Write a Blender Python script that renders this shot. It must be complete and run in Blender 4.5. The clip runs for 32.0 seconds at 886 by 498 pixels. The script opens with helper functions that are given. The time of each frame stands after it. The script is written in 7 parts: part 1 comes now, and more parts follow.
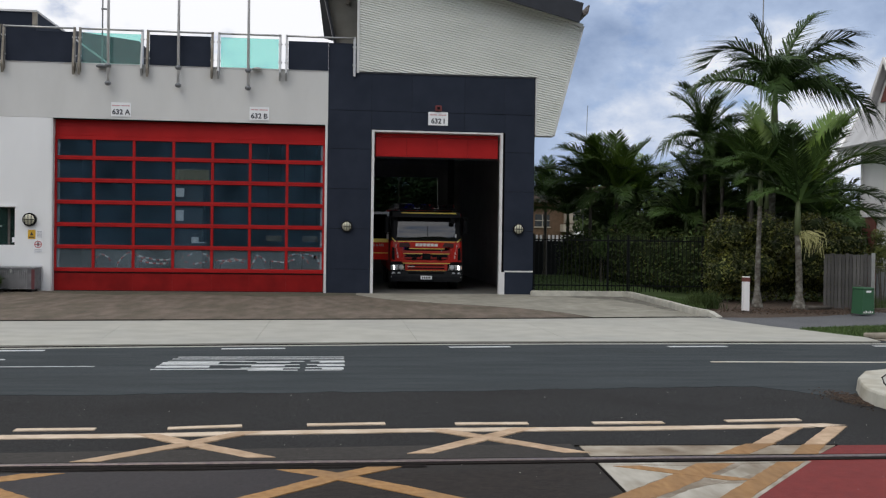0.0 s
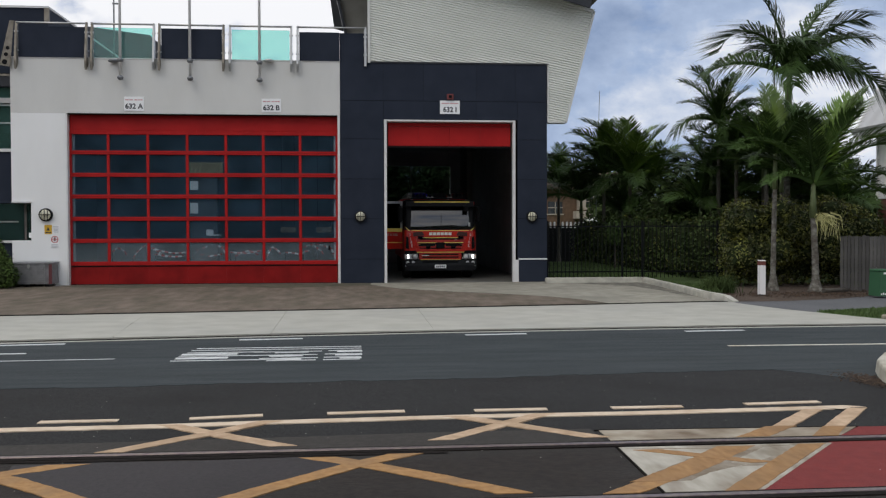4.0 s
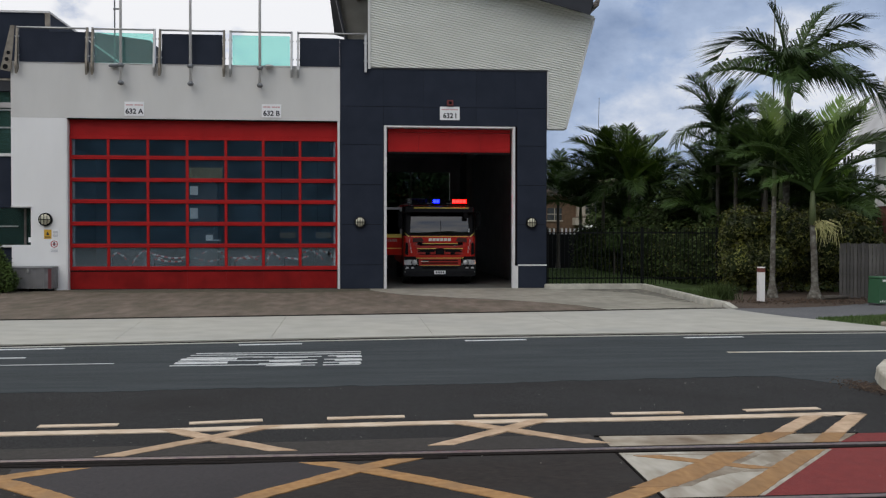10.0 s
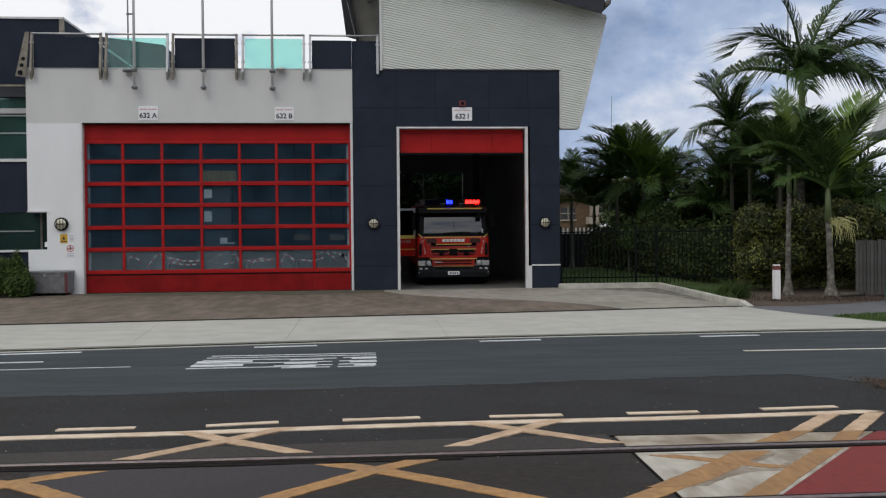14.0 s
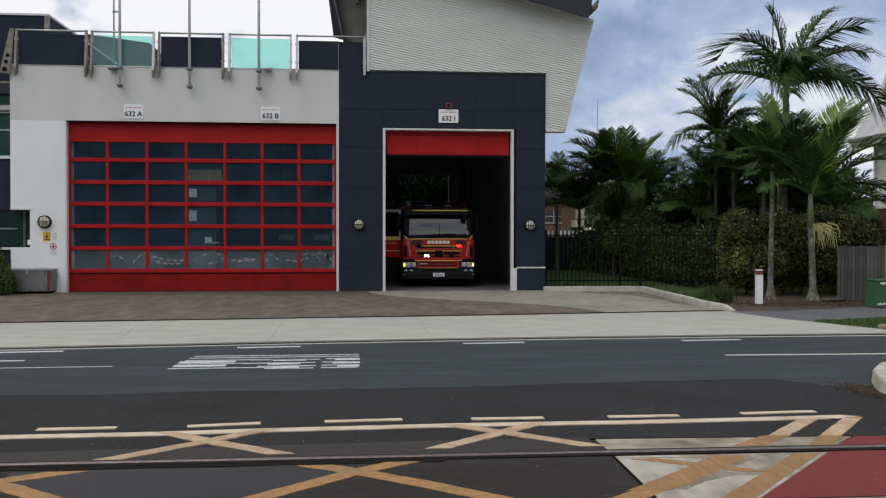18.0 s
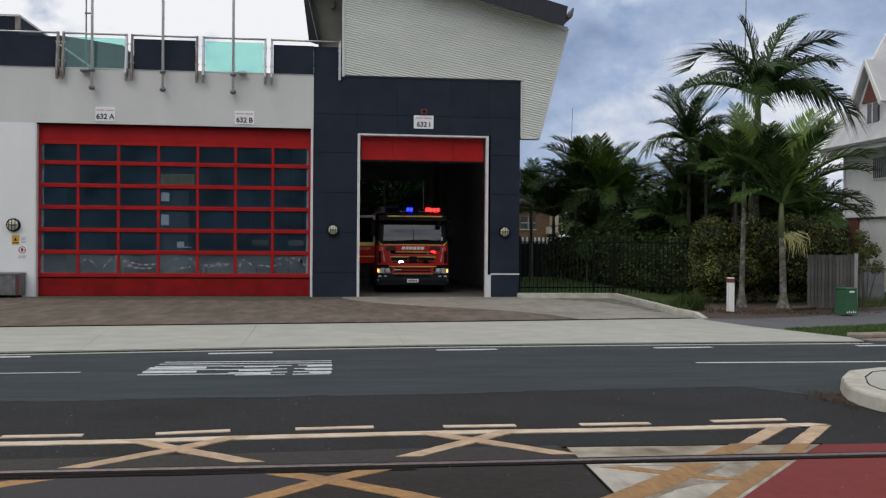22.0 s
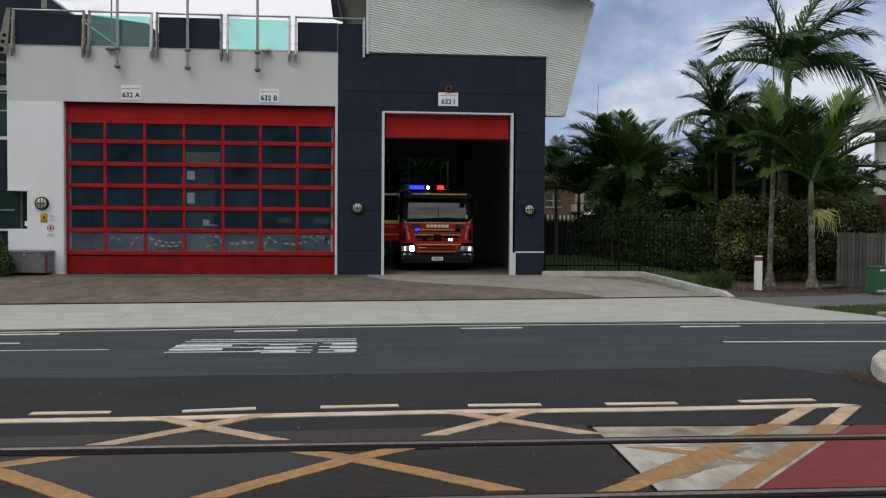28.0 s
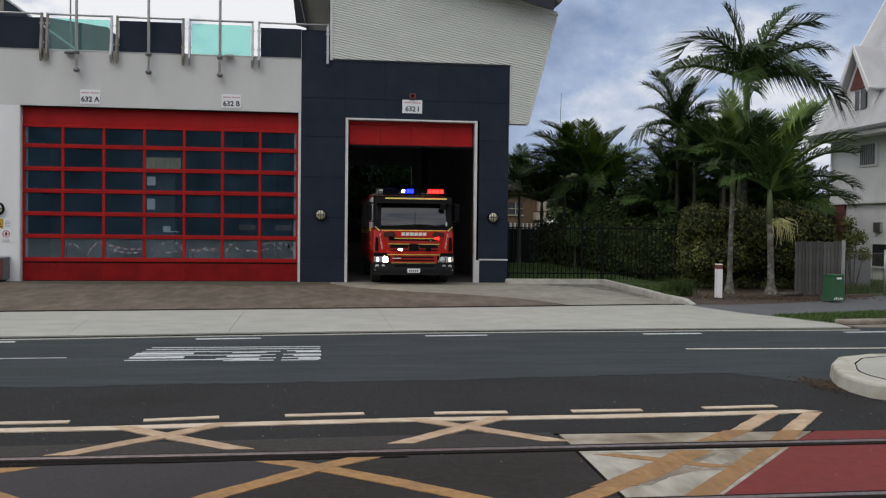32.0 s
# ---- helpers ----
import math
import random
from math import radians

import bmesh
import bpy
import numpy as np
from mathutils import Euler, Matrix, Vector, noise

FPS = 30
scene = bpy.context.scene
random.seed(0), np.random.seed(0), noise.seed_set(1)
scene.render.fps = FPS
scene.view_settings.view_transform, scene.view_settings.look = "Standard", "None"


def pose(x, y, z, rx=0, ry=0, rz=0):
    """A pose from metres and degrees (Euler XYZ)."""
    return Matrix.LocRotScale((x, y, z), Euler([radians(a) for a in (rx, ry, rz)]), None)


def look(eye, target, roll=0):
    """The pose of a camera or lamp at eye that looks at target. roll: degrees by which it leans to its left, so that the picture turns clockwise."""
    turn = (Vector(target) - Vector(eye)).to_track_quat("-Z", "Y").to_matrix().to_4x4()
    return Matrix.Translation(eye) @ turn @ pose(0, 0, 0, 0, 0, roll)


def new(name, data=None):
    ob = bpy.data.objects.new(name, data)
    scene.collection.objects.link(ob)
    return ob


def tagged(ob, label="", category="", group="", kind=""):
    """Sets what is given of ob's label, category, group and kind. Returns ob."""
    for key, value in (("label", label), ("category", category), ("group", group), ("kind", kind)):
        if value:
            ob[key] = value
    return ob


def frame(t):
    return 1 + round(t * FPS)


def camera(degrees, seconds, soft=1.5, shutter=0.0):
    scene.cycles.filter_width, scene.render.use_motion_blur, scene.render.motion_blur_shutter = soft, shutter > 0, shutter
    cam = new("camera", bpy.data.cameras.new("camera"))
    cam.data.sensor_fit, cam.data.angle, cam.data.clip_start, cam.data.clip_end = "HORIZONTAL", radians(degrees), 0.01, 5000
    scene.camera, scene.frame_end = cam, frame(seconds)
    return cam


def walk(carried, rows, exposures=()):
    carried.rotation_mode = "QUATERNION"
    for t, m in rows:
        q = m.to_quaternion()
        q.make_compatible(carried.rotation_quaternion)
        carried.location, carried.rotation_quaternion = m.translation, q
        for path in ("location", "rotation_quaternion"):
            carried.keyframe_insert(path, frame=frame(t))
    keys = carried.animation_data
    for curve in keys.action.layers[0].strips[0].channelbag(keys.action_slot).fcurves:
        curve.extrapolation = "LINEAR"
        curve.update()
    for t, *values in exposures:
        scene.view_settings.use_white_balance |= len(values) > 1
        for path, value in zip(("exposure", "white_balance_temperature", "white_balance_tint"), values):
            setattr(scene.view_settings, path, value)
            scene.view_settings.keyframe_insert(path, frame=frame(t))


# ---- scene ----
cam = camera(52.0, 32.0, soft=1.25)
PATH = [
    (0, 0.661, -27.904, 1.674, 89.411, -0.787, -5.952),
    (0.5, 0.662, -27.908, 1.675, 89.892, -0.635, -5.943),
    (1, 0.661, -27.913, 1.674, 89.520, -0.337, -5.676),
    (1.5, 0.659, -27.922, 1.674, 89.111, -0.229, -5.521),
    (2, 0.653, -27.920, 1.672, 88.987, 0.042, -5.733),
    (2.5, 0.650, -27.918, 1.670, 88.892, -0.065, -5.553),
    (3, 0.628, -27.929, 1.665, 88.758, 0.107, -5.141),
    (3.5, 0.623, -27.922, 1.658, 88.636, 0.173, -5.167),
    (5.5, 0.615, -27.915, 1.671, 89.373, -0.249, -5.379),
    (6, 0.612, -27.911, 1.667, 89.462, -0.253, -5.688),
    (6.5, 0.619, -27.917, 1.669, 89.447, -0.007, -5.659),
    (7, 0.625, -27.912, 1.667, 89.150, 0.047, -5.374),
    (7.5, 0.632, -27.914, 1.666, 88.994, 0.020, -5.491),
    (8, 0.622, -27.922, 1.660, 89.214, 0.109, -5.656),
    (8.5, 0.618, -27.923, 1.660, 89.434, 0.290, -5.529),
    (9, 0.607, -27.925, 1.662, 89.350, 0.232, -5.461),
    (9.5, 0.609, -27.923, 1.658, 89.064, -0.084, -5.227),
    (10, 0.609, -27.928, 1.652, 89.109, -0.042, -5.215),
    (10.5, 0.624, -27.923, 1.657, 89.529, 0.301, -5.680),
    (11, 0.612, -27.921, 1.657, 89.634, 0.208, -5.557),
    (11.5, 0.612, -27.936, 1.661, 89.157, 0.081, -5.135),
    (12, 0.617, -27.927, 1.657, 88.717, 0.107, -5.173),
    (12.5, 0.612, -27.934, 1.651, 89.089, 0.128, -5.161),
    (13, 0.600, -27.942, 1.655, 90.058, 0.084, -4.757),
    (13.5, 0.600, -27.941, 1.655, 89.909, 0.599, -4.218),
    (14, 0.607, -27.934, 1.657, 89.145, 0.525, -4.368),
    (14.5, 0.605, -27.933, 1.657, 88.455, 0.257, -4.633),
    (16.5, 0.624, -27.931, 1.666, 88.477, -0.055, -5.724),
    (17, 0.619, -27.954, 1.661, 89.445, -0.331, -4.473),
    (17.5, 0.622, -27.962, 1.671, 89.405, -0.066, -4.724),
    (18, 0.625, -27.962, 1.669, 89.231, -0.054, -5.256),
    (18.5, 0.622, -27.965, 1.672, 89.389, -0.259, -6.007),
    (19, 0.628, -27.954, 1.670, 89.478, -0.453, -6.165),
    (19.5, 0.622, -27.946, 1.665, 89.252, -0.868, -6.192),
    (20, 0.621, -27.949, 1.667, 89.260, -0.727, -6.436),
    (20.5, 0.630, -27.951, 1.671, 89.453, -0.722, -6.530),
    (21, 0.627, -27.943, 1.668, 89.306, -0.648, -6.355),
    (21.5, 0.637, -27.943, 1.676, 89.571, -0.698, -6.527),
    (22, 0.646, -27.938, 1.680, 89.598, -0.442, -6.839),
    (22.5, 0.648, -27.946, 1.683, 89.133, -0.284, -6.699),
    (23, 0.647, -27.948, 1.685, 88.824, -0.573, -6.180),
    (23.5, 0.662, -27.931, 1.685, 89.345, -0.604, -5.958),
    (24, 0.677, -27.913, 1.686, 89.408, -0.551, -6.380),
    (24.5, 0.672, -27.894, 1.688, 89.206, -0.443, -6.302),
    (25, 0.680, -27.896, 1.692, 88.920, -0.228, -6.221),
    (25.5, 0.688, -27.885, 1.691, 88.944, -0.431, -5.977),
    (27.5, 0.666, -27.886, 1.681, 88.487, -0.525, -5.686),
    (28, 0.649, -27.881, 1.686, 88.183, -0.409, -5.295),
    (28.5, 0.645, -27.876, 1.680, 88.366, -0.139, -5.692),
    (29, 0.634, -27.883, 1.690, 88.616, -0.053, -5.717),
    (29.5, 0.639, -27.868, 1.687, 88.497, 0.058, -5.693),
    (30, 0.639, -27.853, 1.683, 88.131, -0.101, -5.641),
    (30.5, 0.637, -27.849, 1.679, 87.940, -0.390, -5.774),
    (31, 0.635, -27.850, 1.676, 87.907, -0.362, -6.231),
    (31.5, 0.623, -27.849, 1.676, 88.454, -0.555, -6.790),
    (32, 0.611, -27.846, 1.678, 88.688, -0.635, -7.669),
]
walk(cam, [(t, pose(x, y, z, rx, ry, rz)) for t, x, y, z, rx, ry, rz in PATH],
     exposures=[(0.0, -0.24), (1.0, -0.30), (3.0, -0.30), (6.0, -0.33), (9.0, -0.36), (12.0, -0.37), (13.0, -0.33), (17.0, -0.32), (23.0, -0.38), (32.0, -0.40)])

# ---------------------------------------------------------------- light
world = bpy.data.worlds.new("world")
scene.world = world
world.use_nodes = True
wn, wl = world.node_tree.nodes, world.node_tree.links
wn.clear()
w_out = wn.new("ShaderNodeOutputWorld")
w_bg = wn.new("ShaderNodeBackground")
w_bg.inputs["Strength"].default_value = 1.0
w_sky = wn.new("ShaderNodeTexSky")
w_sky.sky_type = "NISHITA"
w_sky.sun_disc = False
w_sky.sun_elevation = radians(52)
w_sky.sun_rotation = radians(205)
w_dim = wn.new("ShaderNodeMix")
w_dim.data_type, w_dim.blend_type = "RGBA", "MULTIPLY"
w_dim.inputs["Factor"].default_value = 1.0
w_dim.inputs["B"].default_value = (0.080, 0.092, 0.120, 1)
w_tc = wn.new("ShaderNodeTexCoord")
w_map = wn.new("ShaderNodeMapping")
w_map.inputs["Location"].default_value = (1.7, 2.2, 0.6)
w_map.inputs["Scale"].default_value = (1.0, 1.0, 1.6)
w_n1 = wn.new("ShaderNodeTexNoise")
w_n1.inputs["Scale"].default_value, w_n1.inputs["Detail"].default_value = 3.4, 9.0
w_n1.inputs["Roughness"].default_value = 0.58
w_r1 = wn.new("ShaderNodeValToRGB")
w_r1.color_ramp.elements[0].position, w_r1.color_ramp.elements[1].position = 0.32, 0.42
w_n2 = wn.new("ShaderNodeTexNoise")
w_n2.inputs["Scale"].default_value, w_n2.inputs["Detail"].default_value = 4.4, 8.0
w_n2.inputs["Roughness"].default_value = 0.57
w_r2 = wn.new("ShaderNodeValToRGB")
w_r2.color_ramp.elements[0].position, w_r2.color_ramp.elements[1].position = 0.34, 0.66
w_r2.color_ramp.elements[0].color = (0.26, 0.36, 0.57, 1)
w_r2.color_ramp.elements[1].color = (1.15, 1.16, 1.20, 1)
w_mid = w_r2.color_ramp.elements.new(0.5)
w_mid.color = (0.51, 0.63, 0.86, 1)
# clouds glow more on the sun's side of the sky
w_dot = wn.new("ShaderNodeVectorMath")
w_dot.operation = "DOT_PRODUCT"
w_dot.inputs[1].default_value = (-0.50, -0.50, 0.70)
w_side = wn.new("ShaderNodeMapRange")
w_side.inputs["From Min"].default_value, w_side.inputs["From Max"].default_value = -0.60, -0.20
w_side.inputs["To Min"].default_value, w_side.inputs["To Max"].default_value = -0.06, 0.085
w_add = wn.new("ShaderNodeMath")
w_add.operation = "ADD"
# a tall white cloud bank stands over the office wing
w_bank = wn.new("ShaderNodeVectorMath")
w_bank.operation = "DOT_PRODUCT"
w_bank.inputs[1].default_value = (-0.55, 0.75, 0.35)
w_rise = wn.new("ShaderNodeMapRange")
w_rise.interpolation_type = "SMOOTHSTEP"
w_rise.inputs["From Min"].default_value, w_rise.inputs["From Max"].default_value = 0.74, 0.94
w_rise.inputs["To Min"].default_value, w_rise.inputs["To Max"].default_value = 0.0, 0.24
w_sum = wn.new("ShaderNodeMath")
w_sum.operation = "ADD"
# paler haze low over the horizon
w_sep = wn.new("ShaderNodeSeparateXYZ")
w_haze = wn.new("ShaderNodeMapRange")
w_haze.interpolation_type = "SMOOTHSTEP"
w_haze.inputs["From Min"].default_value, w_haze.inputs["From Max"].default_value = 0.04, 0.17
w_haze.inputs["To Min"].default_value, w_haze.inputs["To Max"].default_value = 0.048, 0.026
w_all = wn.new("ShaderNodeMath")
w_all.operation = "ADD"
w_mix = wn.new("ShaderNodeMix")
w_mix.data_type = "RGBA"
wl.new(w_tc.outputs["Generated"], w_map.inputs["Vector"])
wl.new(w_map.outputs["Vector"], w_n1.inputs["Vector"])
wl.new(w_map.outputs["Vector"], w_n2.inputs["Vector"])
wl.new(w_n1.outputs["Fac"], w_r1.inputs["Fac"])
wl.new(w_tc.outputs["Generated"], w_dot.inputs[0])
wl.new(w_dot.outputs["Value"], w_side.inputs["Value"])
wl.new(w_n2.outputs["Fac"], w_add.inputs[0])
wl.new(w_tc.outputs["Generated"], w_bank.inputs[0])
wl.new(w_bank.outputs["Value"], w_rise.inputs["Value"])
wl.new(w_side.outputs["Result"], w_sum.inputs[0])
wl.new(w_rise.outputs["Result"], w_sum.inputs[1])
wl.new(w_tc.outputs["Generated"], w_sep.inputs["Vector"])
wl.new(w_sep.outputs["Z"], w_haze.inputs["Value"])
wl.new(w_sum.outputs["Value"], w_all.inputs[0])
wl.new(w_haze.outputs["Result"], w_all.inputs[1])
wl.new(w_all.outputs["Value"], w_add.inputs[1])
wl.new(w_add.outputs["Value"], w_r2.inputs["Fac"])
wl.new(w_sky.outputs["Color"], w_dim.inputs["A"])
wl.new(w_r1.outputs["Color"], w_mix.inputs["Factor"])
wl.new(w_dim.outputs["Result"], w_mix.inputs["A"])
wl.new(w_r2.outputs["Color"], w_mix.inputs["B"])
wl.new(w_mix.outputs["Result"], w_bg.inputs["Color"])
wl.new(w_bg.outputs["Background"], w_out.inputs["Surface"])

sun_data = bpy.data.lights.new("sun", "SUN")
sun_data.energy, sun_data.angle, sun_data.color = 1.05, radians(40), (1.0, 0.93, 0.82)
sun = new("sun", sun_data)
sun.matrix_world = look((-18, -26, 40), (0, 0, 0))


# ---------------------------------------------------------------- materials
def material(name, color, rough=0.6, metal=0.0, color2=None, scale=3.0, detail=6.0, bump=0.0, bump_scale=60.0,
             stain=0.0, stain_scale=0.5, stain_color=None, spec=0.5, vary=0.0, stretch=(1, 1, 1), emit=0.0, island=False, coat=0.0):
    """Principled surface with a mottled colour, larger stains and fine relief, in metres."""
    m = bpy.data.materials.new(name)
    m.use_nodes = True
    n, l = m.node_tree.nodes, m.node_tree.links
    b = n["Principled BSDF"]
    b.inputs["Roughness"].default_value = rough
    b.inputs["Metallic"].default_value = metal
    b.inputs["Specular IOR Level"].default_value = spec
    b.inputs["Coat Weight"].default_value = coat
    c = (*color, 1)
    b.inputs["Base Color"].default_value = c
    if emit:
        b.inputs["Emission Color"].default_value = c
        b.inputs["Emission Strength"].default_value = emit
    tc = n.new("ShaderNodeTexCoord")
    mp = n.new("ShaderNodeMapping")
    mp.inputs["Scale"].default_value = stretch
    l.new(tc.outputs["Object"], mp.inputs["Vector"])
    out = None

    def mixed(fac, a, bcol, mode="MIX"):
        x = n.new("ShaderNodeMix")
        x.data_type, x.blend_type = "RGBA", mode
        for key, val in (("Factor", fac), ("A", a), ("B", bcol)):
            if isinstance(val, (int, float)) or isinstance(val, tuple):
                x.inputs[key].default_value = val
            else:
                l.new(val, x.inputs[key])
        return x.outputs["Result"]

    def noise_tex(sc, det, lo, hi):
        t = n.new("ShaderNodeTexNoise")
        t.inputs["Scale"].default_value, t.inputs["Detail"].default_value = sc, det
        l.new(mp.outputs["Vector"], t.inputs["Vector"])
        r = n.new("ShaderNodeValToRGB")
        r.color_ramp.elements[0].position, r.color_ramp.elements[1].position = lo, hi
        l.new(t.outputs["Fac"], r.inputs["Fac"])
        return r.outputs["Color"]

    if color2:
        out = mixed(noise_tex(scale, detail, 0.32, 0.68), c, (*color2, 1))
    if stain:
        sc = (*(stain_color or tuple(v * 0.5 for v in color)), 1)
        x = n.new("ShaderNodeMath")
        x.operation = "MULTIPLY"
        l.new(noise_tex(stain_scale, 4.0, 0.45, 0.75), x.inputs[0])
        x.inputs[1].default_value = stain
        out = mixed(x.outputs[0], out or c, sc)
    if vary:
        src = n.new("ShaderNodeNewGeometry").outputs["Random Per Island"] if island else n.new("ShaderNodeObjectInfo").outputs["Random"]
        mr = n.new("ShaderNodeMapRange")
        mr.inputs["To Min"].default_value, mr.inputs["To Max"].default_value = 1 - vary, 1 + vary
        l.new(src, mr.inputs["Value"])
        hv = n.new("ShaderNodeHueSaturation")
        l.new(mr.outputs["Result"], hv.inputs["Value"])
        if out is None:
            hv.inputs["Color"].default_value = c
        else:
            l.new(out, hv.inputs["Color"])
        out = hv.outputs["Color"]
    if out is not None:
        l.new(out, b.inputs["Base Color"])
    if bump:
        t = n.new("ShaderNodeTexNoise")
        t.inputs["Scale"].default_value, t.inputs["Detail"].default_value = bump_scale, 5.0
        l.new(mp.outputs["Vector"], t.inputs["Vector"])
        bp = n.new("ShaderNodeBump")
        bp.inputs["Strength"].default_value, bp.inputs["Distance"].default_value = bump, 0.02
        l.new(t.outputs["Fac"], bp.inputs["Height"])
        l.new(bp.outputs["Normal"], b.inputs["Normal"])
    return m


def glass(name, tint, gloss_rough=0.02, ior=1.5, dust=0.0, dust_color=(0.3, 0.3, 0.3), sheen=(1, 1, 1)):
    """A clear or tinted pane: see-through colour with a mirror sheen on top."""
    m = bpy.data.materials.new(name)
    m.use_nodes = True
    n, l = m.node_tree.nodes, m.node_tree.links
    n.remove(n["Principled BSDF"])
    tr = n.new("ShaderNodeBsdfTransparent")
    tr.inputs["Color"].default_value = (*tint, 1)
    gl = n.new("ShaderNodeBsdfGlossy")
    gl.inputs["Roughness"].default_value = gloss_rough
    gl.inputs["Color"].default_value = (*sheen, 1)
    fr = n.new("ShaderNodeFresnel")
    fr.inputs["IOR"].default_value = ior
    mx = n.new("ShaderNodeMixShader")
    l.new(fr.outputs["Fac"], mx.inputs[0])
    see = tr
    if dust:
        df = n.new("ShaderNodeBsdfDiffuse")
        df.inputs["Color"].default_value = (*dust_color, 1)
        tx = n.new("ShaderNodeTexNoise")
        tx.inputs["Scale"].default_value, tx.inputs["Detail"].default_value = 1.3, 5.0
        tcn = n.new("ShaderNodeTexCoord")
        l.new(tcn.outputs["Object"], tx.inputs["Vector"])
        mr = n.new("ShaderNodeMapRange")
        mr.inputs["From Min"].default_value, mr.inputs["From Max"].default_value = 0.3, 0.7
        mr.inputs["To Min"].default_value, mr.inputs["To Max"].default_value = dust * 0.6, dust * 1.5
        l.new(tx.outputs["Fac"], mr.inputs["Value"])
        see = n.new("ShaderNodeMixShader")
        l.new(mr.outputs["Result"], see.inputs[0])
        l.new(tr.outputs["BSDF"], see.inputs[1])
        l.new(df.outputs["BSDF"], see.inputs[2])
    l.new(see.outputs[0], mx.inputs[1])
    l.new(gl.outputs["BSDF"], mx.inputs[2])
    l.new(mx.outputs["Shader"], n["Material Output"].inputs["Surface"])
    return m


ASPHALT = material("asphalt", (0.010, 0.010, 0.010), 0.88, color2=(0.047, 0.047, 0.046), scale=70, detail=10, bump=0.25, bump_scale=160,
                   stain=0.75, stain_scale=0.9, stain_color=(0.018, 0.017, 0.016), spec=0.2, stretch=(0.8, 1, 1))
ASPHALT_LANE = material("lane_asphalt", (0.031, 0.039, 0.042), 0.85, color2=(0.054, 0.063, 0.067), scale=5, detail=10, bump=0.3, bump_scale=120,
                        stain=0.7, stain_scale=1.1, stain_color=(0.036, 0.042, 0.044), spec=0.25, stretch=(0.14, 1, 1))
TRACK_BED = material("track_bed", (0.011, 0.008, 0.006), 0.8, color2=(0.030, 0.023, 0.018), scale=30, bump=0.3, bump_scale=90,
                     stain=0.8, stain_scale=1.3, stain_color=(0.032, 0.030, 0.027), spec=0.3, stretch=(0.5, 1, 1))
TRACK_EDGE = material("track_edge", (0.030, 0.026, 0.022), 0.75, color2=(0.050, 0.044, 0.038), scale=20, detail=9, bump=0.2,
                      stain=0.6, stain_scale=1.2, stain_color=(0.026, 0.022, 0.018), spec=0.3)
TRACK_PATCH = material("track_patch", (0.025, 0.021, 0.022), 0.65, color2=(0.042, 0.036, 0.037), scale=26, detail=9, bump=0.15,
                       stain=0.6, stain_scale=1.4, spec=0.3)
CONCRETE = material("concrete", (0.40, 0.39, 0.34), 0.85, color2=(0.475, 0.465, 0.41), scale=2.2, bump=0.2, bump_scale=50,
                    stain=0.4, stain_scale=0.45, stain_color=(0.33, 0.33, 0.315), stretch=(0.9, 1.0, 1))
DRIVE_CONCRETE = material("drive_concrete", (0.265, 0.25, 0.20), 0.85, color2=(0.37, 0.35, 0.29), scale=3, bump=0.2, bump_scale=50,
                          stain=0.7, stain_scale=0.6, stain_color=(0.19, 0.178, 0.145))
DRIVE_BROWN = material("drive_aggregate", (0.112, 0.091, 0.066), 0.9, color2=(0.215, 0.168, 0.130), scale=3.2, detail=11, bump=0.5, bump_scale=120,
                       stain=0.8, stain_scale=1.2, stain_color=(0.085, 0.074, 0.046), stretch=(1.1, 0.4, 1))
JOINT = material("joint", (0.007, 0.006, 0.005), 0.95, color2=(0.016, 0.014, 0.012), scale=8, spec=0.05)
KERB = material("kerb_concrete", (0.46, 0.45, 0.39), 0.9, color2=(0.60, 0.58, 0.51), scale=6, bump=0.25, stain=0.6, stain_scale=2.0,
                stain_color=(0.24, 0.23, 0.2))
PAINT_WHITE = material("road_white", (0.62, 0.64, 0.64), 0.7, color2=(0.72, 0.74, 0.73), scale=12, stain=0.45, stain_scale=7.0, stain_color=(0.33, 0.33, 0.33))
PAINT_YELLOW = material("road_yellow", (0.47, 0.32, 0.20), 0.75, color2=(0.61, 0.44, 0.29), scale=14, detail=9, stain=0.7, stain_scale=3.6, stain_color=(0.30, 0.19, 0.10))
PAINT_WORN = material("road_yellow_worn", (0.26, 0.135, 0.045), 0.75, color2=(0.39, 0.215, 0.082), scale=16, detail=9, stain=0.7, stain_scale=4.0, stain_color=(0.18, 0.105, 0.05), stretch=(1, 0.35, 1))
PAINT_MID = material("road_yellow_mid", (0.31, 0.158, 0.048), 0.75, color2=(0.44, 0.245, 0.092), scale=16, detail=9, stain=0.7, stain_scale=4.5, stain_color=(0.24, 0.145, 0.07))
PAINT_THIN = material("road_cream_line", (0.64, 0.62, 0.54), 0.75, color2=(0.74, 0.70, 0.60), scale=9, stain=0.4, stain_scale=3.0, stain_color=(0.50, 0.36, 0.18))
PAINT_CREAM = material("road_cream", (0.62, 0.49, 0.36), 0.75, color2=(0.72, 0.59, 0.45), scale=9, stain=0.55, stain_scale=3.0, stain_color=(0.40, 0.26, 0.14))
PAINT_RED = material("road_red", (0.165, 0.015, 0.013), 0.85, color2=(0.205, 0.022, 0.018), scale=10, bump=0.3, bump_scale=90, stain=0.35, stain_scale=1.5, stain_color=(0.15, 0.022, 0.022))
PANEL_WHITE = material("panel_white", (0.25, 0.215, 0.16), 0.8, color2=(0.52, 0.49, 0.42), scale=5, detail=10, stain=0.9, stain_scale=2.6, stain_color=(0.15, 0.10, 0.055), stretch=(1, 0.35, 1))
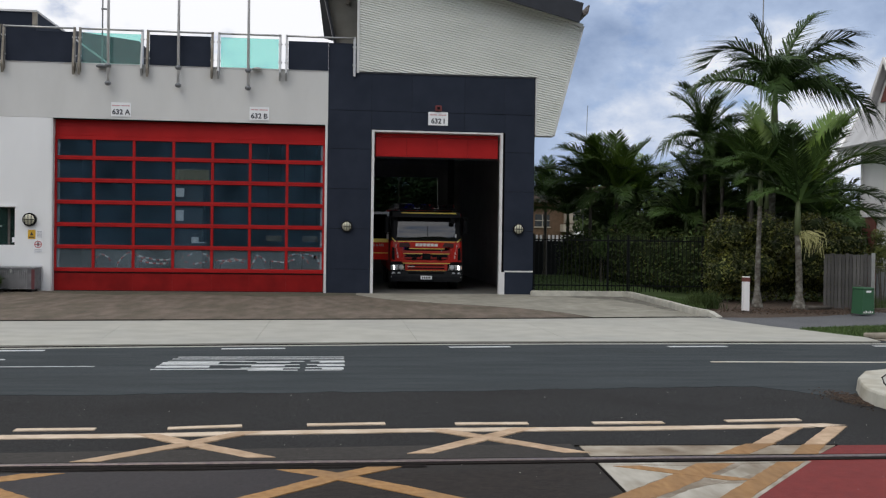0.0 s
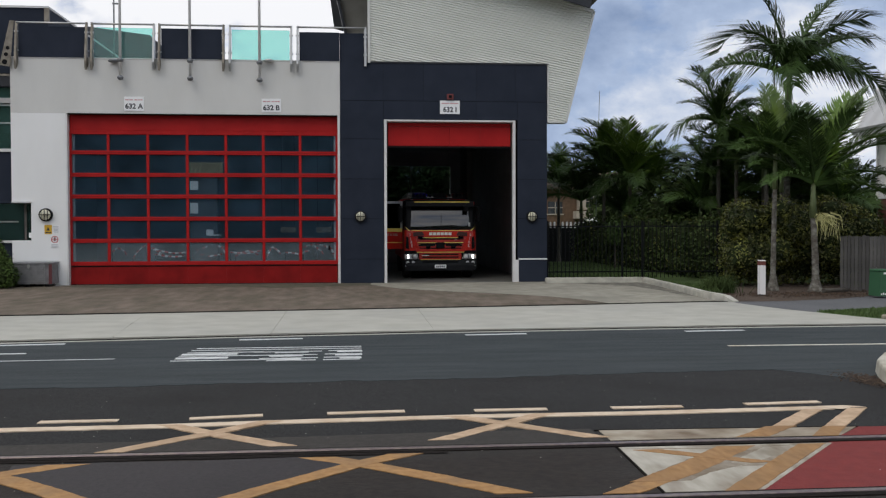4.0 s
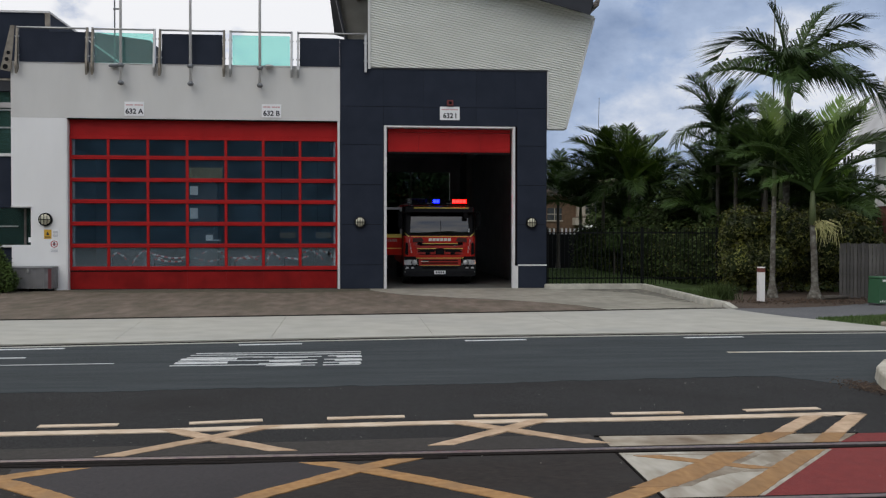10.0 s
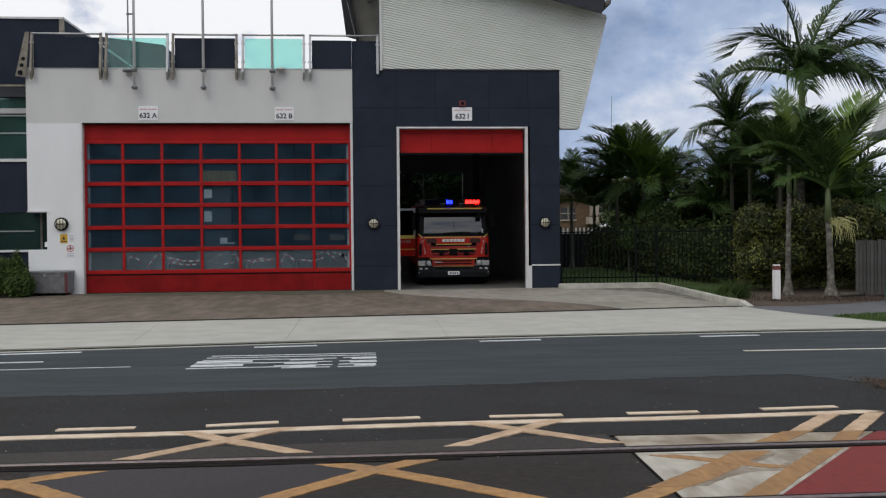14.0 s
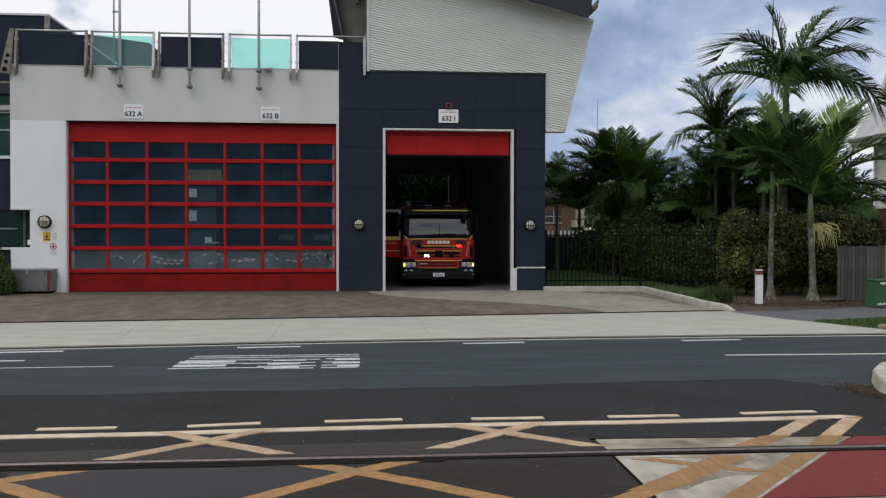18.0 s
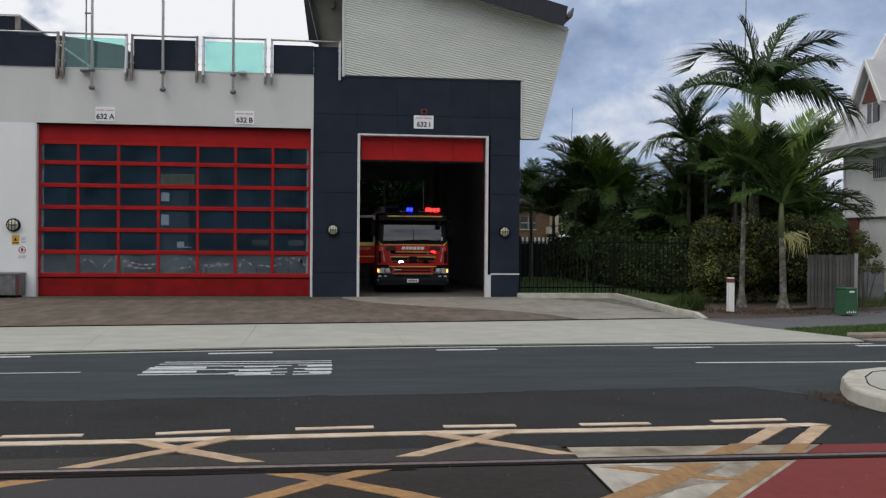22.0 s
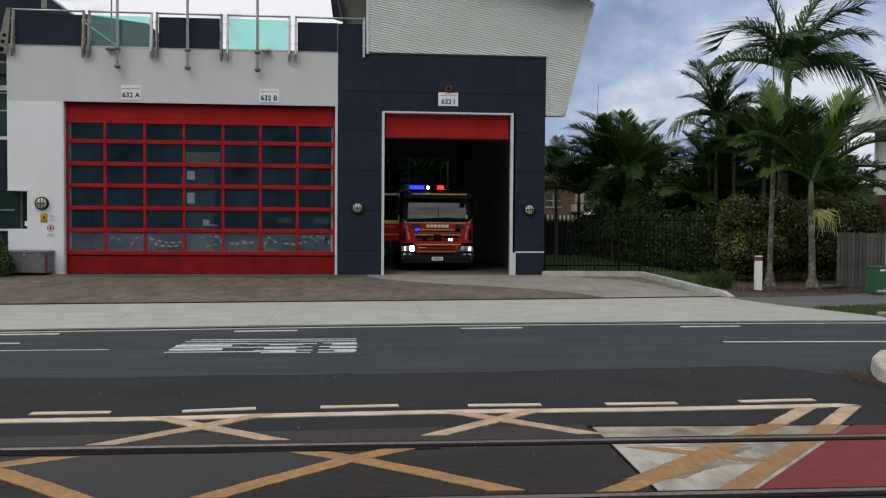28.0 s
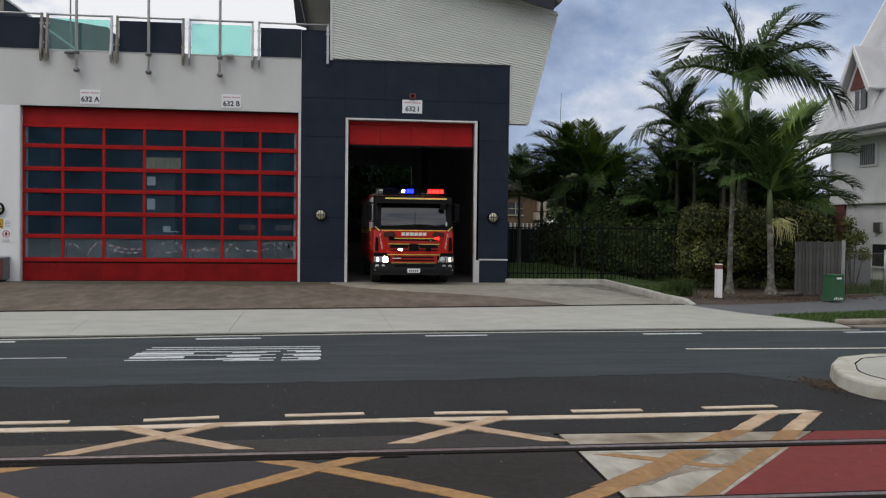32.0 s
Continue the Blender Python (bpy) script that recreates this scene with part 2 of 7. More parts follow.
PANEL_BROWN = material("panel_brown", (0.26, 0.21, 0.145), 0.8, color2=(0.42, 0.37, 0.29), scale=4, detail=9, stain=0.9, stain_scale=2.2, stain_color=(0.11, 0.065, 0.03))
SMEAR = material("tyre_smear", (0.20, 0.155, 0.105), 0.8, color2=(0.33, 0.29, 0.23), scale=9, detail=10, stain=0.7, stain_scale=5.0, stain_color=(0.13, 0.085, 0.045))
RAIL_STEEL = material("rail_steel", (0.20, 0.155, 0.165), 0.4, 0.9, color2=(0.30, 0.25, 0.22), scale=20)
RAIL_SIDE = material("rail_side", (0.010, 0.008, 0.007), 0.9, color2=(0.020, 0.016, 0.014), scale=18, spec=0.1)
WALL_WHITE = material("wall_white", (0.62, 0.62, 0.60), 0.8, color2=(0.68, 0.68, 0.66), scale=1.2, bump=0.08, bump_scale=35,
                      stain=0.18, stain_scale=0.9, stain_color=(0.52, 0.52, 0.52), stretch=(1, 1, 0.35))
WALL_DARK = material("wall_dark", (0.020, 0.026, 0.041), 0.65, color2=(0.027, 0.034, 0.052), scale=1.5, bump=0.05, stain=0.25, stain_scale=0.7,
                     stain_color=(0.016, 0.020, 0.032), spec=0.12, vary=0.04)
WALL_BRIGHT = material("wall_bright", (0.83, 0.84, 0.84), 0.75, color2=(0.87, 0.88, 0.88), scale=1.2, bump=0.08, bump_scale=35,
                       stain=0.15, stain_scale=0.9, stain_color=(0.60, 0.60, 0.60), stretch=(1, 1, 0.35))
FRAME_WHITE = material("frame_white", (0.66, 0.66, 0.66), 0.55, color2=(0.74, 0.74, 0.74), scale=3, stain=0.3, stain_scale=2.0, stain_color=(0.45, 0.43, 0.4))
DOOR_RED = material("door_red", (0.37, 0.013, 0.014), 0.45, color2=(0.43, 0.017, 0.017), scale=2.5, stain=0.3, stain_scale=1.3, stain_color=(0.21, 0.010, 0.010), spec=0.15)
CLAD = material("cladding", (0.63, 0.65, 0.60), 0.5, color2=(0.69, 0.71, 0.66), scale=1.5, stain=0.2, stain_scale=0.6, stain_color=(0.58, 0.59, 0.54), stretch=(0.4, 1, 1))
CLAD_TRIM = material("cladding_trim", (0.58, 0.59, 0.57), 0.5, color2=(0.66, 0.67, 0.65), scale=3)
ROOF_DARK = material("roof_dark", (0.013, 0.015, 0.021), 0.55, color2=(0.020, 0.023, 0.031), scale=4)
GUTTER = material("gutter", (0.06, 0.05, 0.045), 0.6, color2=(0.14, 0.12, 0.11), scale=12)
SOFFIT = material("soffit", (0.42, 0.43, 0.42), 0.8, color2=(0.5, 0.5, 0.49), scale=2)
STEEL = material("steel", (0.42, 0.42, 0.41), 0.35, 0.85, color2=(0.55, 0.55, 0.54), scale=10)
STEEL_WORN = material("steel_worn", (0.17, 0.15, 0.12), 0.5, 0.5, color2=(0.30, 0.27, 0.225), scale=5)
POLE = material("pole_grey", (0.70, 0.70, 0.69), 0.45, color2=(0.77, 0.77, 0.76), scale=5)
POLE_FIT = material("pole_fitting", (0.16, 0.17, 0.18), 0.5, 0.4, color2=(0.24, 0.25, 0.26), scale=12)
GLASS_AQUA = glass("glass_aqua", (0.60, 0.88, 0.84), dust=0.035, dust_color=(0.50, 0.80, 0.76))
GLASS_DARK = glass("glass_dark", (0.70, 0.76, 0.80), 0.02, 1.25, dust=0.055, dust_color=(0.16, 0.31, 0.47))
GLASS_REAR = glass("glass_rear", (0.34, 0.40, 0.43), 0.02, 1.25)
GLASS_FILM = glass("glass_film", (0.82, 0.88, 0.92), 0.06, 1.35, dust=0.15, dust_color=(0.30, 0.38, 0.43))
INTERIOR = material("bay_wall", (0.40, 0.39, 0.39), 0.8, color2=(0.50, 0.49, 0.49), scale=1.5)
BAY_FLOOR = material("bay_floor", (0.105, 0.105, 0.095), 0.6, color2=(0.15, 0.15, 0.14), scale=2.5, stain=0.5, stain_scale=0.8, stain_color=(0.09, 0.09, 0.085))
BLACK = material("black_plastic", (0.005, 0.005, 0.006), 0.4, color2=(0.009, 0.009, 0.010), scale=10, spec=0.10)
SIGN_WHITE = material("sign_white", (0.86, 0.87, 0.88), 0.5, color2=(0.89, 0.90, 0.91), scale=6)
INK = material("ink_dark", (0.02, 0.022, 0.035), 0.6)
INK_FAINT = material("ink_faint", (0.40, 0.41, 0.45), 0.6)
INK_RED = material("ink_red", (0.45, 0.03, 0.035), 0.6)
SIGN_YELLOW = material("sign_yellow", (0.68, 0.40, 0.03), 0.5)
LAMP_GLASS = material("lamp_glass", (0.62, 0.60, 0.45), 0.3, color2=(0.7, 0.68, 0.54), scale=8)


# ---------------------------------------------------------------- building blocks
def zg(y):
    """Height of the forecourt, which falls gently to the street."""
    return max(min(y, 0.0), -10.5) * 0.10 / 10.5


ROAD_Z = -0.12


def add_box(bm, x0, x1, y0, y1, z0, z1, m=None):
    vs = [bm.verts.new((x, y, z)) for z in (z0, z1) for x, y in ((x0, y0), (x1, y0), (x1, y1), (x0, y1))]
    for f in ((3, 2, 1, 0), (4, 5, 6, 7), (0, 1, 5, 4), (1, 2, 6, 5), (2, 3, 7, 6), (3, 0, 4, 7)):
        bm.faces.new([vs[i] for i in f])
    if m is not None:
        for v in vs:
            v.co = m @ v.co
    return vs


def box(x0, x1, y0, y1, z0, z1, bevel=0.0):
    bm = bmesh.new()
    add_box(bm, x0, x1, y0, y1, z0, z1)
    if bevel:
        bmesh.ops.bevel(bm, geom=list(bm.edges), offset=bevel, segments=1, affect="EDGES", profile=0.5)
    return bm


def boxes(rows, bevel=0.0):
    bm = bmesh.new()
    for r in rows:
        add_box(bm, *r)
    if bevel:
        bmesh.ops.bevel(bm, geom=list(bm.edges), offset=bevel, segments=1, affect="EDGES", profile=0.5)
    return bm


def add_tube(bm, a, b, r0, r1=None, n=8, caps=True):
    a, b = Vector(a), Vector(b)
    r1 = r0 if r1 is None else r1
    q = (b - a).to_track_quat("Z", "Y")
    rings = []
    for p, r in ((a, r0), (b, r1)):
        rings.append([bm.verts.new(p + q @ Vector((r * math.cos(2 * math.pi * i / n), r * math.sin(2 * math.pi * i / n), 0))) for i in range(n)])
    for i in range(n):
        f = bm.faces.new((rings[0][i], rings[0][(i + 1) % n], rings[1][(i + 1) % n], rings[1][i]))
        f.smooth = n > 6
    if caps:
        bm.faces.new(rings[0][::-1])
        bm.faces.new(rings[1])


def tube(a, b, r0, r1=None, n=8):
    bm = bmesh.new()
    add_tube(bm, a, b, r0, r1, n)
    return bm


def ball(c, rx, ry, rz, u=12, v=8):
    bm = bmesh.new()
    bmesh.ops.create_uvsphere(bm, u_segments=u, v_segments=v, radius=1.0)
    for vert in bm.verts:
        vert.co = Vector((vert.co.x * rx + c[0], vert.co.y * ry + c[1], vert.co.z * rz + c[2]))
    for f in bm.faces:
        f.smooth = True
    return bm


def prism(points, axis, lo, hi, bevel=0.0):
    """A flat outline pushed along an axis. points are the other two coordinates, in order."""
    bm = bmesh.new()
    def place(p, d):
        return {"x": (d, p[0], p[1]), "y": (p[0], d, p[1]), "z": (p[0], p[1], d)}[axis]
    a = [bm.verts.new(place(p, lo)) for p in points]
    b = [bm.verts.new(place(p, hi)) for p in points]
    n = len(points)
    bm.faces.new(a)
    bm.faces.new(b[::-1])
    for i in range(n):
        bm.faces.new((a[i], b[i], b[(i + 1) % n], a[(i + 1) % n]))
    bmesh.ops.recalc_face_normals(bm, faces=list(bm.faces))
    if bevel:
        bmesh.ops.bevel(bm, geom=list(bm.edges), offset=bevel, segments=2, affect="EDGES", profile=0.5)
    return bm


def mesh_of(name, bm, mat):
    me = bpy.data.meshes.new(name)
    bm.to_mesh(me)
    bm.free()
    me.materials.append(mat)
    return me


def part(name, bm, mat, parent=None, label="", m=None):
    me = bm if isinstance(bm, bpy.types.Mesh) else mesh_of(name, bm, mat)
    ob = new(name, me)
    if parent is not None:
        ob.parent = parent
    if m is not None:
        ob.matrix_basis = m
    if label:
        ob["label"] = label
    return ob


def thing(name, x=0.0, y=0.0, z=0.0, rz=0.0, **tags):
    ob = new(name)
    ob.empty_display_size = 0.2
    ob.matrix_basis = pose(x, y, z, 0, 0, rz)
    return tagged(ob, **tags)


def sheet(name, points, z, mat, label, kind="structure", thick=0.0, category=""):
    """A level or sloping sheet from its outline; z is a number or a function of y."""
    bm = bmesh.new()
    zf = z if callable(z) else (lambda yy: z)
    top = [bm.verts.new((x, y, zf(y))) for x, y in points]
    f = bm.faces.new(top)
    f.normal_update()
    if f.normal.z < 0:
        f.normal_flip()
    if thick:
        r = bmesh.ops.extrude_face_region(bm, geom=[f])
        for v in r["geom"]:
            if isinstance(v, bmesh.types.BMVert):
                v.co.z -= thick
        bmesh.ops.recalc_face_normals(bm, faces=list(bm.faces))
    bmesh.ops.triangulate(bm, faces=[q for q in bm.faces if len(q.verts) > 4])
    ob = new(name, mesh_of(name, bm, mat))
    return tagged(ob, label=label, kind=kind, category=category)


def text_part(name, body, size, mat, parent, m, label="", extrude=0.002, space=1.0):
    cu = bpy.data.curves.new(name, "FONT")
    cu.body, cu.size, cu.align_x, cu.align_y, cu.extrude, cu.offset = body, size, "CENTER", "CENTER", extrude, size * 0.03
    cu.space_character = space
    tmp = bpy.data.objects.new(name + "_curve", cu)
    scene.collection.objects.link(tmp)
    dg = bpy.context.evaluated_depsgraph_get()
    me = bpy.data.meshes.new_from_object(tmp.evaluated_get(dg))
    bpy.data.objects.remove(tmp)
    me.materials.clear()
    me.materials.append(mat)
    return part(name, me, mat, parent, label, m)



# ---------------------------------------------------------------- ground and street
sheet("ground", [(-900, -500), (900, -500), (900, 1500), (-900, 1500)], ROAD_Z - 0.004, ASPHALT, "dark worn asphalt street surface beside the tram track")
LANE_SOUTH = [(-40, -18.4), (-3.2, -17.4), (1.8, -17.2), (5.75, -16.93), (6.1, -17.3), (6.5, -17.9), (7.2, -18.2), (40, -17.0)]
# the seam between the newer lane and the older asphalt is ragged
sr_ = random.Random(19)
SEAM = []
drift_ = 0.0
for (xa, ya), (xb, yb) in zip(LANE_SOUTH[1:3], LANE_SOUTH[2:4]):
    for i in range(70):
        drift_ = 0.6 * drift_ + sr_.uniform(-0.035, 0.035)
        SEAM.append((xa + (xb - xa) * i / 70, ya + (yb - ya) * i / 70 + drift_))
LANE_SOUTH[1:3] = SEAM
APRON_FRONT = [(-40, -16.2), (-4.81, -12.89), (-0.79, -12.47), (2.32, -12.21), (4.51, -12.12), (7.5, -12.03), (10.5, -12.02)]
APRON_BACK = [(9.2, -7.35), (8.33, -7.40), (5.63, -7.75), (2.77, -8.06), (-1.19, -8.42), (-6.31, -8.86), (-40, -11.5)]
sheet("road", LANE_SOUTH + [(40, -10.4), (10.9, -11.7), (10.5, -11.95)] + [(x, y + 0.1) for x, y in APRON_FRONT[:-1][::-1]], ROAD_Z, ASPHALT_LANE,
      "grey-blue asphalt traffic lane with tyre-dulled streaks", thick=0.01)
sheet("track_bed", [(-40, -20.25), (40, -20.45), (40, -26), (-40, -26)], ROAD_Z, TRACK_BED, "dark paved tram track bed between the rails")
sheet("track_edge", [(-40, -20.45), (-2.5, -20.18), (0.1, -20.10), (1.2, -20.05), (2.64, -20.04), (2.64, -20.53), (-40, -20.50)], ROAD_Z + 0.002, TRACK_EDGE, "smoother worn strip beside the tram rail")
sheet("track_patch", [(-2.0, -20.85), (-1.4, -20.82), (-0.6, -20.84), (0.2, -20.80), (0.5, -21.05), (0.05, -21.6), (-0.35, -22.02), (-1.1, -22.02), (-1.5, -21.55), (-1.95, -21.15)], ROAD_Z + 0.004, TRACK_PATCH,
      "smooth grey concrete patch in the track bed")


def between(poly, s):
    """Point at fraction s of x along a polyline."""
    pts = sorted(poly)
    for (xa, ya), (xb, yb) in zip(pts, pts[1:]):
        if xa <= s <= xb:
            return ya + (yb - ya) * (s - xa) / (xb - xa)
    return pts[-1][1] if s > pts[-1][0] else pts[0][1]


# concrete crossover, cast in bays with skewed joints
apron = tagged(new("pavement"), label="pale concrete crossover cast in large bays along the kerb", kind="structure")
SLAB_CUTS = [(-40, -40), (-23, -22.6), (-12.0, -12.4), (-9.2, -9.5), (-6.4, -6.6), (-3.42, -3.82), (-0.9, -0.95), (1.88, 1.85), (4.62, 4.45), (7.3, 7.0)]
for i, (cf, cb) in enumerate(SLAB_CUTS):
    nf, nb = SLAB_CUTS[i + 1] if i + 1 < len(SLAB_CUTS) else (10.5, 9.25)
    front = [(cf + 0.003, between(APRON_FRONT, cf))] + [p for p in APRON_FRONT if cf < p[0] < nf] + [(nf - 0.003, between(APRON_FRONT, nf))]
    back = [(nb - 0.003, between(APRON_BACK, nb))] + [p for p in sorted(APRON_BACK, reverse=True) if cb < p[0] < nb] + [(cb + 0.003, between(APRON_BACK, cb))]
    side = [(10.62, -11.4), (10.36, -10.76), (10.1, -10.1), (9.68, -9.25), (9.32, -7.95)] if i + 1 == len(SLAB_CUTS) else []
    bm = bmesh.new()
    top = [bm.verts.new((x, y, zg(y) + (0.004 if y < -9 else 0))) for x, y in front + side + back]
    f = bm.faces.new(top)
    r = bmesh.ops.extrude_face_region(bm, geom=[f])
    for v in r["geom"]:
        if isinstance(v, bmesh.types.BMVert):
            v.co.z -= 0.12
    bmesh.ops.recalc_face_normals(bm, faces=list(bm.faces))
    bmesh.ops.triangulate(bm, faces=[q for q in bm.faces if len(q.verts) > 4])
    part("slab", bm, CONCRETE, apron)
sheet("gutter_joint", [(x, y - 0.17) for x, y in APRON_FRONT] + [(x, y + 0.0) for x, y in APRON_FRONT[::-1]], -0.118, JOINT, "dark dirt line along the kerb edge")
sheet("gutter_lip", [(x, y - 0.32) for x, y in APRON_FRONT] + [(x, y - 0.18) for x, y in APRON_FRONT[::-1]], -0.117, CONCRETE, "pale worn concrete lip of the gutter")
sheet("forecourt_joint", [(x, y + 0.01) for x, y in sorted(APRON_BACK)] + [(x, y + 0.22) for x, y in sorted(APRON_BACK, reverse=True)], lambda y: zg(y) + 0.004, JOINT, "dark open joint between the crossover and the forecourt")
sheet("forecourt_base", [(-40, -11.6), (-1.19, -8.5), (5.6, -7.8), (9.2, -7.3), (9.25, 0.0), (6.4, 0.0), (6.4, 1.6), (-40, 1.6)], lambda y: zg(y) - 0.02, JOINT, "dark joint filling under the forecourt")
CURVE = [(6.35, -7.55), (5.9, -6.3), (5.2, -5.25), (4.3, -4.45), (3.2, -3.7), (2.4, -3.0), (1.7, -2.35), (1.2, -1.4), (0.75, -0.35)]
sheet("forecourt", [(-40, -11.3)] + [(x, y + 0.10) for x, y in sorted(APRON_BACK) if -40 < x < 6] + [(6.3, -7.58)] + CURVE[1:] + [(0.72, 0.0), (-9.7, 0.0), (-9.7, 1.4), (-40, 1.4)],
      lambda y: zg(y), DRIVE_BROWN, "brown exposed aggregate forecourt with damp stains")
sheet("driveway", [(6.37, -7.55), (8.33, -7.26), (9.02, -7.18), (9.12, -5.9), (9.3, -0.55), (6.42, -0.5), (6.42, 0.0), (0.73, 0.0)] + [(x + 0.012, y + 0.012) for x, y in CURVE[::-1]],
      lambda y: zg(y), DRIVE_CONCRETE, "weathered grey concrete driveway to the single bay")


def strip(name, pts, width, mat, z, label, group="", flat=False):
    """Painted line along a polyline, mitred at the bends."""
    bm = bmesh.new()
    left, right = [], []
    jit = random.Random(int(abs(pts[0][0] * 731 + pts[0][1] * 97)))
    fine = []
    for a, b in zip(pts, pts[1:]):
        a, b = Vector(a), Vector(b)
        n = max(1, min(160, int((b - a).length / 0.07)))
        fine += [tuple(a.lerp(b, i / n)) for i in range(n)]
    pts = fine + [pts[-1]]
    for i, p in enumerate(pts):
        p = Vector(p)
        d = (Vector(pts[min(i + 1, len(pts) - 1)]) - Vector(pts[max(i - 1, 0)])).normalized()
        nrm = Vector((-d.y, d.x)) * width / 2
        if flat:
            nrm = Vector((-math.copysign(width / 2 / max(abs(d.y), 0.4), d.y), 0))
        left.append(bm.verts.new((*(p + nrm * jit.uniform(0.91, 1.05)), z)))
        right.append(bm.verts.new((*(p - nrm * jit.uniform(0.91, 1.05)), z)))
    for i in range(len(pts) - 1):
        bm.faces.new((right[i], right[i + 1], left[i + 1], left[i]))
    rim = left + right[::-1]
    foot = [bm.verts.new((v.co.x, v.co.y, z - 0.012)) for v in rim]
    for i in range(len(rim)):
        j = (i + 1) % len(rim)
        bm.faces.new((rim[j], rim[i], foot[i], foot[j]))
    return tagged(new(name, mesh_of(name, bm, mat)), label=label, kind="structure", group=group)


MARK = ROAD_Z + 0.005


def damp(name, near, far, mat, label, seed):
    """A stain with a ragged outline between two polylines, just over the forecourt."""
    r = random.Random(seed)
    def rough(pts, amp):
        out = []
        for a, b in zip(pts, pts[1:]):
            a, b = Vector(a), Vector(b)
            n = max(2, int((b - a).length / 0.25))
            out += [tuple(a.lerp(b, i / n) + Vector((r.uniform(-0.05, 0.05), r.uniform(-amp, amp)))) for i in range(n)]
        return out + [pts[-1]]
    sheet(name, rough(near, 0.16) + rough(far, 0.01), lambda y: zg(y) + 0.003, mat, label)


DAMP = material("damp_aggregate", (0.062, 0.060, 0.038), 0.9, color2=(0.120, 0.108, 0.074), scale=2.2, detail=10, bump=0.4, bump_scale=120)
DAMP_CONCRETE = material("damp_concrete", (0.065, 0.060, 0.048), 0.85, color2=(0.27, 0.255, 0.205), scale=3.2, detail=10)
damp("damp_band", [(-8.0, -0.75), (-5.6, -1.5), (-3.4, -0.95), (-1.6, -1.7), (0.9, -1.0)], [(0.9, -0.06), (-8.0, -0.06)], DAMP, "damp dark mossy band below the double bay door", 61)
damp("damp_patch", [(7.3, -1.1), (8.0, -1.9), (8.4, -2.0), (8.6, -2.9), (8.75, -4.0), (8.8, -5.6)], [(9.06, -5.6), (9.17, -2.6), (9.22, -0.68), (7.3, -0.62)], DAMP_CONCRETE, "dark damp patch on the driveway beside the kerb", 62)
for a, b in (((-6.9, -13.62), (-3.97, -13.36)), ((-1.33, -13.13), (-0.33, -13.05)), ((2.36, -12.86), (3.4, -12.79)), ((6.18, -12.74), (7.24, -12.69)), ((10.0, -12.62), (11.2, -12.55))):
    strip("lane_dash", [a, b], 0.11, PAINT_WHITE, MARK, "short white painted edge dash on the lane", "lane edge dashes")
strip("lane_line", [(-6.5, -15.25), (-2.76, -15.12)], 0.032, PAINT_WHITE, MARK, "thin worn white lane line")
strip("lane_line", [(-6.5, -14.5), (-4.18, -14.42)], 0.08, PAINT_WHITE, MARK, "thin worn white lane line")
strip("lane_line", [(6.14, -14.68), (8.9, -14.74), (30, -14.6)], 0.075, PAINT_THIN, MARK, "pale yellow lane line")
for a, b in (((-2.35, -19.26), (-1.64, -19.25)), ((-0.99, -19.24), (-0.32, -19.15)), ((0.29, -19.13), (1.04, -19.09)),
             ((1.72, -19.13), (2.44, -19.13)), ((3.09, -19.14), (3.81, -19.14)), ((4.48, -19.09), (5.28, -19.05))):
    strip("guide_dash", [a, b], 0.10, PAINT_CREAM, MARK, "short cream painted dash beside the box line", "cream dashes along the box")
strip("box_line", [(-9, -19.75), (-2.37, -19.57), (-1.16, -19.55), (-0.17, -19.48), (1.57, -19.41), (3.29, -19.42), (5.03, -19.36), (5.42, -19.34)], 0.155, PAINT_CREAM, MARK,
      "yellow-cream boundary line of the keep-clear box")
YEL = [([(-1.12, -19.51), (-0.69, -19.89), (-0.02, -20.43)], 0.15), ([(-0.22, -19.43), (-0.69, -19.90), (-1.385, -20.51)], 0.15),
       ([(1.50, -19.39), (1.93, -19.76), (2.62, -20.38)], 0.15), ([(2.36, -19.36), (1.93, -19.76), (1.285, -20.35)], 0.15),
       ([(0.27, -20.83), (0.61, -21.05), (1.10, -21.44), (1.65, -21.93)], 0.165), ([(0.965, -20.785), (0.61, -21.05), (-0.07, -21.70), (-0.32, -21.96)], 0.165),
       ([(-1.58, -20.86), (-1.965, -21.09), (-2.9, -21.9)], 0.165), ([(-2.9, -20.84), (-2.12, -21.13), (-1.87, -21.27), (-1.54, -21.55), (-1.1, -21.96)], 0.165)]
YEL += [([(5.49, -19.40), (4.84, -20.17)], 0.16), ([(5.03, -19.42), (4.38, -20.12)], 0.155)]
for k, (pts, wdt) in enumerate(YEL):
    strip("hatch_stripe", pts, wdt, PAINT_MID if 3 < k < 8 else PAINT_YELLOW, MARK + 0.001 + 0.001 * (k % 2), "yellow diagonal stripe of the keep-clear box", "keep-clear hatching", True)
# grime swept along the stripes that cross the panel
SMEARS = [([(3.70, -20.80), (3.22, -21.28), (2.72, -21.74)], 0.30), ([(3.45, -21.30), (3.0, -21.55)], 0.14), ([(2.85, -20.80), (3.5, -20.86), (4.1, -20.80)], 0.10), ([(3.95, -21.12), (3.55, -21.40)], 0.12)]
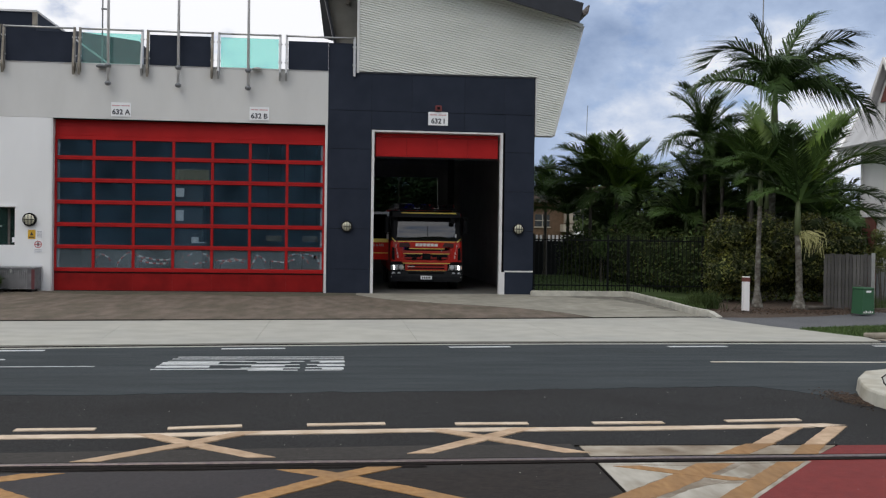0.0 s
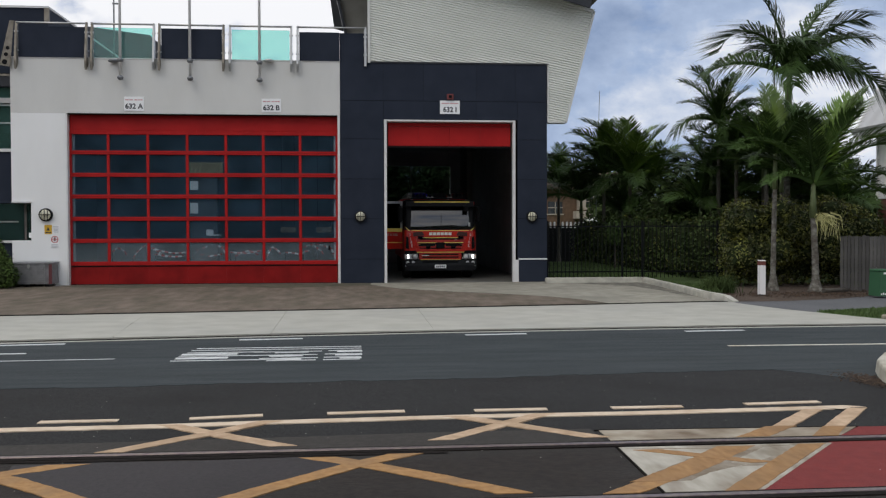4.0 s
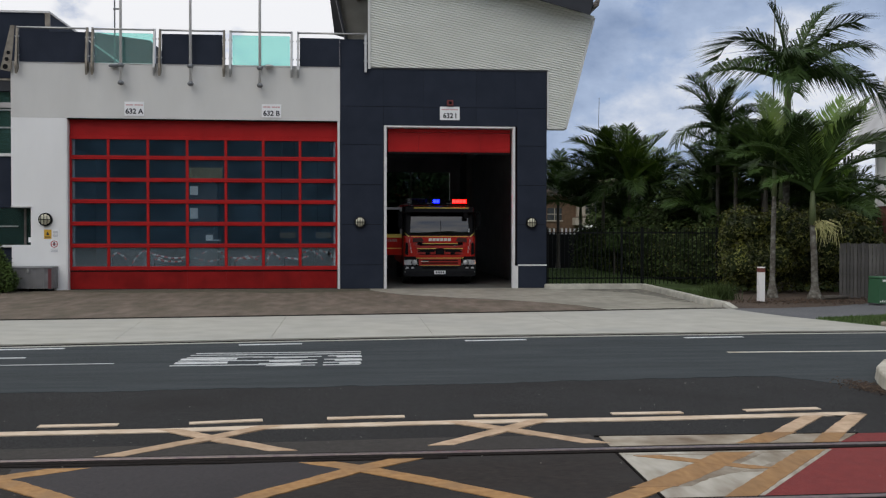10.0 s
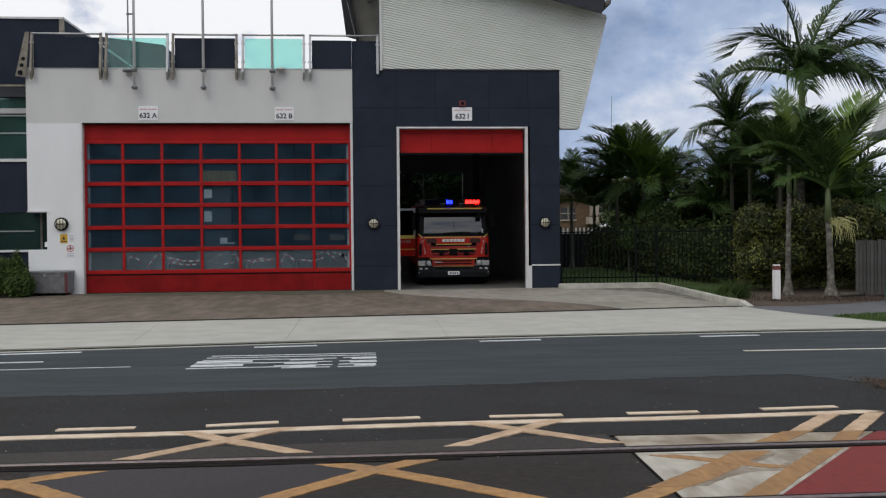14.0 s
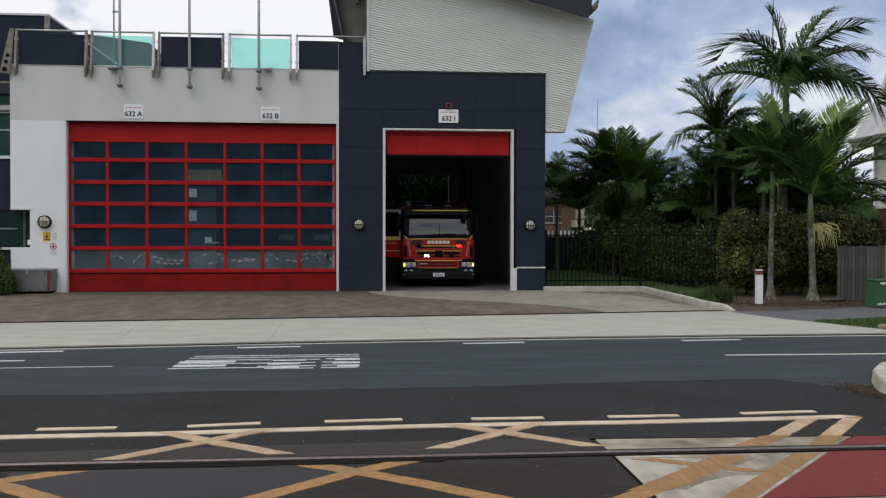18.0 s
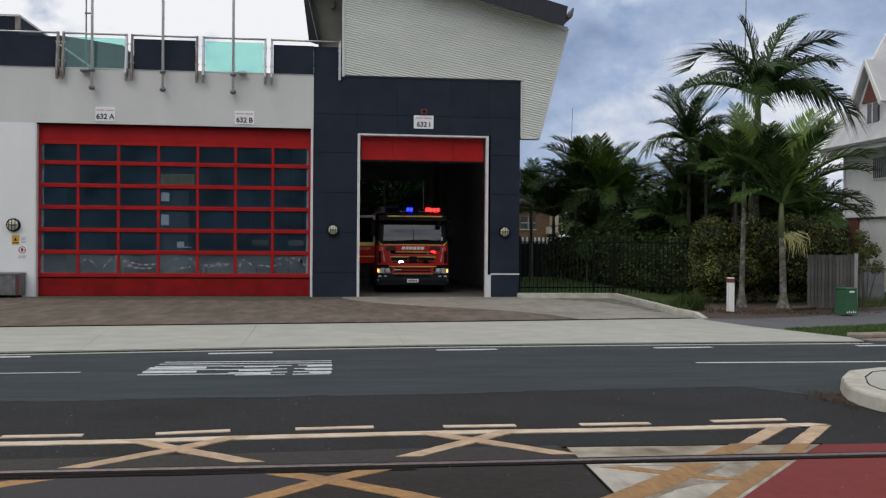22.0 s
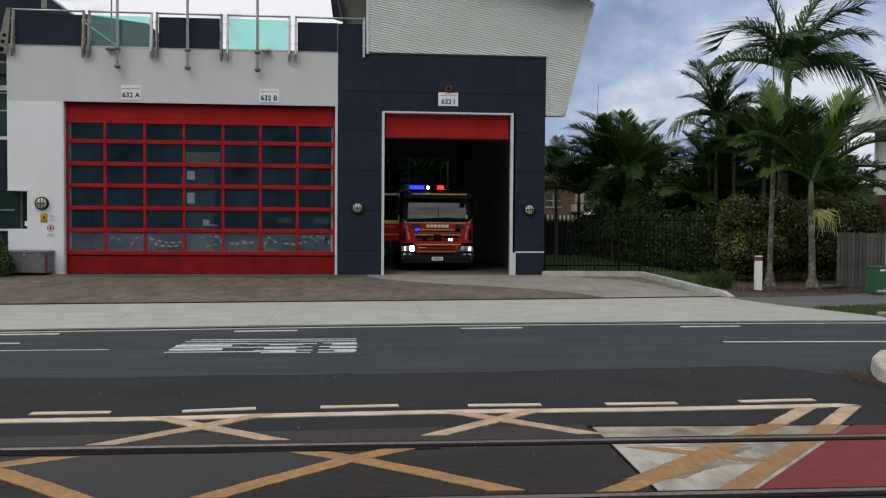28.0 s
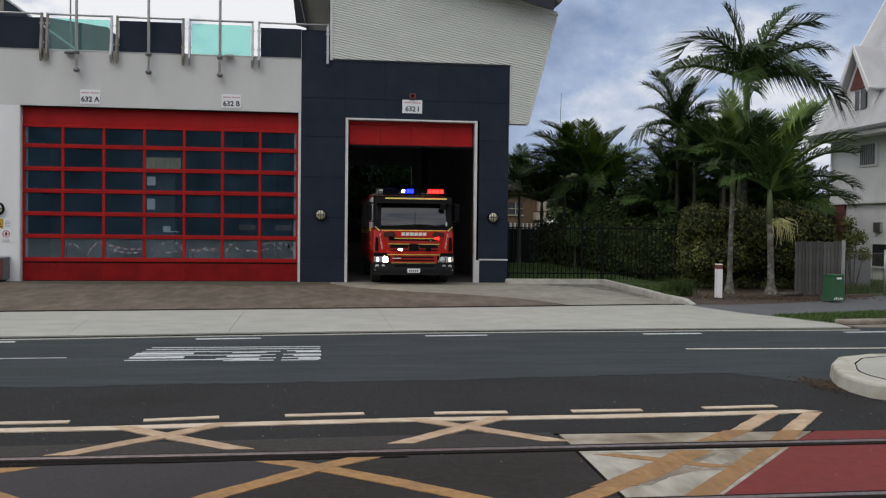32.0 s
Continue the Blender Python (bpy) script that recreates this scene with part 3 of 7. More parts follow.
# skewed white concrete panel with yellow stripes and the red tram lane
sheet("track_panel", [(2.70, -20.12), (5.02, -20.20), (4.72, -20.50), (2.70, -20.50)], ROAD_Z + 0.003, PANEL_BROWN, "scuffed brown-white concrete panel beside the rail", thick=0.012)
sheet("track_panel", [(2.70, -20.74), (4.50, -20.76), (3.35, -22.0), (2.66, -22.0)], ROAD_Z + 0.003, PANEL_WHITE, "scuffed white painted concrete panel between the rails", thick=0.012)
sheet("tram_lane", [(5.04, -20.20), (30, -20.6), (30, -22.05), (3.31, -22.02), (4.46, -20.76), (4.71, -20.51)], ROAD_Z + 0.0015, PAINT_RED, "dull red painted tram lane surface", thick=0.012)
for k, (pts, wdt) in enumerate((([(4.84, -20.17), (4.57, -20.52)], 0.18), ([(4.36, -20.12), (3.94, -20.49)], 0.19), ([(4.31, -20.78), (3.74, -21.40), (3.17, -22.02)], 0.175),
                 ([(3.66, -20.80), (3.13, -21.33), (2.67, -21.74)], 0.23), ([(2.90, -20.85), (3.65, -21.32)], 0.12))):
    strip("hatch_stripe", pts, wdt, PAINT_WORN, MARK + 0.001 + (0.001 if k == 4 else 0), "yellow diagonal stripe of the keep-clear box", "keep-clear hatching", True)
strip("hatch_stripe", [(2.665, -21.745), (2.36, -22.0)], 0.17, PAINT_MID, MARK + 0.001, "yellow diagonal stripe of the keep-clear box", "keep-clear hatching", True)
for k, (pts, wdt) in enumerate(SMEARS):
    strip("tyre_smear", pts, wdt, SMEAR, MARK - 0.0004 - 0.0003 * k, "brown tyre grime along the painted stripes", "", True)
bm = bmesh.new()
bm.faces.new([bm.verts.new((x, y, MARK + 0.003)) for x, y in ((5.30, -19.46), (5.42, -19.40), (5.60, -19.37), (5.44, -19.28), (5.0, -19.30))][::-1])
bmesh.ops.recalc_face_normals(bm, faces=list(bm.faces))
tagged(new("box_corner", mesh_of("box_corner", bm, PAINT_CREAM)), label="pointed corner of the painted box line", kind="structure")
# stretched lane lettering, seen edge-on: bars only
for x0, x1, y0, wdt in ((-1.82, 0.62, -14.15, 0.05), (-1.86, 0.62, -14.36, 0.05), (-1.87, -0.80, -14.62, 0.05), (-1.92, -1.14, -14.80, 0.165), (-0.93, 0.05, -14.64, 0.05),
                        (-0.62, -0.14, -14.68, 0.16), (-1.92, -0.95, -14.98, 0.05), (-1.93, -1.22, -15.18, 0.165), (-1.95, -0.55, -15.42, 0.05), (-1.0, 0.0, -14.98, 0.05),
                        (-0.66, -0.2, -15.06, 0.15), (-0.78, 0.02, -15.30, 0.05), (-0.66, -0.2, -15.44, 0.16), (-0.66, 0.0, -15.52, 0.05), (0.14, 0.62, -14.58, 0.05),
                        (0.27, 0.63, -14.66, 0.16), (0.1, 0.62, -14.94, 0.05), (0.25, 0.63, -15.02, 0.16), (0.1, 0.6, -15.26, 0.05), (0.32, 0.62, -15.34, 0.16), (0.1, 0.6, -15.50, 0.05)):
    strip("lane_letter_bar", [(x0, y0), (x1, y0 + 0.02)], wdt, PAINT_WHITE, MARK, "white bar of stretched lane lettering", "lane lettering")

for ry in (-20.62, -22.10):
    rail = thing("tram_rail", 0, ry, ROAD_Z, label="dark grooved steel tram rail set flush in the street", category="rail", group="tram rails")
    part("rail_head", box(-40, 40, -0.028, 0.028, -0.1, 0.016, 0.005), RAIL_STEEL, rail)
    part("groove", box(-40, 40, -0.105, -0.04, -0.02, 0.009), RAIL_SIDE, rail)
    part("sealant", box(-40, 40, 0.04, 0.068, -0.02, 0.010), RAIL_SIDE, rail)

sheet("rail_seam", [(-12, -20.72)] + [(-4 + 0.35 * k, -20.72) for k in range(16)] + [(1.3, -20.72)] + [(1.3 - 0.35 * k, -20.80 - 0.025 * math.sin(k * 1.9) - 0.02 * math.sin(k * 4.3)) for k in range(16)] + [(-12, -20.84)], ROAD_Z + 0.006, RAIL_SIDE, "dark ragged bitumen seam beside the rail")
strip("saw_cut", [(2.68, -20.72), (2.64, -22.0)], 0.016, JOINT, MARK + 0.0005, "dark saw cut along the edge of the track panel")
strip("saw_cut", [(2.66, -20.11), (5.05, -20.19)], 0.02, JOINT, MARK + 0.0005, "dark saw cut along the edge of the track panel")
# pale grit on the street
gr = random.Random(3)
bm = bmesh.new()
for _ in range(220):
    x, y, s = gr.uniform(-7, 10), gr.uniform(-21.9, -17.2), gr.uniform(0.001, 0.0035)
    add_box(bm, -s, s, -s, s, 0, s, pose(x, y, ROAD_Z + 0.001, 0, 0, gr.uniform(0, 90)))
tagged(new("road_grit", mesh_of("road_grit", bm, KERB)), label="scattered pale grit on the street surface", kind="stuff")

# kerb of the driveway, in lengths
kerb = thing("driveway_kerb", 0, 0, 0, label="low weathered concrete kerb bordering the driveway", category="kerb")
KP = [(6.25, -0.50), (8.0, -0.50), (9.33, -0.55), (9.28, -2.4), (9.2, -4.6), (9.1, -6.2), (9.14, -6.75), (9.24, -7.1), (9.36, -7.38)]
for a, b in zip(KP, KP[1:]):
    a, b = Vector(a), Vector(b)
    d = (b - a).normalized()
    nn = Vector((-d.y, d.x)) * 0.09
    bm = bmesh.new()
    pts = [a - nn, b - nn, b + nn, a + nn]
    hs = [0.155 if p.y > -6.8 else 0.14 if p.y > -7.2 else 0.02 for p in pts]
    lo = [bm.verts.new((p.x, p.y, zg(p.y) - 0.05)) for p in pts]
    up = [bm.verts.new((p.x, p.y, zg(p.y) + h)) for p, h in zip(pts, hs)]
    bm.faces.new(up)
    for i in range(4):
        bm.faces.new((lo[i], lo[(i + 1) % 4], up[(i + 1) % 4], up[i]))
    bmesh.ops.recalc_face_normals(bm, faces=list(bm.faces))
    bmesh.ops.bevel(bm, geom=[e for e in bm.edges if min(v.co.z for v in e.verts) > zg(e.verts[0].co.y) + 0.03], offset=0.025, segments=2, affect="EDGES")
    part("kerb_length", bm, KERB, kerb)

# ---------------------------------------------------------------- fire station
# white wall with the double bay, in pieces round its openings
WX0, WTOP = -9.66, 6.73
wall_w = tagged(new("wall_white"), label="white rendered front wall above the double bay door", kind="structure")
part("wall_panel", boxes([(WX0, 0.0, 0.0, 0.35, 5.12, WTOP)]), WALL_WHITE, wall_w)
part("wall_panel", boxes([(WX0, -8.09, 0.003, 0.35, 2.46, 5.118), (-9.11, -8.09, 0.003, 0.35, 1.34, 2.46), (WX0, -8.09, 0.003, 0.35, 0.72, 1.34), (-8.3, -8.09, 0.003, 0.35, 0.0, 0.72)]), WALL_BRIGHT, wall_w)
part("plinth", box(WX0, -8.30, 0.03, 0.35, 0.0, 0.72), WALL_BRIGHT, wall_w)
part("coping", box(WX0 - 0.02, 0.0, -0.015, 0.37, WTOP, WTOP + 0.04, 0.008), FRAME_WHITE, wall_w)
part("window_hood", box(WX0, -9.09, -0.04, 0.0, 2.46, 2.50), FRAME_WHITE, wall_w)

# dark portal in fibre cement sheets with recessed joints
wall_d = tagged(new("wall_dark"), label="dark navy sheet-clad portal round the single bay", kind="structure")
part("backing", boxes([(0.004, 1.33, 0.012, 0.4, 0, 6.72), (5.47, 6.39, 0.012, 0.4, 0, 6.72), (1.33, 5.47, 0.012, 0.4, 5.0, 6.72)]), JOINT, wall_d)
g = 0.006
zs = [0.0, 0.735, 1.97, 3.19, 4.41, 5.58, 6.72]
for za, zb in zip(zs, zs[1:]):
    for xa, xb in ((0.004, 1.33), (5.47, 6.40)):
        if za > 5:
            continue
        part("wall_sheet", box(xa, xb - g, (-0.012 if za == 0 else 0.0), 0.02, za + g, min(zb, 5.58) - g), WALL_DARK, wall_d)
xs = [0.004, 1.32, 2.56, 4.19, 5.42, 6.40]
for xa, xb in zip(xs, xs[1:]):
    part("wall_sheet", box(xa, xb - g, 0.0, 0.02, 5.58 + g, 6.72), WALL_DARK, wall_d)
for xa, xb in zip([1.33, 2.56, 4.19], [2.56, 4.19, 5.47]):
    part("wall_sheet", box(xa + (0 if xa > 1.4 else 0.003), xb - g, 0.0, 0.02, 5.02, 5.58 - g), WALL_DARK, wall_d)
part("side_sheet", box(6.39, 6.402, 0.022, 0.42, 0, 6.72), WALL_DARK, wall_d)
part("flashing", box(0.86, 6.41, -0.02, 0.06, 6.72, 6.76), ROOF_DARK, wall_d)
part("plinth_trim", box(5.50, 6.40, -0.03, -0.001, 0.69, 0.735), FRAME_WHITE, wall_d)
# upper dark wall behind the terrace balustrade
part("upper_sheet", box(-0.002, 0.90, 0.03, 0.4, 6.72, 7.62), WALL_DARK, wall_d)

# single bay frame and its raised door
frame_i = tagged(new("bay_door_frame"), label="white painted steel frame round the open single bay", kind="structure")
part("jamb", box(1.34, 1.42, -0.045, 0.3, -0.02, 4.95), FRAME_WHITE, frame_i)
part("jamb", box(5.32, 5.40, -0.045, 0.16, -0.02, 4.95), FRAME_WHITE, frame_i)
part("jamb_cover", box(5.40, 5.50, -0.05, 0.1, -0.02, 0.69), FRAME_WHITE, frame_i)
part("head", box(1.34, 5.40, -0.048, 0.3, 4.95, 5.0), FRAME_WHITE, frame_i)
door_i = thing("sectional_door", 0, 0, 0, label="red sectional door raised high in the single bay", category="garage door")
dx = [1.46, 2.42, 3.37, 4.33, 5.28]
for xa, xb in zip(dx, dx[1:]):
    part("door_panel", box(xa + 0.0015, xb - 0.0015, 0.20, 0.24, 4.22, 4.82, 0.004), DOOR_RED, door_i)
part("top_section", box(1.46, 5.28, 0.215, 0.245, 4.83, 4.93), DOOR_RED, door_i)
part("bottom_seal", box(1.46, 5.28, 0.20, 0.25, 4.16, 4.215), BLACK, door_i)

# double bay door: rails, stiles, tinted panes
KICK_RED = material("kick_red", (0.22, 0.008, 0.008), 0.5, color2=(0.29, 0.012, 0.012), scale=2.0, stain=0.5, stain_scale=1.5, stain_color=(0.12, 0.006, 0.006), spec=0.15)
door_ab = thing("double_bay_door", 0, 0, 0, label="closed red glazed sectional door with seven columns of tinted panes", category="garage door")
gx = [-8.02, -6.92, -5.76, -4.60, -3.45, -2.33, -1.22, -0.10]
gz = [0.635, 1.32, 1.98, 2.65, 3.30, 3.97, 4.57]
Y0, Y1 = 0.17, 0.22
for i, z in enumerate(gz):
    part("rail", box(-8.04, -0.08, Y0 - 0.012, Y1, z - 0.06, z + 0.06, 0.008), DOOR_RED, door_ab)
    if 0 < i < 6:
        part("section_gap", box(-8.04, -0.08, Y0 - 0.0135, Y0 + 0.01, z - 0.0025, z + 0.0025), BLACK, door_ab)
for x in gx:
    for za, zb in zip(gz, gz[1:]):
        part("stile", box(x - 0.042, x + 0.042, Y0, Y1 - 0.002, za + 0.056, zb - 0.056, 0.006), DOOR_RED, door_ab)
for r, (za, zb) in enumerate(zip(gz, gz[1:])):
    for xa, xb in zip(gx, gx[1:]):
        p = part("pane", box(xa + 0.043, xb - 0.043, Y0 + 0.02, Y0 + 0.026, za + 0.057, zb - 0.057), GLASS_FILM if r == 0 else GLASS_DARK, door_ab)
        p.visible_shadow = False
for xa, xb in zip(gx, gx[1:]):
    part("kick_panel", box(xa - 0.02 * (xa < -8), xb - 0.002, Y0 + 0.006, Y1, 0.02, 0.538), KICK_RED, door_ab)
part("section_gap", box(-8.04, -0.08, Y0 - 0.003, Y1, 0.539, 0.572), BLACK, door_ab)
part("top_panel", box(-8.04, -0.08, Y0 + 0.03, Y1 + 0.02, 4.635, 5.10, 0.006), DOOR_RED, door_ab)
part("bottom_seal", box(-8.04, -0.08, Y0, Y1, 0.0, 0.02), BLACK, door_ab)
part("lock_handle", box(-0.38, -0.32, Y0 - 0.05, Y0 - 0.013, 1.02, 1.14, 0.01), BLACK, door_ab)
frame_ab = tagged(new("double_bay_frame"), label="white painted reveal round the double bay door", kind="structure")
part("jamb", box(-8.088, -8.045, -0.02, 0.3, 0, 5.11), FRAME_WHITE, frame_ab)
part("jamb", box(-0.075, -0.004, -0.02, 0.3, 0, 5.11), FRAME_WHITE, frame_ab)
# near-black strip stands in for the shadow line under the wall head
part("head_drip", box(-8.05, -0.08, -0.004, 0.15, 5.085, 5.118), JOINT, frame_ab)
# pale boxes behind the end panes imitate the jamb's reflection in the glass
for xa in (-7.985, -0.205):
    part("side_track", box(xa, xa + 0.07, 0.24, 0.30, 0.0, 5.05), FRAME_WHITE, frame_ab)

# inside of the bays
tagged(new("floor", mesh_of("floor", box(-12, 6.2, 0.0, 17, -0.2, 0.0), BAY_FLOOR)), label="oil-stained concrete floor of the engine bays", kind="structure")
tagged(new("ceiling", mesh_of("ceiling", box(-12, 6.39, 0.36, 17, 5.45, 5.6), INTERIOR)), label="dark ceiling of the engine bays", kind="structure")
tagged(new("wall_east", mesh_of("wall_east", box(6.15, 6.38, 0.43, 17, 0.0, 5.45), INTERIOR)), label="dark inner side wall of the engine bay", kind="structure")
tagged(new("wall_west", mesh_of("wall_west", box(-12.2, -12, 0.45, 17, 0.0, 5.45), INTERIOR)), label="dark inner side wall of the engine bay", kind="structure")
tagged(new("wall_back", mesh_of("wall_back", boxes([(-12.2, 1.2, 17, 17.2, 0, 5.6), (5.05, 6.39, 17, 17.2, 0, 5.6), (1.2, 5.05, 17, 17.2, 4.75, 5.6), (1.2, 5.05, 17, 17.2, 0, 0.9)]), INTERIOR)),
       label="dark back wall of the engine bays with a glazed rear door", kind="structure")
rear = thing("rear_door", 0, 0, 0, label="closed tinted rear bay door with trees behind it", category="garage door")
for xa, xb in ((1.2, 3.1), (3.1, 5.05)):
    p = part("pane", box(xa + 0.03, xb - 0.03, 17.05, 17.06, 0.9, 4.75), GLASS_REAR, rear)
    p.visible_shadow = False
part("mullion", box(3.07, 3.13, 17.02, 17.1, 0.9, 4.75), STEEL, rear)
# roller tracks under the ceiling
for x in (1.55, 5.15):
    t = thing("door_track", x, 0.3, 4.75, label="galvanised overhead door track", category="door track", group="door tracks")
    part("channel", box(-0.03, 0.03, 0.0, 5.0, 0.0, 0.07), STEEL_WORN, t)

col = thing("bay_column", 4.86, 9.5, 0.0, label="grey steel column inside the engine bay", category="column")
part("flange", boxes([(-0.12, 0.12, -0.13, -0.11, 0.0, 5.44), (-0.12, 0.12, 0.11, 0.13, 0.0, 5.44)]), ROOF_DARK, col)
part("web", box(-0.012, 0.012, -0.11, 0.11, 0.0, 5.44), ROOF_DARK, col)
# corrugated upper storey
def corrugated(name, z0, z1, left, right, parent, pitch=0.074, y=-0.03, slope=0.20):
    """Ribbed sheet whose ribs fall a little to the right, trimmed to the gable."""
    bm = bmesh.new()
    prev = None
    x0, x1 = left(z0), 8.2
    n = int((z1 - z0 + 1.8) / pitch * 6)
    for i in range(n + 1):
        z = z0 - 0.05 + pitch * i / 6
        dy = 0.012 * math.cos(2 * math.pi * i / 6)
        row = [bm.verts.new((x0, y + dy, z)), bm.verts.new((x1, y + dy, z - slope * (x1 - x0)))]
        if prev:
            f = bm.faces.new((prev[0], prev[1], row[1], row[0]))
            f.smooth = True
        prev = row
    za, zb = z0 + 0.1, 8.3
    edge = Vector((right(zb) - right(za), 0, zb - za))
    cuts = [((0, 0, z0), (0, 0, -1)), ((0, 0, z1), (0, 0, 1)), ((right(za), 0, za), (edge.z, 0, -edge.x)), ((7.48, 0, 8.58), (ROOF_K, 0, 1))]
    for co, no in cuts:
        bmesh.ops.bisect_plane(bm, geom=list(bm.verts) + list(bm.edges) + list(bm.faces), plane_co=co, plane_no=no, clear_outer=True)
    return part(name, bm, CLAD, parent)


ROOF_K = 0.262
upper = thing("upper_storey", 0, 0, 6.73, label="upper storey in pale corrugated steel with a flared gable end", category="building")
UP = pose(0, 0, -6.73)
def flare(z):
    return 6.99 + (z - 4.98) * (7.87 - 6.99) / (8.38 - 4.98)
def right_edge(z):
    return min(flare(z), 7.48 + (8.58 - z) / ROOF_K if z > 8.4 else 99)
c1 = corrugated("cladding", 6.77, 10.2, lambda z: 0.92, right_edge, upper)
c2 = corrugated("cladding", 4.99, 6.77, lambda z: 6.44, right_edge, upper)
c1.matrix_basis = c2.matrix_basis = UP
part("backing_wall", prism([(0.92, 6.73), (6.42, 6.73), (6.42, 4.98), (6.97, 4.98), (7.84, 8.37), (7.4, 8.5), (0.92, 10.15)], "y", 0.03, 0.25), SOFFIT, upper, m=UP)
part("corner_trim", box(0.85, 0.93, -0.07, 0.1, 6.72, 10.2), CLAD_TRIM, upper, m=UP)
part("flare_trim", prism([(6.95, 4.95), (7.02, 4.95), (7.91, 8.38), (7.84, 8.38)], "y", -0.07, 0.3), CLAD_TRIM, upper, m=UP)
part("bottom_trim", box(6.42, 7.0, -0.07, 0.3, 4.94, 4.985), CLAD_TRIM, upper, m=UP)
part("side_trim", box(6.405, 6.445, -0.06, 0.03, 4.985, 6.72), CLAD_TRIM, upper, m=UP)
part("soffit_trim", prism([(7.86, 8.34), (7.92, 8.40), (7.45, 8.56), (7.42, 8.5)], "y", -0.07, 0.3), CLAD_TRIM, upper, m=UP)
# flared side going back, the roof, its fascia and gutter
part("side_wall", prism([(6.97, 4.98), (7.02, 4.98), (7.89, 8.36), (7.84, 8.36)], "y", 0.3, 0.5), CLAD, upper, m=UP)
part("end_wall", box(6.30, 6.42, 0.43, 14, 5.61, 8.85), CLAD, upper, m=UP)
part("roof_deck", prism([(7.72, 8.62), (-0.55, 8.62 + 8.27 * ROOF_K), (-0.55, 8.92 + 8.27 * ROOF_K), (7.72, 8.92)], "y", -0.55, 14), ROOF_DARK, upper, m=UP)
part("soffit", prism([(7.55, 8.57), (0.5, 8.57 + 7.05 * ROOF_K), (0.5, 8.62 + 7.05 * ROOF_K), (7.55, 8.62)], "y", -0.52, 0.28), SOFFIT, upper, m=UP)
part("fascia", prism([(7.62, 8.38), (-0.55, 8.38 + 8.17 * ROOF_K), (-0.55, 8.98 + 8.29 * ROOF_K), (7.74, 8.98)], "y", -0.60, -0.552), ROOF_DARK, upper, m=UP)
part("gutter", prism([(7.73, 8.62), (7.88, 8.66), (7.93, 8.92), (7.89, 8.93), (7.85, 8.72), (7.73, 8.70)], "y", -0.62, 14), GUTTER, upper, "weathered metal roof gutter", m=UP)
# recessed return wall with a lamp, left of the gable
part("return_wall", prism([(0.30, 7.6), (0.93, 7.6), (0.93, 10.8), (-0.42, 10.8)], "y", 2.6, 2.8), material("return_grey", (0.22, 0.21, 0.19), 0.8, color2=(0.28, 0.27, 0.24), scale=2), upper, m=UP)
part("return_barge", prism([(0.24, 7.55), (0.31, 7.55), (-0.40, 10.8), (-0.50, 10.8)], "y", 2.3, 2.85), ROOF_DARK, upper, m=UP)
wl_ = thing("wall_light", 0.55, 2.58, 9.55, label="small grey wall light on the recessed upper wall", category="light")
part("housing", box(-0.07, 0.07, -0.1, 0, -0.12, 0.12, 0.015), STEEL_WORN, wl_)
# terrace floor and the dark mass behind it
tagged(new("terrace", mesh_of("terrace", box(-9.6, 0.8, 0.36, 12, 6.2, 6.4), CONCRETE)), label="flat terrace behind the parapet", kind="structure")

def far_x(x, y):
    """Carries a place on the front wall back along the sight line."""
    return 0.65 + (x - 0.65) * (27.9 + y) / 27.9
def far_z(z, y):
    return 1.67 + (z - 1.67) * (27.9 + y) / 27.9


wing = thing("office_wing", -10, 0.5, 0, label="dark navy office wing with teal strip windows", category="building")
WM = pose(10, -0.5, 0)
part("upper_wall", boxes([(-30, far_x(-8.55, 2.5), 2.5, 15.0, 6.5, far_z(8.2, 2.5)), (-30, -9.67, 0.45, 2.6, 6.35, 6.9)]), WALL_DARK, wing, m=WM)
part("capping", boxes([(-30, far_x(-8.53, 2.5), 2.46, 15.03, far_z(8.2, 2.5), far_z(8.26, 2.5))]), FRAME_WHITE, wing, m=WM)
part("corner_flashing", box(far_x(-8.66, 2.46), far_x(-8.52, 2.46), 2.44, 2.5, far_z(7.8, 2.5), far_z(8.2, 2.5)), STEEL_WORN, wing, m=WM)
part("rear_roof", prism([(far_x(-7.5, 12), 6.4), (far_x(-5.4, 12), 6.4), (far_x(-5.35, 12), far_z(7.22, 12)), (far_x(-5.62, 12), far_z(7.46, 12)), (far_x(-7.5, 12), far_z(7.70, 12))], "y", 12, 18), ROOF_DARK, wing, m=WM)
part("eave_band", box(-30, -9.67, 0.40, 0.6, 5.95, 6.26), ROOF_DARK, wing, m=WM)
part("eave_trim", box(-30, -9.67, 0.38, 0.6, 6.26, 6.32), STEEL_WORN, wing, m=WM)
part("spandrel", boxes([(-30, -9.67, 0.45, 0.7, 2.46, 4.0)]), WALL_DARK, wing, m=WM)
part("lower_wall", boxes([(-30, -9.67, 0.45, 0.7, 0.0, 1.3)]), WALL_DARK, wing, m=WM)
part("sill", boxes([(-30, -9.67, 0.40, 0.7, 4.0, 4.09)]), FRAME_WHITE, wing, m=WM)
part("sill", boxes([(-30, -9.12, 0.36, 0.7, 1.27, 1.34)]), FRAME_WHITE, wing, m=WM)
TEAL = glass("glass_teal", (0.10, 0.22, 0.21), 0.02, 1.7, dust=0.12, dust_color=(0.12, 0.26, 0.24))
TEAL_HIGH = glass("glass_teal_mirror", (0.10, 0.22, 0.21), 0.02, 3.2, dust=0.15, dust_color=(0.20, 0.45, 0.42), sheen=(0.62, 0.92, 0.88))
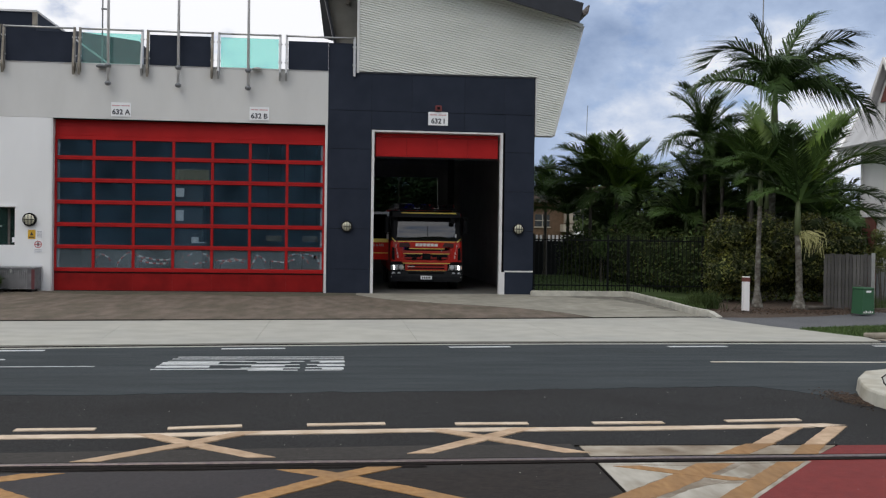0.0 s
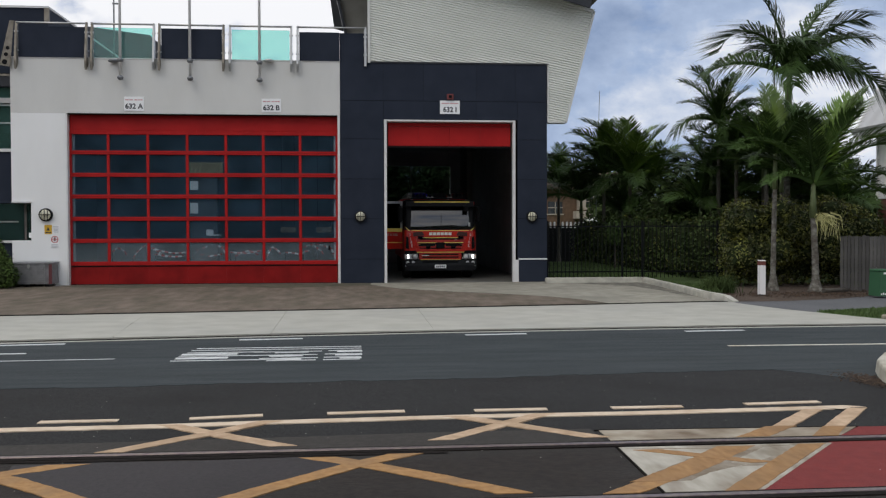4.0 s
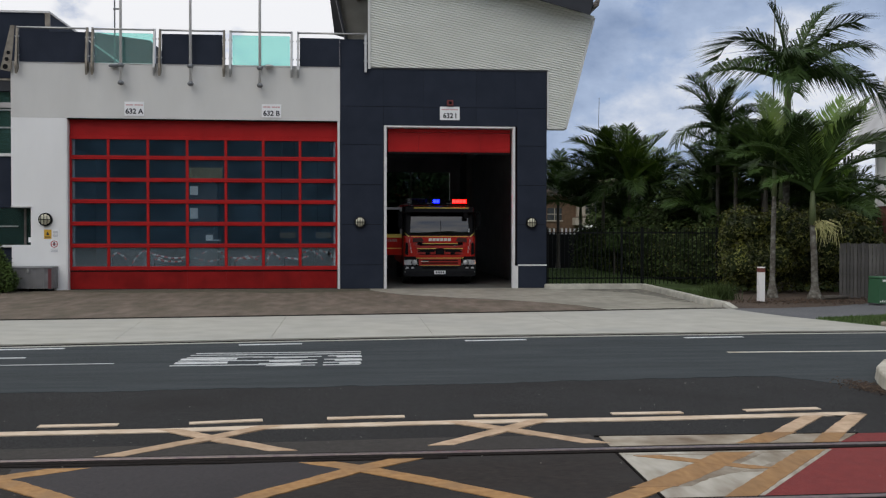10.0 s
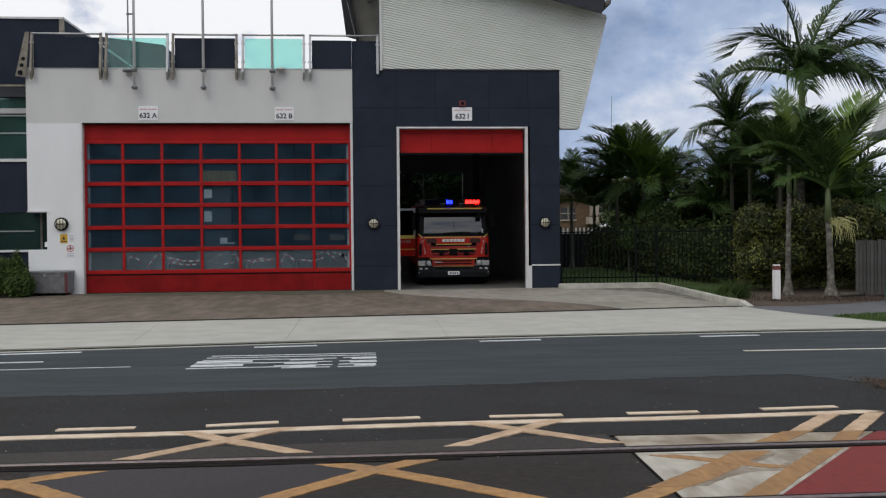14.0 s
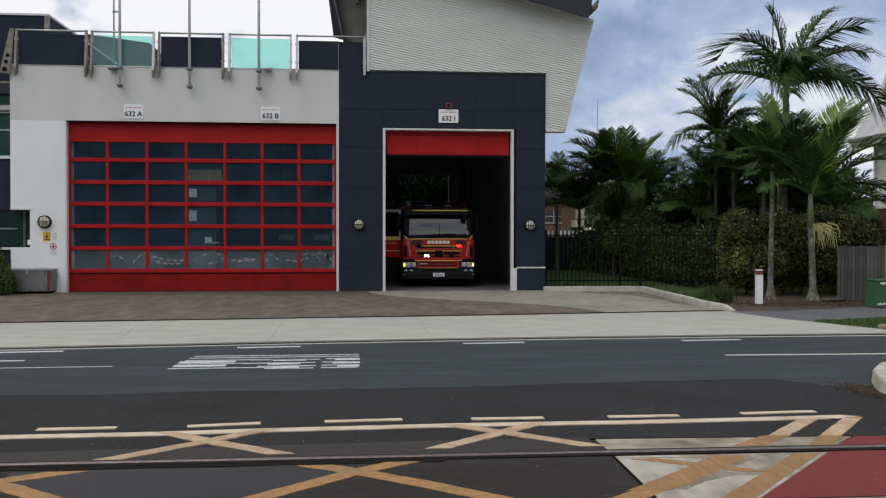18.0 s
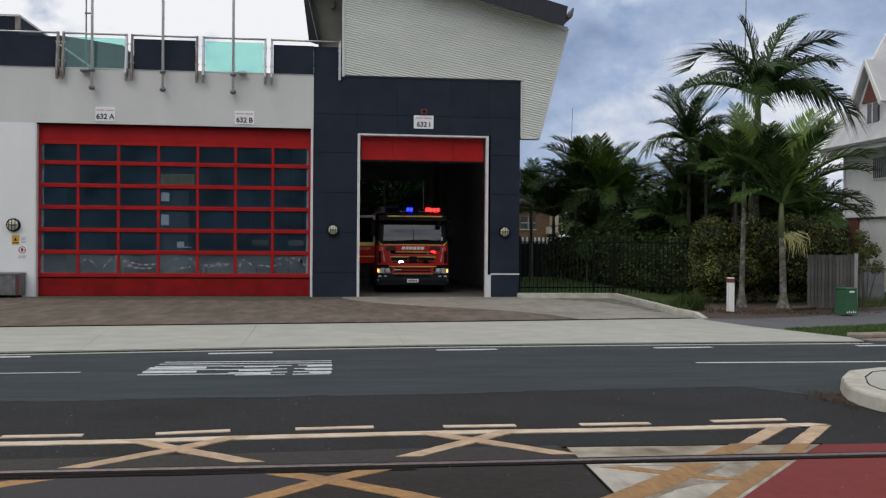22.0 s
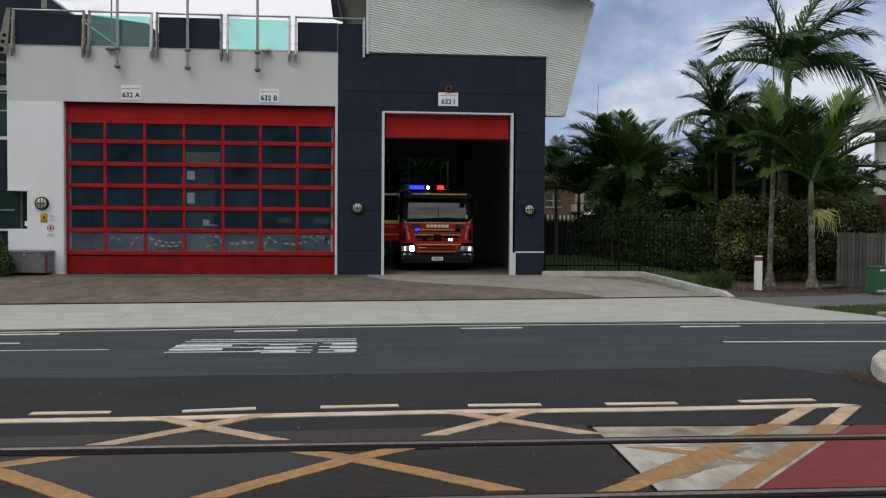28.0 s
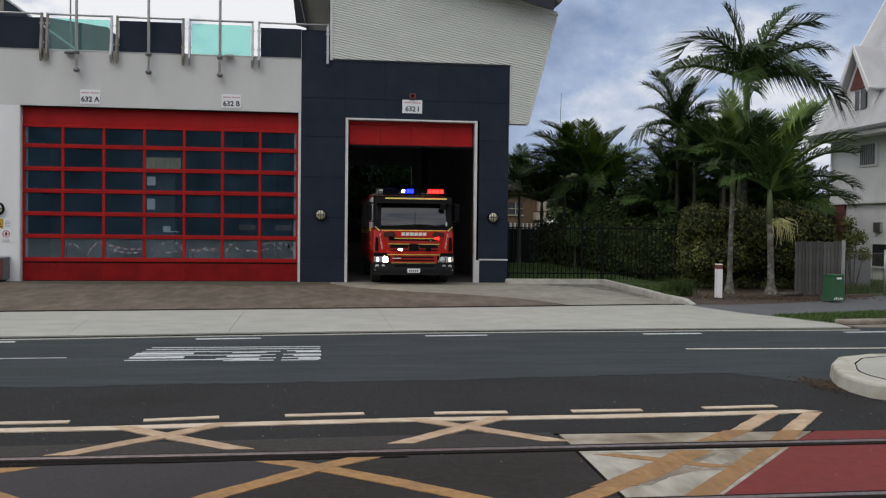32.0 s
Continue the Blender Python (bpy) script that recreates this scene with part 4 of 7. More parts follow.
for za, zb in ((4.09, 4.85), (4.88, 5.38), (5.41, 5.92)):
    part("window_pane", box(-30, -9.67, 0.5, 0.52, za, zb), TEAL_HIGH, wing, m=WM)
for z in (4.865, 5.395):
    part("transom", box(-30, -9.67, 0.46, 0.53, z - 0.02, z + 0.02), STEEL, wing, m=WM)
part("window_pane", box(-30, -9.11, 0.36, 0.38, 1.34, 2.44), TEAL, wing, m=WM)
part("transom", box(-30, -9.6, 0.33, 0.39, 1.88, 1.92), STEEL, wing, m=WM)
part("mullion", box(-9.42, -9.36, 0.33, 0.39, 1.34, 2.44), GUTTER, wing, m=WM)
part("notice", box(-9.30, -9.16, 0.345, 0.352, 1.42, 1.57), SIGN_WHITE, wing, m=WM)

# balustrade on the parapet
bal = thing("balustrade", -4.6, 0, WTOP, label="steel terrace balustrade with dark sheets and aqua glass panels", category="balustrade")
BM_ = pose(4.6, 0, -WTOP)
spans = [(-9.45, -7.45, 0), (-7.29, -5.50, 1), (-5.34, -3.46, 0), (-3.27, -1.45, 1), (-1.26, 0.78, 2)]
for xa, xb, kind in spans:
    part("top_rail", tube((xa, -0.06, 7.76), (xb, -0.06, 7.76), 0.03, n=8), STEEL, bal, m=BM_)
    if kind == 0:
        part("dark_panel", box(xa + 0.05, xb - 0.05, -0.03, 0.0, 6.76, 7.66), WALL_DARK, bal, m=BM_)
    elif kind == 2:
        part("dark_panel", box(xa + 0.05, -0.004, -0.03, 0.0, 6.76, 7.62), WALL_DARK, bal, m=BM_)
    elif kind == 1:
        p = part("glass_panel", box(xa + 0.05, xb - 0.05, -0.02, -0.008, 6.76, 7.66), GLASS_AQUA, bal, m=BM_)
        p.visible_shadow = False
    for x in (xa, xb):
        fin = prism([(-0.16, 6.38), (0.0, 6.56), (0.02, 7.80), (-0.06, 7.80), (-0.20, 6.62)], "x", x - 0.03, x + 0.03)
        if x == spans[-1][1]:
            fin = prism([(-0.12, 6.6), (-0.04, 6.6), (-0.03, 7.8), (-0.07, 7.8)], "x", x - 0.035, x + 0.035)
        part("post", fin, STEEL_WORN if kind == 0 or x < -7 else STEEL, bal, m=BM_)
        for z in (6.95, 7.5):
            part("clamp", box(x - 0.06, x + 0.06, -0.07, -0.031, z - 0.02, z + 0.02), STEEL, bal, m=BM_)
end = thing("end_bracket", -9.6, -0.1, 6.45, label="tapered steel end plate with round holes on the parapet", category="bracket")
part("plate", prism([(-0.32, 0.05), (-0.02, 0.0), (0.10, 1.35), (-0.02, 1.35)], "y", 0.0, 0.02), STEEL_WORN, end)
for x, z, r in ((-0.17, 0.14, 0.075), (-0.13, 0.36, 0.06), (-0.08, 0.55, 0.055)):
    part("hole", tube((x, -0.006, z), (x, 0.0, z), r, n=12), BLACK, end)

# flagpoles
def flagpole(x, z0):
    p = thing("flagpole", x, -0.22, z0, label="tall slim grey flagpole bracketed to the parapet", category="flagpole", group="flagpoles on the parapet")
    part("shaft", tube((0, 0, 0.02), (0, 0, 7.2), 0.043, 0.032, 10), POLE, p)
    for dz in (0.0, 0.52):
        part("collar", ball((0, 0, dz), 0.095, 0.095, 0.075), POLE_FIT, p)
        part("arm", tube((0, 0.0, dz), (0, 0.22, dz), 0.03), POLE_FIT, p)
    return p
flagpole(-6.44, 6.15)
flagpole(-4.42, 6.15)
flagpole(-2.38, 6.13)
thin = thing("aerial", -6.77, 0.4, 6.5, label="thin antenna mast beside the flagpole", category="antenna")
part("mast", tube((0, 0, 0), (0, 0, 4.8), 0.026, 0.018, 6), POLE_FIT, thin)
part("bracket", box(-0.04, 0.16, -0.03, 0.03, 1.95, 1.99), POLE_FIT, thin)
for x, z in ((-6.66, 6.66), (-2.12, 6.72)):
    d = thing("floodlight", x, -0.12, z, label="small round floodlight on the parapet edge", category="light", group="parapet floodlights")
    part("bowl", ball((0, 0, 0), 0.16, 0.12, 0.06), STEEL if x > -3 else POLE_FIT, d)
    part("stem", box(-0.02, 0.02, 0.0, 0.12, -0.03, 0.03), POLE_FIT, d)

# bay signs
SIGN_PINK = material("sign_pink", (0.62, 0.32, 0.33), 0.6)
def bay_sign(x0, x1, z0, z1, text, y):
    s = thing("bay_sign", (x0 + x1) / 2, y, (z0 + z1) / 2, label="white bay sign lettered %s below a red line" % text, category="sign", group="bay signs")
    w, h = (x1 - x0) / 2, (z1 - z0) / 2
    part("plate", box(-w, w, -0.02, 0, -h, h, 0.004), SIGN_WHITE, s)
    text_part("lettering", text, 0.21, INK, s, pose(0, -0.022, -0.08, 90), extrude=0.001)
    for k, (a, b) in enumerate(((-0.25, -0.15), (-0.14, -0.03), (0.01, 0.10), (0.11, 0.18), (0.19, 0.25))):
        part("red_line", box(a, b, -0.0225, -0.02, 0.10, 0.13), SIGN_PINK, s)
bay_sign(-6.39, -5.82, 5.20, 5.62, "632 A", 0.0)
bay_sign(-2.35, -1.77, 5.20, 5.60, "632 B", 0.0)
bay_sign(3.06, 3.67, 5.19, 5.60, "632 I", 0.0)
siren = thing("alarm_sounder", 3.37, 0, 5.71, label="small red square alarm sounder over the bay sign", category="alarm")
part("housing", box(-0.10, 0.10, -0.10, 0, -0.085, 0.085, 0.01), material("alarm_red", (0.16, 0.03, 0.03), 0.5), siren)
part("horn", box(-0.045, 0.045, -0.115, -0.10, -0.04, 0.04, 0.005), BLACK, siren)

# bulkhead lamps
def bulkhead(x, z, r):
    b = thing("bulkhead_lamp", x, 0, z, label="round caged bulkhead lamp with a dark rim, unlit", category="lamp", group="bulkhead lamps")
    part("rim", tube((0, 0, 0), (0, -0.09, 0), r, r * 0.95, 20), BLACK, b)
    part("globe", ball((0, -0.08, 0), r * 0.8, 0.08, r * 0.8, 16, 10), LAMP_GLASS, b)
    for k in (-0.45, 0.0, 0.45):
        part("cage_bar", box(k * r - 0.008, k * r + 0.008, -0.175, -0.16, -r * 0.8, r * 0.8), BLACK, b)
    part("cage_bar", box(-r * 0.85, r * 0.85, -0.178, -0.163, -0.01, 0.01), BLACK, b)
bulkhead(-8.68, 2.10, 0.20)
bulkhead(0.61, 2.04, 0.175)
bulkhead(5.92, 2.03, 0.175)

# small notices by the door
ws = thing("warning_sign", -8.625, 0.0, 1.665, label="yellow hazard notice with a dark symbol", category="sign")
part("plate", box(-0.105, 0.105, -0.008, 0.003, -0.135, 0.135), SIGN_YELLOW, ws)
part("symbol", prism([(-0.05, -0.03), (0.05, -0.03), (0.0, 0.08)], "y", -0.011, -0.008), INK, ws)
part("line", box(-0.08, 0.08, -0.011, -0.008, -0.10, -0.07), INK, ws)
ns = thing("notice_sign", -8.40, 0.0, 1.67, label="small white notice with faint lines", category="sign")
part("plate", box(-0.105, 0.105, -0.008, 0.003, -0.13, 0.13), SIGN_WHITE, ns)
for z in (0.08, 0.04, 0.0, -0.04, -0.08):
    part("line", box(-0.07, 0.07, -0.0105, -0.008, z - 0.008, z + 0.008), INK_FAINT, ns)
ps = thing("prohibition_sign", -8.44, 0.0, 1.32, label="white notice with a red prohibition ring", category="sign")
part("plate", box(-0.13, 0.13, -0.008, 0.003, -0.19, 0.19), SIGN_WHITE, ps)
ring = bmesh.new()
for i in range(24):
    a0, a1 = 2 * math.pi * i / 24, 2 * math.pi * (i + 1) / 24
    ring.faces.new([ring.verts.new((r * math.cos(a), -0.0105, 0.05 + r * math.sin(a))) for r, a in ((0.105, a0), (0.105, a1), (0.083, a1), (0.083, a0))])
part("ring", ring, INK_RED, ps)
part("symbol", box(-0.025, 0.025, -0.0105, -0.008, 0.0, 0.11), INK, ps)
part("slash", box(-0.1, 0.1, -0.0125, -0.0105, 0.04, 0.06), INK_RED, ps)
for z in (-0.10, -0.14, -0.17):
    part("line", box(-0.1, 0.1, -0.0105, -0.008, z - 0.007, z + 0.007), INK_FAINT, ps)

# checker-plate box against the wall
PLATE = material("checker_plate", (0.16, 0.16, 0.17), 0.5, 0.5, color2=(0.26, 0.26, 0.27), scale=9)
tb = thing("checker_box", -9.05, -0.28, 0.0, label="aluminium checker-plate storage box on the forecourt", category="storage box")
part("body", box(-0.95, 0.70, -0.28, 0.30, 0.07, 0.66, 0.01), PLATE, tb)
part("lid", box(-0.97, 0.72, -0.30, 0.30, 0.66, 0.70, 0.01), PLATE, tb)
part("reflector", box(0.61, 0.70, -0.284, -0.2805, 0.08, 0.65), material("reflector_red", (0.13, 0.035, 0.04), 0.5), tb)
bm = bmesh.new()
for i in range(26):
    for j in range(10):
        x, z = -0.92 + i * 0.056, 0.10 + j * 0.055
        mm = pose(x, -0.281, z, 0, 45 if (i + j) % 2 else -45, 0)
        add_box(bm, -0.017, 0.017, -0.004, 0.001, -0.006, 0.006, mm)
part("tread", bm, STEEL, tb)["kind"] = "stuff"
for x in (-0.8, 0.0, 0.55):
    part("foot", box(x - 0.06, x + 0.06, -0.25, 0.25, 0.0, 0.07), BLACK, tb)
lock = thing("padlock", -9.0, -0.60, 0.60, label="small hanging padlock on the storage box", category="padlock")
part("body", box(-0.03, 0.03, 0.0, 0.03, -0.05, 0.05, 0.008), STEEL, lock)

# things standing behind the glazed door
BAY_PALE = material("bay_pale", (0.80, 0.80, 0.79), 0.6, color2=(0.88, 0.88, 0.86), scale=4)
board = thing("bay_cabinet", -4.15, 0.19, 0.0, label="tall cabinet with pale notices behind the glazed door", category="cabinet")
part("body", box(-0.42, 0.42, 0.05, 0.5, 0.0, 3.305), material("cabinet_dark", (0.035, 0.038, 0.04), 0.6, color2=(0.05, 0.055, 0.055), scale=3), board)
for x0, x1, z0, z1 in ((-0.38, -0.14, 2.86, 3.12), (-0.38, -0.15, 2.14, 2.46), (0.09, 0.30, 1.47, 1.65), (0.30, 0.55, 1.47, 1.50)):
    part("notice", box(x0, x1, 0.03, 0.05, z0, z1), BAY_PALE, board)
part("top_shelf", box(-0.40, 0.60, 0.0, 0.5, 3.31, 3.69), material("shelf_green", (0.15, 0.18, 0.15), 0.7, color2=(0.26, 0.29, 0.24), scale=3, stretch=(4, 1, 1)), board)
part("edge_strip", box(-0.435, -0.425, 0.0, 0.05, 1.4, 3.3), STEEL, board)
for x in (-1.62, -0.52):
    pq = thing("bay_plaque", x, 0.55, 1.55, label="small tan equipment plaque hanging behind the glass", category="plaque", group="plaques behind the door")
    part("plate", box(-0.24, 0.24, 0, 0.02, 0, 0.17, 0.005), material("plaque_tan", (0.17, 0.13, 0.075), 0.6, color2=(0.24, 0.19, 0.11), scale=6), pq)
    part("hanger", boxes([(-0.2, -0.19, 0, 0.01, 0.17, 3.9), (0.19, 0.2, 0, 0.01, 0.17, 3.9)]), BLACK, pq)
# red and white barrier tape draped low behind the glass, in short bands of either colour
TAPE_RED = material("tape_red", (0.55, 0.06, 0.05), 0.4, color2=(0.66, 0.10, 0.08), scale=12)
TAPE_WHITE = material("tape_white", (0.86, 0.85, 0.83), 0.4, color2=(0.94, 0.93, 0.92), scale=12)
for run in (((-6.25, 0.80), (-6.1, 1.0), (-5.92, 1.17), (-5.75, 1.12), (-5.2, 0.80)), ((-6.85, 0.98), (-6.7, 1.12), (-6.5, 1.0), (-6.4, 0.84)), ((-5.6, 0.92), (-5.3, 0.86), (-4.95, 0.82), (-4.7, 0.88)), ((-4.25, 0.90), (-3.95, 0.84), (-3.55, 0.92)), ((-3.2, 0.84), (-2.8, 1.02), (-2.45, 0.86)), ((-1.15, 1.10), (-0.9, 1.2), (-0.6, 0.98), (-0.5, 0.82)), ((-5.7, 1.10), (-5.4, 1.0), (-5.0, 0.93), (-4.65, 0.96)), ((-4.5, 0.80), (-4.3, 1.05), (-3.9, 1.18), (-3.6, 1.12), (-3.45, 0.85)),
            ((-3.35, 0.95), (-2.9, 0.92), (-2.4, 1.0)), ((-2.25, 0.82), (-2.1, 1.14), (-1.9, 1.0), (-1.8, 0.84)), ((-1.7, 0.95), (-1.3, 0.90), (-0.9, 1.02)), ((-0.75, 1.20), (-0.3, 1.08), (-0.18, 0.80))):
    tp = thing("barrier_tape", run[0][0], 0.26, 0.0, label="red and white barrier tape draped behind the glass", category="tape", group="barrier tapes behind the door")
    tr_ = random.Random(int(-run[0][0] * 100))
    pts = []
    for (xa, za), (xb, zb) in zip(run, run[1:]):
        n = max(2, int(math.hypot(xb - xa, zb - za) / 0.05))
        pts += [Vector((xa + (xb - xa) * i / n - run[0][0], tr_.uniform(-0.012, 0.012), za + (zb - za) * i / n + tr_.uniform(-0.012, 0.012))) for i in range(n)]
    for tone, mat_ in ((0, TAPE_RED), (1, TAPE_WHITE)):
        bm = bmesh.new()
        for i in range(len(pts) - 1):
            if (i // 2) % 2 == tone:
                add_tube(bm, pts[i], pts[i + 1], tr_.uniform(0.012, 0.036), tr_.uniform(0.012, 0.036), 5)
        part("red_band" if tone == 0 else "white_band", bm, mat_, tp)
    part("stand", box(-0.015, 0.015, 0.02, 0.05, 0.0, run[0][1]), BLACK, tp)

# ---------------------------------------------------------------- fire engine
TRUCK_RED = material("truck_red", (0.48, 0.013, 0.007), 0.32, color2=(0.54, 0.017, 0.009), scale=2, spec=0.3, coat=0.4)
TRUCK_RED_DARK = material("truck_red_grille", (0.36, 0.012, 0.006), 0.35, color2=(0.42, 0.015, 0.008), scale=4)
AIR_SLOT = material("air_slot", (0.045, 0.008, 0.006), 0.5, color2=(0.06, 0.01, 0.008), scale=8)
REFLECT_YELLOW = material("reflective_yellow", (0.80, 0.60, 0.10), 0.45, color2=(0.88, 0.70, 0.18), scale=6)
BUMPER = material("bumper_grey", (0.011, 0.012, 0.014), 0.5, color2=(0.018, 0.019, 0.022), scale=6, spec=0.2)
TYRE = material("tyre", (0.018, 0.018, 0.018), 0.85, color2=(0.028, 0.028, 0.028), scale=14, bump=0.3)
CHROME = material("chrome", (0.70, 0.71, 0.72), 0.2, 0.95)
LETTER_SILVER = material("letter_silver", (0.80, 0.80, 0.78), 0.4)
SCREEN = glass("windscreen", (0.05, 0.06, 0.065), 0.01, 1.85, dust=0.02, dust_color=(0.35, 0.37, 0.40))
CAB_GLASS = glass("cab_side_glass", (0.25, 0.28, 0.29), 0.02, 1.2)
LETTER_SIDE = material("letter_side", (0.56, 0.50, 0.49), 0.5)
LETTER_DIM = material("letter_dim", (0.34, 0.27, 0.26), 0.5)
LENS = material("lens_clear", (0.46, 0.47, 0.49), 0.3, color2=(0.66, 0.67, 0.69), scale=30, coat=0.4)
LAMP_OFF = material("lamp_off", (0.006, 0.006, 0.008), 0.6, spec=0.05)
GLOW_BLUE = material("glow_blue", (0.0010, 0.0018, 1.0), 0.4, emit=90.0)
GLOW_RED = material("glow_red", (1.0, 0.0016, 0.0013), 0.4, emit=85.0)
GLOW_WHITE = material("glow_white", (1.0, 0.90, 0.78), 0.4, emit=30.0)
GLOW_HEAD = material("glow_headlight", (1.0, 0.62, 0.30), 0.4, emit=45.0)
GLOW_AMBER = material("glow_amber", (1.0, 0.36, 0.04), 0.4, emit=5.0)
GLOW_DRL = material("glow_running", (1.0, 0.97, 0.92), 0.4, emit=6.0)
HOUSING = material("lamp_housing", (0.004, 0.004, 0.005), 0.6, color2=(0.007, 0.007, 0.008), scale=12, spec=0.05)

engine = thing("fire_engine", 3.234, 2.0, 0.0, label="red fire engine with yellow stripes and a flashing light bar", category="fire engine")


# cab shell: side profile (y, z) pushed across, with rounded corners
def cab_shell(profile, half, corner):
    bm = bmesh.new()
    sides = []
    for x in (-half, half):
        sides.append([bm.verts.new((x, y, z)) for y, z in profile])
    n = len(profile)
    bm.faces.new(sides[0])
    bm.faces.new(sides[1][::-1])
    for i in range(n):
        bm.faces.new((sides[0][i], sides[1][i], sides[1][(i + 1) % n], sides[0][(i + 1) % n]))
    bmesh.ops.recalc_face_normals(bm, faces=list(bm.faces))
    if corner:
        es = [e for e in bm.edges if abs(abs(e.verts[0].co.x) - half) < 1e-4 and abs(e.verts[0].co.x - e.verts[1].co.x) < 1e-4 and (e.verts[0].co.y + e.verts[1].co.y) < 0.9]
        bmesh.ops.bevel(bm, geom=es, offset=corner, segments=3, affect="EDGES", profile=0.5)
    return bm


part("cab_lower", cab_shell([(0.06, 0.62), (0.02, 0.95), (0.03, 1.30), (0.07, 1.62), (2.6, 1.62), (2.6, 0.62)], 1.195, 0.10), TRUCK_RED, engine)
part("cab_upper", cab_shell([(0.075, 1.62), (0.14, 1.95), (0.30, 2.48), (0.42, 2.60), (2.6, 2.60), (2.6, 1.62)], 1.175, 0.09), BLACK, engine)
part("cab_side_skin", box(-1.20, -1.176, 1.5, 2.58, 1.62, 2.55), TRUCK_RED, engine)
part("cab_side_skin", box(1.176, 1.20, 0.55, 2.58, 1.62, 2.55), TRUCK_RED, engine)
part("roof", cab_shell([(0.30, 2.56), (0.40, 2.63), (2.58, 2.66), (2.58, 2.56)], 1.12, 0.06), BLACK, engine)
# windscreen, set into the black surround and raked back
scr = bmesh.new()
def screen_y(z):
    u = (z - 1.67) / 0.76
    return 0.073 + 0.030 * u + 0.171 * u * u
rows_ = []
for k in range(9):
    z = 1.67 + (2.43 - 1.67) * k / 8
    half = 0.98 - 0.04 * k / 8
    rows_.append([scr.verts.new((half * (2 * j / 10 - 1), screen_y(z) - 0.008 + 0.012 * (2 * j / 10 - 1) ** 4, z)) for j in range(11)])
for ra, rb in zip(rows_, rows_[1:]):
    for j in range(10):
        f = scr.faces.new((ra[j], ra[j + 1], rb[j + 1], rb[j]))
        f.smooth = True
part("windscreen", scr, SCREEN, engine, "windscreen mirroring the cloudy sky")
part("dashboard", box(-0.95, 0.95, 0.16, 0.28, 1.64, 1.70), BLACK, engine)
part("wiper", tube((0.03, -0.0 + screen_y(1.70) - 0.02, 1.70), (0.04, screen_y(2.12) - 0.02, 2.12), 0.010, n=6), BLACK, engine)
part("wiper", tube((-0.55, screen_y(1.70) - 0.02, 1.70), (-0.05, screen_y(1.75) - 0.02, 1.75), 0.010, n=6), BLACK, engine)
part("wiper", tube((0.25, screen_y(1.70) - 0.02, 1.70), (0.75, screen_y(1.75) - 0.02, 1.75), 0.010, n=6), BLACK, engine)
part("sun_visor", prism([(0.16, 2.44), (0.06, 2.40), (0.10, 2.57), (0.36, 2.62)], "x", -1.12, 1.12), BLACK, engine)
part("visor_stripe", prism([(0.062, 2.525), (0.072, 2.525), (0.092, 2.565), (0.080, 2.565)], "x", -0.85, 0.98), REFLECT_YELLOW, engine)
part("pass_sticker", box(0.95, 1.0, 0.06, 0.075, 1.74, 1.86), LENS, engine)
# front panel bands with yellow edging
for za, zb, half, y in ((1.39, 1.585, 0.92, -0.012), (1.215, 1.36, 0.78, -0.03), (1.06, 1.195, 0.76, -0.03), (0.905, 1.04, 0.80, -0.03)):
    part("front_panel", prism([(y, za), (0.05, za), (0.05, zb), (y + 0.012, zb)], "x", -half, half, 0.006), TRUCK_RED if za > 1.3 or za < 1.0 else TRUCK_RED_DARK, engine)
for za, zb in ((1.30, 1.345), (1.13, 1.18), (1.0, 1.03)):
    part("grille_recess", prism([(-0.66, za), (0.66, za), (0.74, zb), (-0.74, zb)], "y", -0.034, -0.02), BLACK, engine)
part("lower_grille", prism([(-0.03, 0.65), (0.05, 0.65), (0.05, 0.88), (-0.02, 0.88)], "x", -0.70, 0.70, 0.01), TRUCK_RED_DARK, engine)
for za, x0, x1, y in ((1.60, -0.95, 0.95, -0.005), (1.365, -0.62, 0.62, -0.036), (1.20, -0.76, 0.76, -0.036), (0.885, -0.78, 0.78, -0.036), (0.635, -0.66, 0.66, -0.036)):
    part("yellow_edge", box(x0, x1, y, y + 0.03, za - 0.011, za + 0.011), REFLECT_YELLOW, engine)
for s in (-1, 1):
    part("air_slot", prism([(s * 0.52, 1.44), (s * 0.90, 1.40), (s * 0.90, 1.54), (s * 0.60, 1.57)], "y", -0.018, 0.0), AIR_SLOT, engine)
    part("grille_slot", box(s * 0.18 if s > 0 else -0.72, 0.72 if s > 0 else -0.18, -0.036, -0.028, 1.085, 1.13), BLACK, engine)
    part("grille_slot", box(-0.6 if s < 0 else -0.58, 0.6, -0.0365, -0.03, 0.70 + 0.09 * (s > 0), 0.74 + 0.09 * (s > 0)), BLACK, engine)
    part("corner_duct", prism([(s * 1.04, 0.98), (s * 1.15, 1.02), (s * 1.13, 1.42), (s * 1.05, 1.38)], "y", -0.012, 0.03, 0.01), BLACK, engine)
    part("cheek", prism([(s * 0.84, 0.88), (s * 1.02, 0.90), (s * 1.03, 1.50), (s * 0.86, 1.57)], "y", -0.01, 0.03, 0.012), TRUCK_RED, engine)
    for k, ch in enumerate("FIRE"):
        text_part("lettering", ch, 0.13, LETTER_SIDE, engine, pose(s * (0.94 + 0.020 * (3 - k)), -0.013, 1.44 - 0.115 * k, 90) @ Matrix.Diagonal((0.7, 1, 1, 1)), "silver letter of the word fire")
    part("side_stripe", prism([(s * 1.0, 1.60), (s * 1.15, 1.72), (s * 1.17, 1.72), (s * 1.03, 1.58)], "y", 0.02, 0.06), REFLECT_YELLOW, engine)
